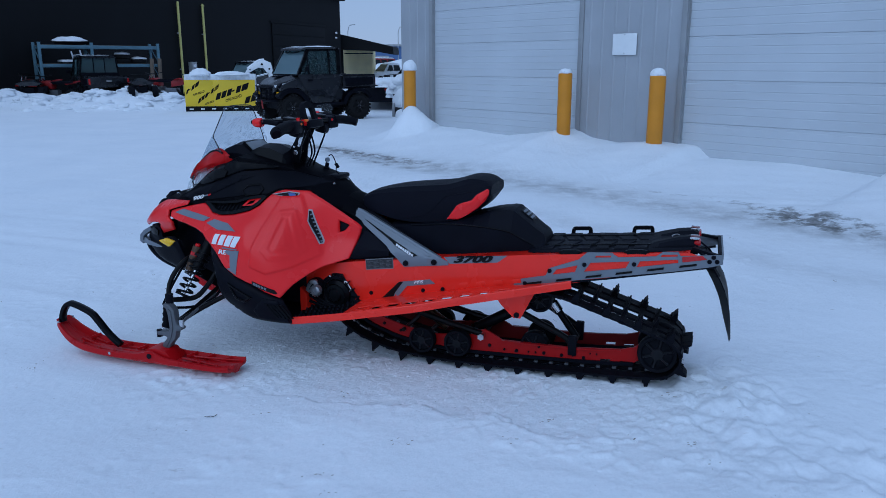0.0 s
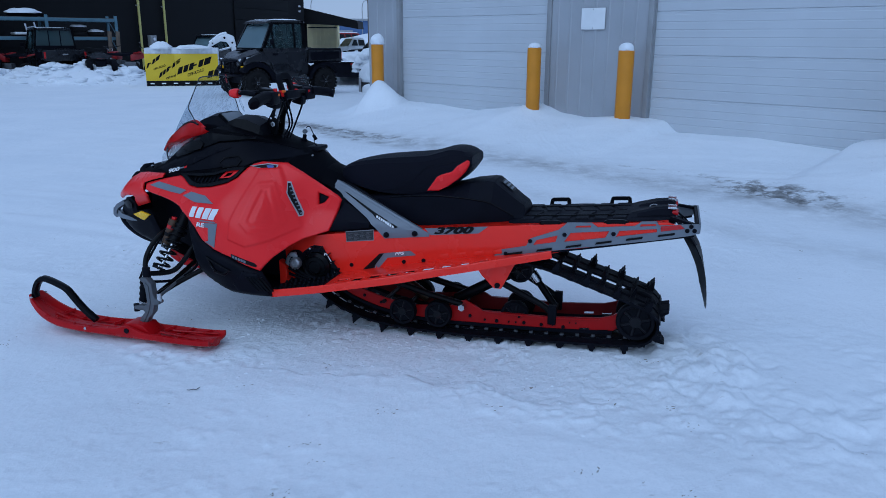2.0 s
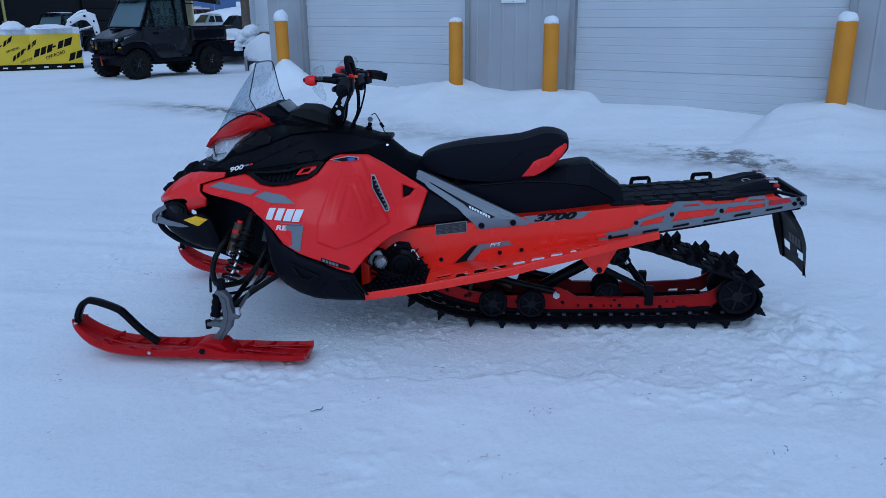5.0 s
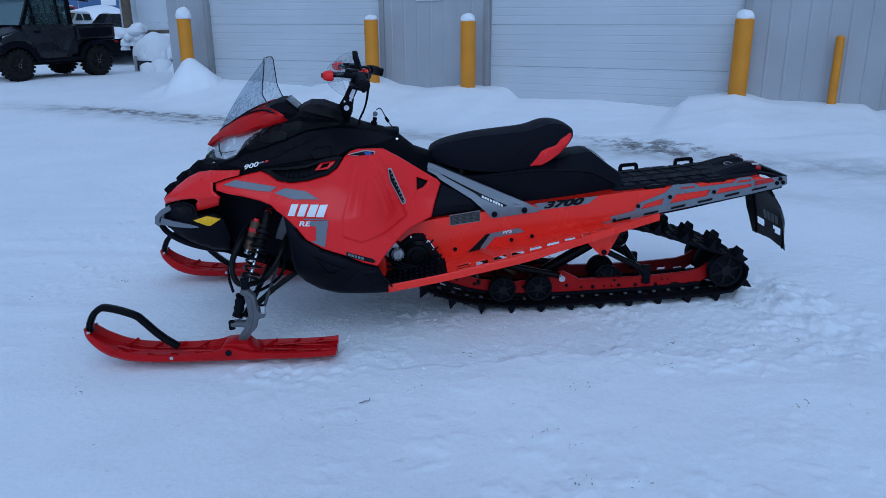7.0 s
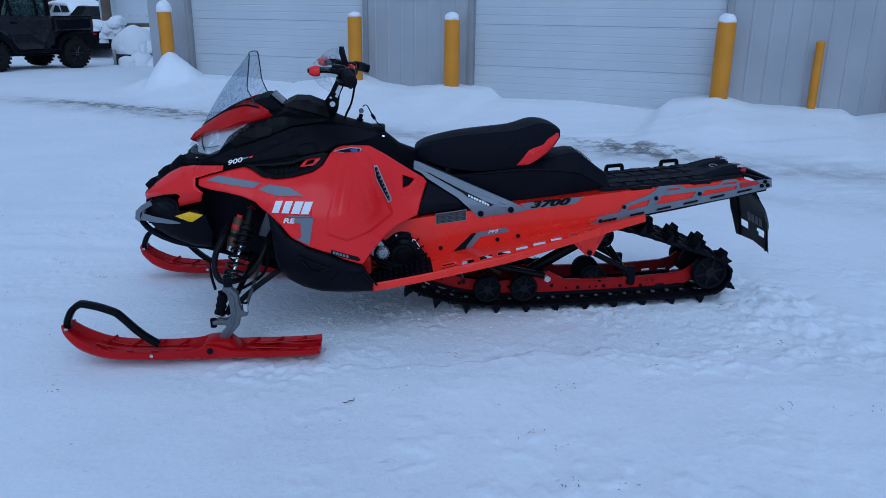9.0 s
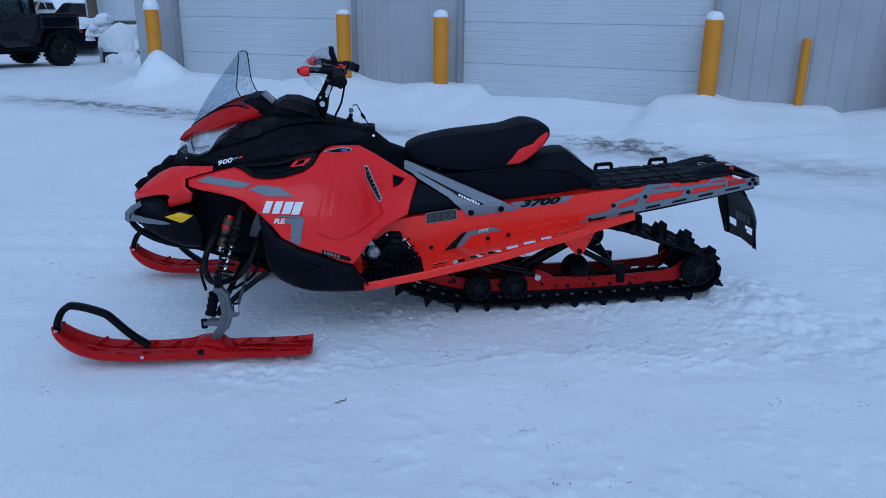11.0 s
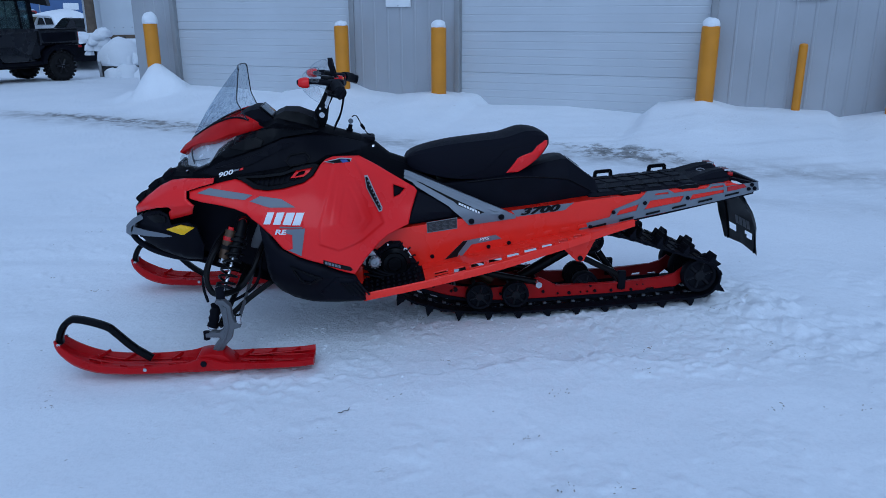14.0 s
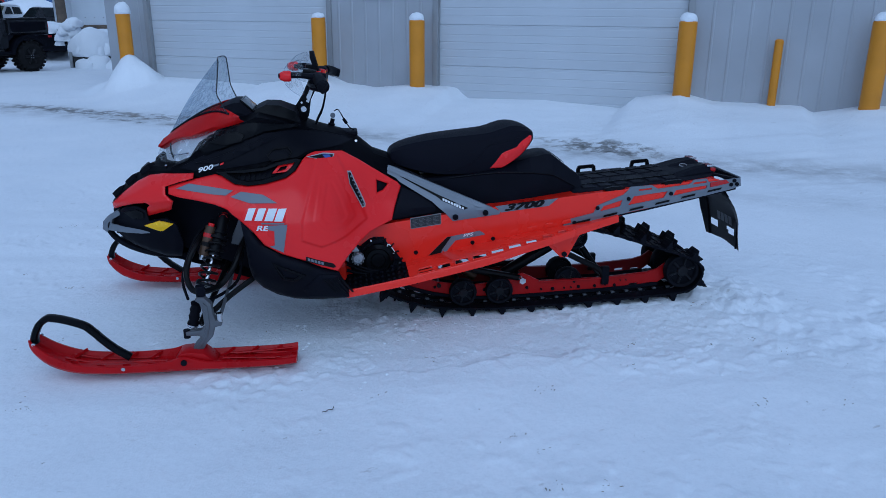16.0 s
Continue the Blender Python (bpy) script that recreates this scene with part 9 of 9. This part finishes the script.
part("pole", bm, WOOD, up_)
part("cross_arm", block((-1.1, -0.06, 8.2), (1.1, 0.06, 8.34), 0.01), WOOD, up_)
for x, y in ((-9.9, 80), (-5.0, 84)):
    sl = thing("street_lamp", pose(x, y, 0) @ Matrix.Scale(0.87, 4), "tall grey street lamp with a curved arm", "street lamp", group="street lamps")
    part("lamp_post", tube([(0, 0, 0), (0, 0, 4.6), (0.03, 0, 5.5), (0.22, 0, 6.02), (0.60, 0, 6.15)], 0.045, 5, 8, up=(0, 1, 0)), TRIM_GREY, sl)
    part("lamp_head", block((0.55, -0.12, 6.10), (0.90, 0.12, 6.19), 0.03), TRIM_GREY, sl)


# parked cars and a low blue building far off
def car(name, m, material, label, pickup):
    c = thing(name, m, label, "car", group="cars parked far off")
    low = [(-2.6, 0.42), (-2.58, 1.02), (-2.45, 1.08), (0.9, 1.12), (2.2, 1.02), (2.52, 0.88), (2.6, 0.45)]
    part("body", plate(low, -0.92, 0.92, 0.10), material, c)
    x0 = -0.55 if pickup else -2.35
    part("cabin", mirrored_loft([[(x0, 0.84, 1.04), (x0, 0.82, 1.12), (x0 + 0.12, 0.64, 1.70), (x0 + 0.14, 0.40, 1.76)], [(0.45, 0.84, 1.04), (0.45, 0.82, 1.12), (0.35, 0.66, 1.76), (0.35, 0.40, 1.82)], [(1.22, 0.84, 1.02), (1.20, 0.82, 1.10), (0.66, 0.62, 1.72), (0.64, 0.40, 1.77)]]), material, c, "narrower cabin", smooth=30)
    part("roof_snow", mirrored_loft([[(x0 + 0.2, 0.45, 1.77), (x0 + 0.2, 0.58, 1.76), (x0 + 0.25, 0.40, 1.84)], [(0.45, 0.45, 1.80), (0.45, 0.58, 1.78), (0.40, 0.40, 1.86)]]), SNOW_CAP, c, "snow on the roof")
    for s in (-1, 1):
        for wx0, wx1 in (((-0.42, 0.22), (0.28, 0.92)) if pickup else ((-2.05, -1.25), (-1.18, -0.42), (-0.35, 0.42))):
            bm = loft([[(wx0, s * 0.832, 1.16), (wx0 + 0.06, s * 0.695, 1.62)], [(wx1, s * 0.832, 1.16), (min(wx1, 0.60), s * 0.695, 1.66)]])
            bmesh.ops.solidify(bm, geom=bm.faces[:], thickness=0.02)
            part("window", bm, CAR_GLASS, c, "dark side window")
        for x in (-1.6, 1.6):
            bm = bmesh.new()
            rod(bm, (x, s * 0.68, 0.38), (x, s * 0.93, 0.38), 0.38, seg=20)
            wl_ = part("wheel", bm, TYRE, c)
            bm = bmesh.new()
            rod(bm, (x, s * 0.93, 0.38), (x, s * 0.945, 0.38), 0.22, seg=14)
            part("rim", bm, CHROME, wl_)
    part("windscreen", loft([[(1.185, -0.74, 1.14), (1.185, 0.74, 1.14)], [(0.70, -0.58, 1.70), (0.70, 0.58, 1.70)]]), CAR_GLASS, c)
    part("front_grille", block((2.52, -0.6, 0.62), (2.62, 0.6, 0.98), 0.02), BLACK, c)
    for s in (-1, 1):
        part("headlight", block((2.45, s * 0.70 - 0.15, 0.80), (2.60, s * 0.70 + 0.15, 0.98), 0.02), LENS_GREY, c)
    return c


car("pickup_truck", pose(-3.99, 58, -0.05, 0, 0, -145) @ Matrix.Scale(0.87, 4), CAR_WHITE, "white pickup truck parked in a snowy lot", True)
car("parked_car", pose(-2.0, 52, -0.05, 0, 0, -150) @ Matrix.Scale(0.80, 4), PAINT_BLACK, "black car parked in a snowy lot", False)
car("parked_car", pose(-7.3, 80, 0.25, 0, 0, -140), BIKE_RED, "dark red car parked in a snowy lot", False)
fb_ = thing("blue_building", pose(-16, 112, 0), "low blue steel building far across the lot", "building")
part("wall", block((0, 0, 0), (22, 14, 3.9), 0.05), BLUE_WALL, fb_)
part("roof", block((-0.3, -0.3, 3.9), (22.3, 14.3, 4.2), 0.05), TRIM_GREY, fb_)
part("door", block((5, -0.05, 0), (8, 0.02, 2.6), 0.02), TRIM_GREY, fb_)
part("sign", block((12.6, -0.08, 2.3), (14.4, 0.0, 3.1), 0.02), SIGN_WHITE, fb_)
for x, y, r in ((-9, 66, 3.2), (-3, 70, 4.0), (-13, 75, 4.5), (2, 76, 5)):
    snow_heap("snow_bank", pose(x, y, 0), (r, 1.8, 1.75 if x == -3 else 1.2), "ploughed snow bank at the edge of a lot", int(x * 3))

# pallet rack in front of the black wall
RM = pose(-14.34, 27.5, 0, 0, 0, 40.1)
rk = thing("pallet_rack", RM, "blue steel pallet rack, two bays, loaded with snowy goods", "rack")
RH, RD = 2.22, 0.86
for x in (0.0, 1.76, 4.19):
    for y in (0.0, RD):
        part("upright", block((x - 0.05, y - 0.04, 0), (x + 0.05, y + 0.04, RH), 0.006), RACK_BLUE, rk)
    for z0, z1 in ((0.2, 0.9), (0.9, 1.5), (1.5, 2.1)):
        bm = bmesh.new()
        rod(bm, (x, 0, z0), (x, RD, z1), 0.02, seg=6)
        part("brace", bm, RACK_BLUE, rk)
for z in (1.34, 2.00):
    for x0, x1 in ((0.05, 1.71), (1.81, 4.14)):
        for y in (0.0, RD):
            part("beam", block((x0, y - 0.03, z), (x1, y + 0.03, z + 0.12), 0.006), RACK_BLUE, rk)
        part("shelf", block((x0, 0.0, z + 0.10), (x1, RD, z + 0.13), 0.0), WOOD, rk)


def at_rack(x, y, z):
    return RM @ pose(x, y, z)


rb = thing("rigid_boat", at_rack(0.30, 0.45, 2.13), "dark boat hull under snow on a rack", "boat")
part("hull", mirrored_loft([[(0, 0.05, 0.05), (0, 0.10, 0.2), (0, 0.05, 0.25)], [(0.4, 0.25, 0.02), (0.4, 0.40, 0.22), (0.4, 0.3, 0.28)], [(1.3, 0.30, 0.0), (1.3, 0.45, 0.2), (1.3, 0.35, 0.26)], [(1.9, 0.2, 0.06), (1.9, 0.3, 0.2), (1.9, 0.2, 0.24)]]), BLACK, rb)
rb.matrix_basis = at_rack(0.62, 0.45, 2.13) @ Matrix.Scale(0.62, 4)
snow_heap("snow_cover", at_rack(1.16, 0.45, 2.28), (0.56, 0.36, 0.15), "thick snow cover on a boat hull", 21)
for x, w, h in ((2.05, 0.5, 0.16), (0.75, 0.5, 0.05)):
    bx = thing("parts_box", at_rack(x, 0.12, 1.47), "dark parts box under snow on a rack shelf", "box", group="boxes on the rack")
    part("box", block((0, 0, 0), (w, 0.6, h), 0.02), BLACK, bx)
    part("snow_layer", block((-0.02, -0.02, h), (w + 0.02, 0.62, h + 0.09), 0.035, None, 3), SNOW_CAP, bx, "layer of snow")
for x, n_ in ((2.95, 2), (3.55, 1)):
    for k in range(n_):
        ts = thing("spare_tyre", at_rack(x, 0.42, 1.475 + 0.17 * k), "black knobbly tyre lying on a rack shelf", "tyre", group="tyres on the rack")
        part("tyre", turned([(0.16, 0.0), (0.27, 0.0), (0.31, 0.04), (0.31, 0.12), (0.27, 0.16), (0.16, 0.16)], 24, "Z"), TYRE, ts)
    snow_heap("snow_cover", at_rack(x, 0.42, 1.475 + 0.17 * n_), (0.30, 0.30, 0.10), "snow lying on tyres", int(x * 10), 2, 0.2)
ld = thing("ladder", at_rack(1.30, -0.42, 0.1) @ pose(0, 0, 0, -10, -9, 0), "aluminium ladder leaning on a rack", "ladder")
for x in (0.0, 0.30):
    part("stile", block((x - 0.022, -0.03, 0), (x + 0.022, 0.03, 1.85), 0.005), ALU, ld)
for k in range(7):
    part("rung", rods([((0, 0, 0.20 + 0.25 * k), (0.30, 0, 0.20 + 0.25 * k))], 0.018), ALU, ld)
for x in (3.75, 4.05):
    wb = thing("plank", at_rack(x, -0.35, 0.2) @ pose(0, 0, 0, -12, 6, 0), "rough brown plank leaning on a rack", "plank", group="planks by the rack")
    part("board", block((-0.07, -0.02, 0), (0.07, 0.02, 1.5), 0.005), WOOD, wb)


def dirt_bike(m, label, accent):
    b = thing("dirt_bike", m, label, "motorbike", group="bikes behind the snow ridge")
    for x in (-0.7, 0.7):
        ring = [(x + 0.32 * math.cos(a), 0, 0.35 + 0.32 * math.sin(a)) for a in [k * math.pi / 8 for k in range(16)]]
        wh = part("wheel", tube(ring, 0.045, 2, 8, closed=True, up=(0, 1, 0)), TYRE, b)
        part("hub", rods([((x, -0.06, 0.35), (x, 0.06, 0.35))], 0.05), CHROME, wh)
    part("engine", block((-0.25, -0.13, 0.35), (0.25, 0.13, 0.70), 0.06), FORGED, b)
    part("tank", plate([(-0.05, 0.72), (0.40, 0.80), (0.42, 0.98), (0.15, 1.02), (-0.05, 0.92)], -0.13, 0.13, 0.04), accent, b)
    part("saddle", plate([(-0.85, 0.92), (-0.02, 0.88), (0.10, 0.98), (-0.2, 0.98), (-0.85, 1.0)], -0.09, 0.09, 0.02), SEAT, b)
    part("rear_mudguard", plate([(-1.15, 0.98), (-0.55, 0.86), (-0.50, 0.92), (-1.12, 1.02)], -0.08, 0.08, 0.01), accent, b)
    part("front_mudguard", plate([(0.45, 0.78), (1.10, 0.72), (1.08, 0.76), (0.5, 0.84)], -0.07, 0.07, 0.01), accent, b)
    for y in (-0.09, 0.09):
        part("fork", rods([((0.70, y, 0.35), (0.42, y, 1.10))], 0.03), CHROME, b)
    part("handlebar", tube([(0.30, -0.38, 1.20), (0.40, -0.15, 1.16), (0.40, 0.15, 1.16), (0.30, 0.38, 1.20)], 0.016, 4, 8), STEEL, b)
    return b


dirt_bike(pose(-14.6, 27.4, -0.08, 0, 0, 165), "red dirt bike parked behind a snow ridge", BIKE_RED)
dirt_bike(pose(-13.75, 27.0, -0.12, 0, 0, 170), "red dirt bike parked behind a snow ridge", BIKE_RED)
dirt_bike(pose(-10.5, 28.4, -0.05, 0, 0, 150), "red and black dirt bike parked behind a snow ridge", BIKE_RED)
dirt_bike(pose(-9.9, 28.0, -0.08, 0, 0, 20), "red and black dirt bike parked behind a snow ridge", BIKE_RED)


def small_atv(m, label):
    b = thing("quad_bike", m, label, "quad bike", group="quads behind the snow ridge")
    part("chassis", block((-0.6, -0.2, 0.30), (0.6, 0.2, 0.55), 0.05), BLACK, b)
    part("body_shell", mirrored_loft([[(-0.75, 0.3, 0.62), (-0.75, 0.42, 0.68), (-0.75, 0.2, 0.74)], [(-0.2, 0.22, 0.6), (-0.2, 0.26, 0.68), (-0.2, 0.15, 0.80)], [(0.2, 0.22, 0.62), (0.2, 0.26, 0.72), (0.2, 0.12, 0.86)], [(0.7, 0.3, 0.62), (0.7, 0.45, 0.70), (0.7, 0.2, 0.78)]]), PAINT_CHARCOAL, b)
    part("rack", rods([((-0.75, y, 0.82), (-0.25, y, 0.84)) for y in (-0.3, -0.1, 0.1, 0.3)] + [((-0.75, -0.3, 0.82), (-0.75, 0.3, 0.82)), ((-0.25, -0.3, 0.84), (-0.25, 0.3, 0.84))], 0.015), STEEL, b)
    part("handlebar", tube([(0.15, -0.38, 1.02), (0.25, -0.12, 0.98), (0.25, 0.12, 0.98), (0.15, 0.38, 1.02)], 0.016, 4, 8), STEEL, b)
    for x in (-0.6, 0.6):
        for s in (-1, 1):
            part("wheel", turned([(0.12, -0.1), (0.25, -0.11), (0.29, -0.07), (0.29, 0.07), (0.25, 0.11), (0.12, 0.1)], 20, "Y", (x, s * 0.44, 0.29)), RUBBER, b)
    return b


small_atv(pose(-14.1, 26.2, 0.22, 0, 0, -70) @ Matrix.Scale(0.85, 4), "dark quad bike half buried in a snow ridge")
small_atv(pose(-10.45, 26.4, 0.25, 0, 0, -60) @ Matrix.Scale(0.85, 4), "dark quad bike half buried in a snow ridge")
small_atv(pose(-16.1, 28.6, 0.2, 0, 0, 100), "dark quad bike with snow behind a ridge")
snow_heap("snow_cover", pose(-16.05, 28.3, 1.0), (0.55, 0.4, 0.22), "snow lying on a parked quad", 23)
snow_heap("snow_cover", pose(-15.75, 28.1, 0.72), (0.5, 0.4, 0.16), "snow lying on a parked quad", 27)
# utility vehicle shape put in place of the small loader's dark cab
utility_vehicle(pose(-9.0, 36.0, -0.12, 0, 0, -120) @ Matrix.Scale(0.80, 4), "utility vehicle shape standing in for a loader's dark cab by a black wall")

# crumbs of snow thrown up round the sled
def scatter_clods():
    ico = bmesh.new()
    bmesh.ops.create_icosphere(ico, subdivisions=1, radius=1)
    ico.verts.ensure_lookup_table()
    base = np.array([v.co[:] for v in ico.verts])
    tris = np.array([[v.index for v in f.verts] for f in ico.faces])
    ico.free()
    r = np.random.default_rng(12)
    n = 1500
    lx = r.uniform(-1.6, 1.5, n)
    ly = r.normal(-0.22, 0.26, n)
    x = 0.063 + lx * 0.9455 + ly * 0.3256
    y = 3.63 - lx * 0.3256 + ly * 0.9455
    keep = fractal(x * 2.3, y * 2.3, 3, 81) + 0.12 * r.random(n) > 0.55
    x, y = x[keep], y[keep]
    n = len(x)
    z = ground_height(x, y)
    size = 0.0025 + 0.0060 * r.random(n) ** 3
    verts = base[None] * (1 + 0.30 * r.standard_normal((n, len(base), 1)).clip(-1.4, 1.4))
    verts = verts * size[:, None, None] * np.stack([1 + 0.5 * r.random(n), 1 + 0.5 * r.random(n), 0.35 + 0.3 * r.random(n)], -1)[:, None, :]
    verts += np.stack([x, y, z - size * 0.05], -1)[:, None, :]
    faces = tris[None] + (np.arange(n) * len(base))[:, None, None]
    me = bpy.data.meshes.new("snow_crumbs")
    me.from_pydata(verts.reshape(-1, 3).tolist(), [], faces.reshape(-1, 3).tolist())
    me.materials.append(SNOW_CAP)
    tagged(new("snow_crumbs", me), "loose crumbs of snow scattered on packed snow", "snow crumbs", kind="stuff")


scatter_clods()


def ridge_clods():
    ico = bmesh.new()
    bmesh.ops.create_icosphere(ico, subdivisions=2, radius=1)
    ico.verts.ensure_lookup_table()
    base = np.array([v.co[:] for v in ico.verts])
    tris = np.array([[v.index for v in f.verts] for f in ico.faces])
    ico.free()
    r = np.random.default_rng(31)
    n = 520
    x = r.uniform(-19, -8.8, n)
    y = 25.5 + 0.25 * (x + 12) + r.normal(-0.45, 0.85, n)
    z = ground_height(x, y)
    size = 0.05 + 0.22 * r.random(n) ** 3
    verts = base[None] * (1 + 0.22 * r.standard_normal((n, len(base), 1)).clip(-1.3, 1.3))
    verts = verts * size[:, None, None] * np.stack([1 + 0.6 * r.random(n), 1 + 0.6 * r.random(n), 0.35 + 0.3 * r.random(n)], -1)[:, None, :]
    verts += np.stack([x, y, z - 0.30 * size], -1)[:, None, :]
    faces = tris[None] + (np.arange(n) * len(base))[:, None, None]
    me = bpy.data.meshes.new("snow_lumps")
    me.from_pydata(verts.reshape(-1, 3).tolist(), [], faces.reshape(-1, 3).tolist())
    me.polygons.foreach_set("use_smooth", [True] * len(me.polygons))
    me.materials.append(SNOW_CAP)
    tagged(new("snow_lumps", me), "broken lumps of ploughed snow on a ridge", "snow lumps", kind="stuff")


ridge_clods()

# dirt, gravel and a twig on the snow
rng = random.Random(5)
bm = bmesh.new()
for i in range(170):
    cx, cy = rng.uniform(-2.8, 2.8), rng.uniform(1.2, 6.5)
    if fractal(np.array(cx * 1.2), np.array(cy * 1.2), 3, 71) < 0.47:
        continue
    lean = rng.uniform(0, 360)
    for k in range(rng.choice((1, 2, 3, 5, 8))):
        x, y = cx + rng.gauss(0, 0.022), cy + rng.gauss(0, 0.016)
        r = rng.uniform(0.001, 0.0030) * (1.5 if rng.random() < 0.08 else 1)
        z = float(ground_height(np.array(x), np.array(y)))
        bmesh.ops.create_icosphere(bm, subdivisions=1, radius=r, matrix=pose(x, y, z + r * 0.1, 0, 0, lean + rng.uniform(-30, 30)) @ Matrix.Diagonal((rng.uniform(1, 4.0), 1, 0.4, 1)))
grit = part("grit", bm, mat("brown_grit", (0.27, 0.24, 0.205), 0.8, 0, 0.4, 30), None)
tagged(grit, "scattered brown grit and crumbs on the snow", "grit", kind="stuff")
tz = float(ground_height(np.array(-1.0), np.array(2.97)))
tw = part("twig", tube([(-1.024, 2.965, tz + 0.004), (-1.012, 2.958, tz + 0.006), (-1.0, 2.968, tz + 0.005), (-0.985, 2.962, tz + 0.006), (-0.975, 2.978, tz + 0.008)], 0.0014, 4, 6), mat("dark_twig_bark", (0.02, 0.018, 0.016), 0.7), None)
tagged(tw, "thin curled dark twig lying on the snow", "twig")
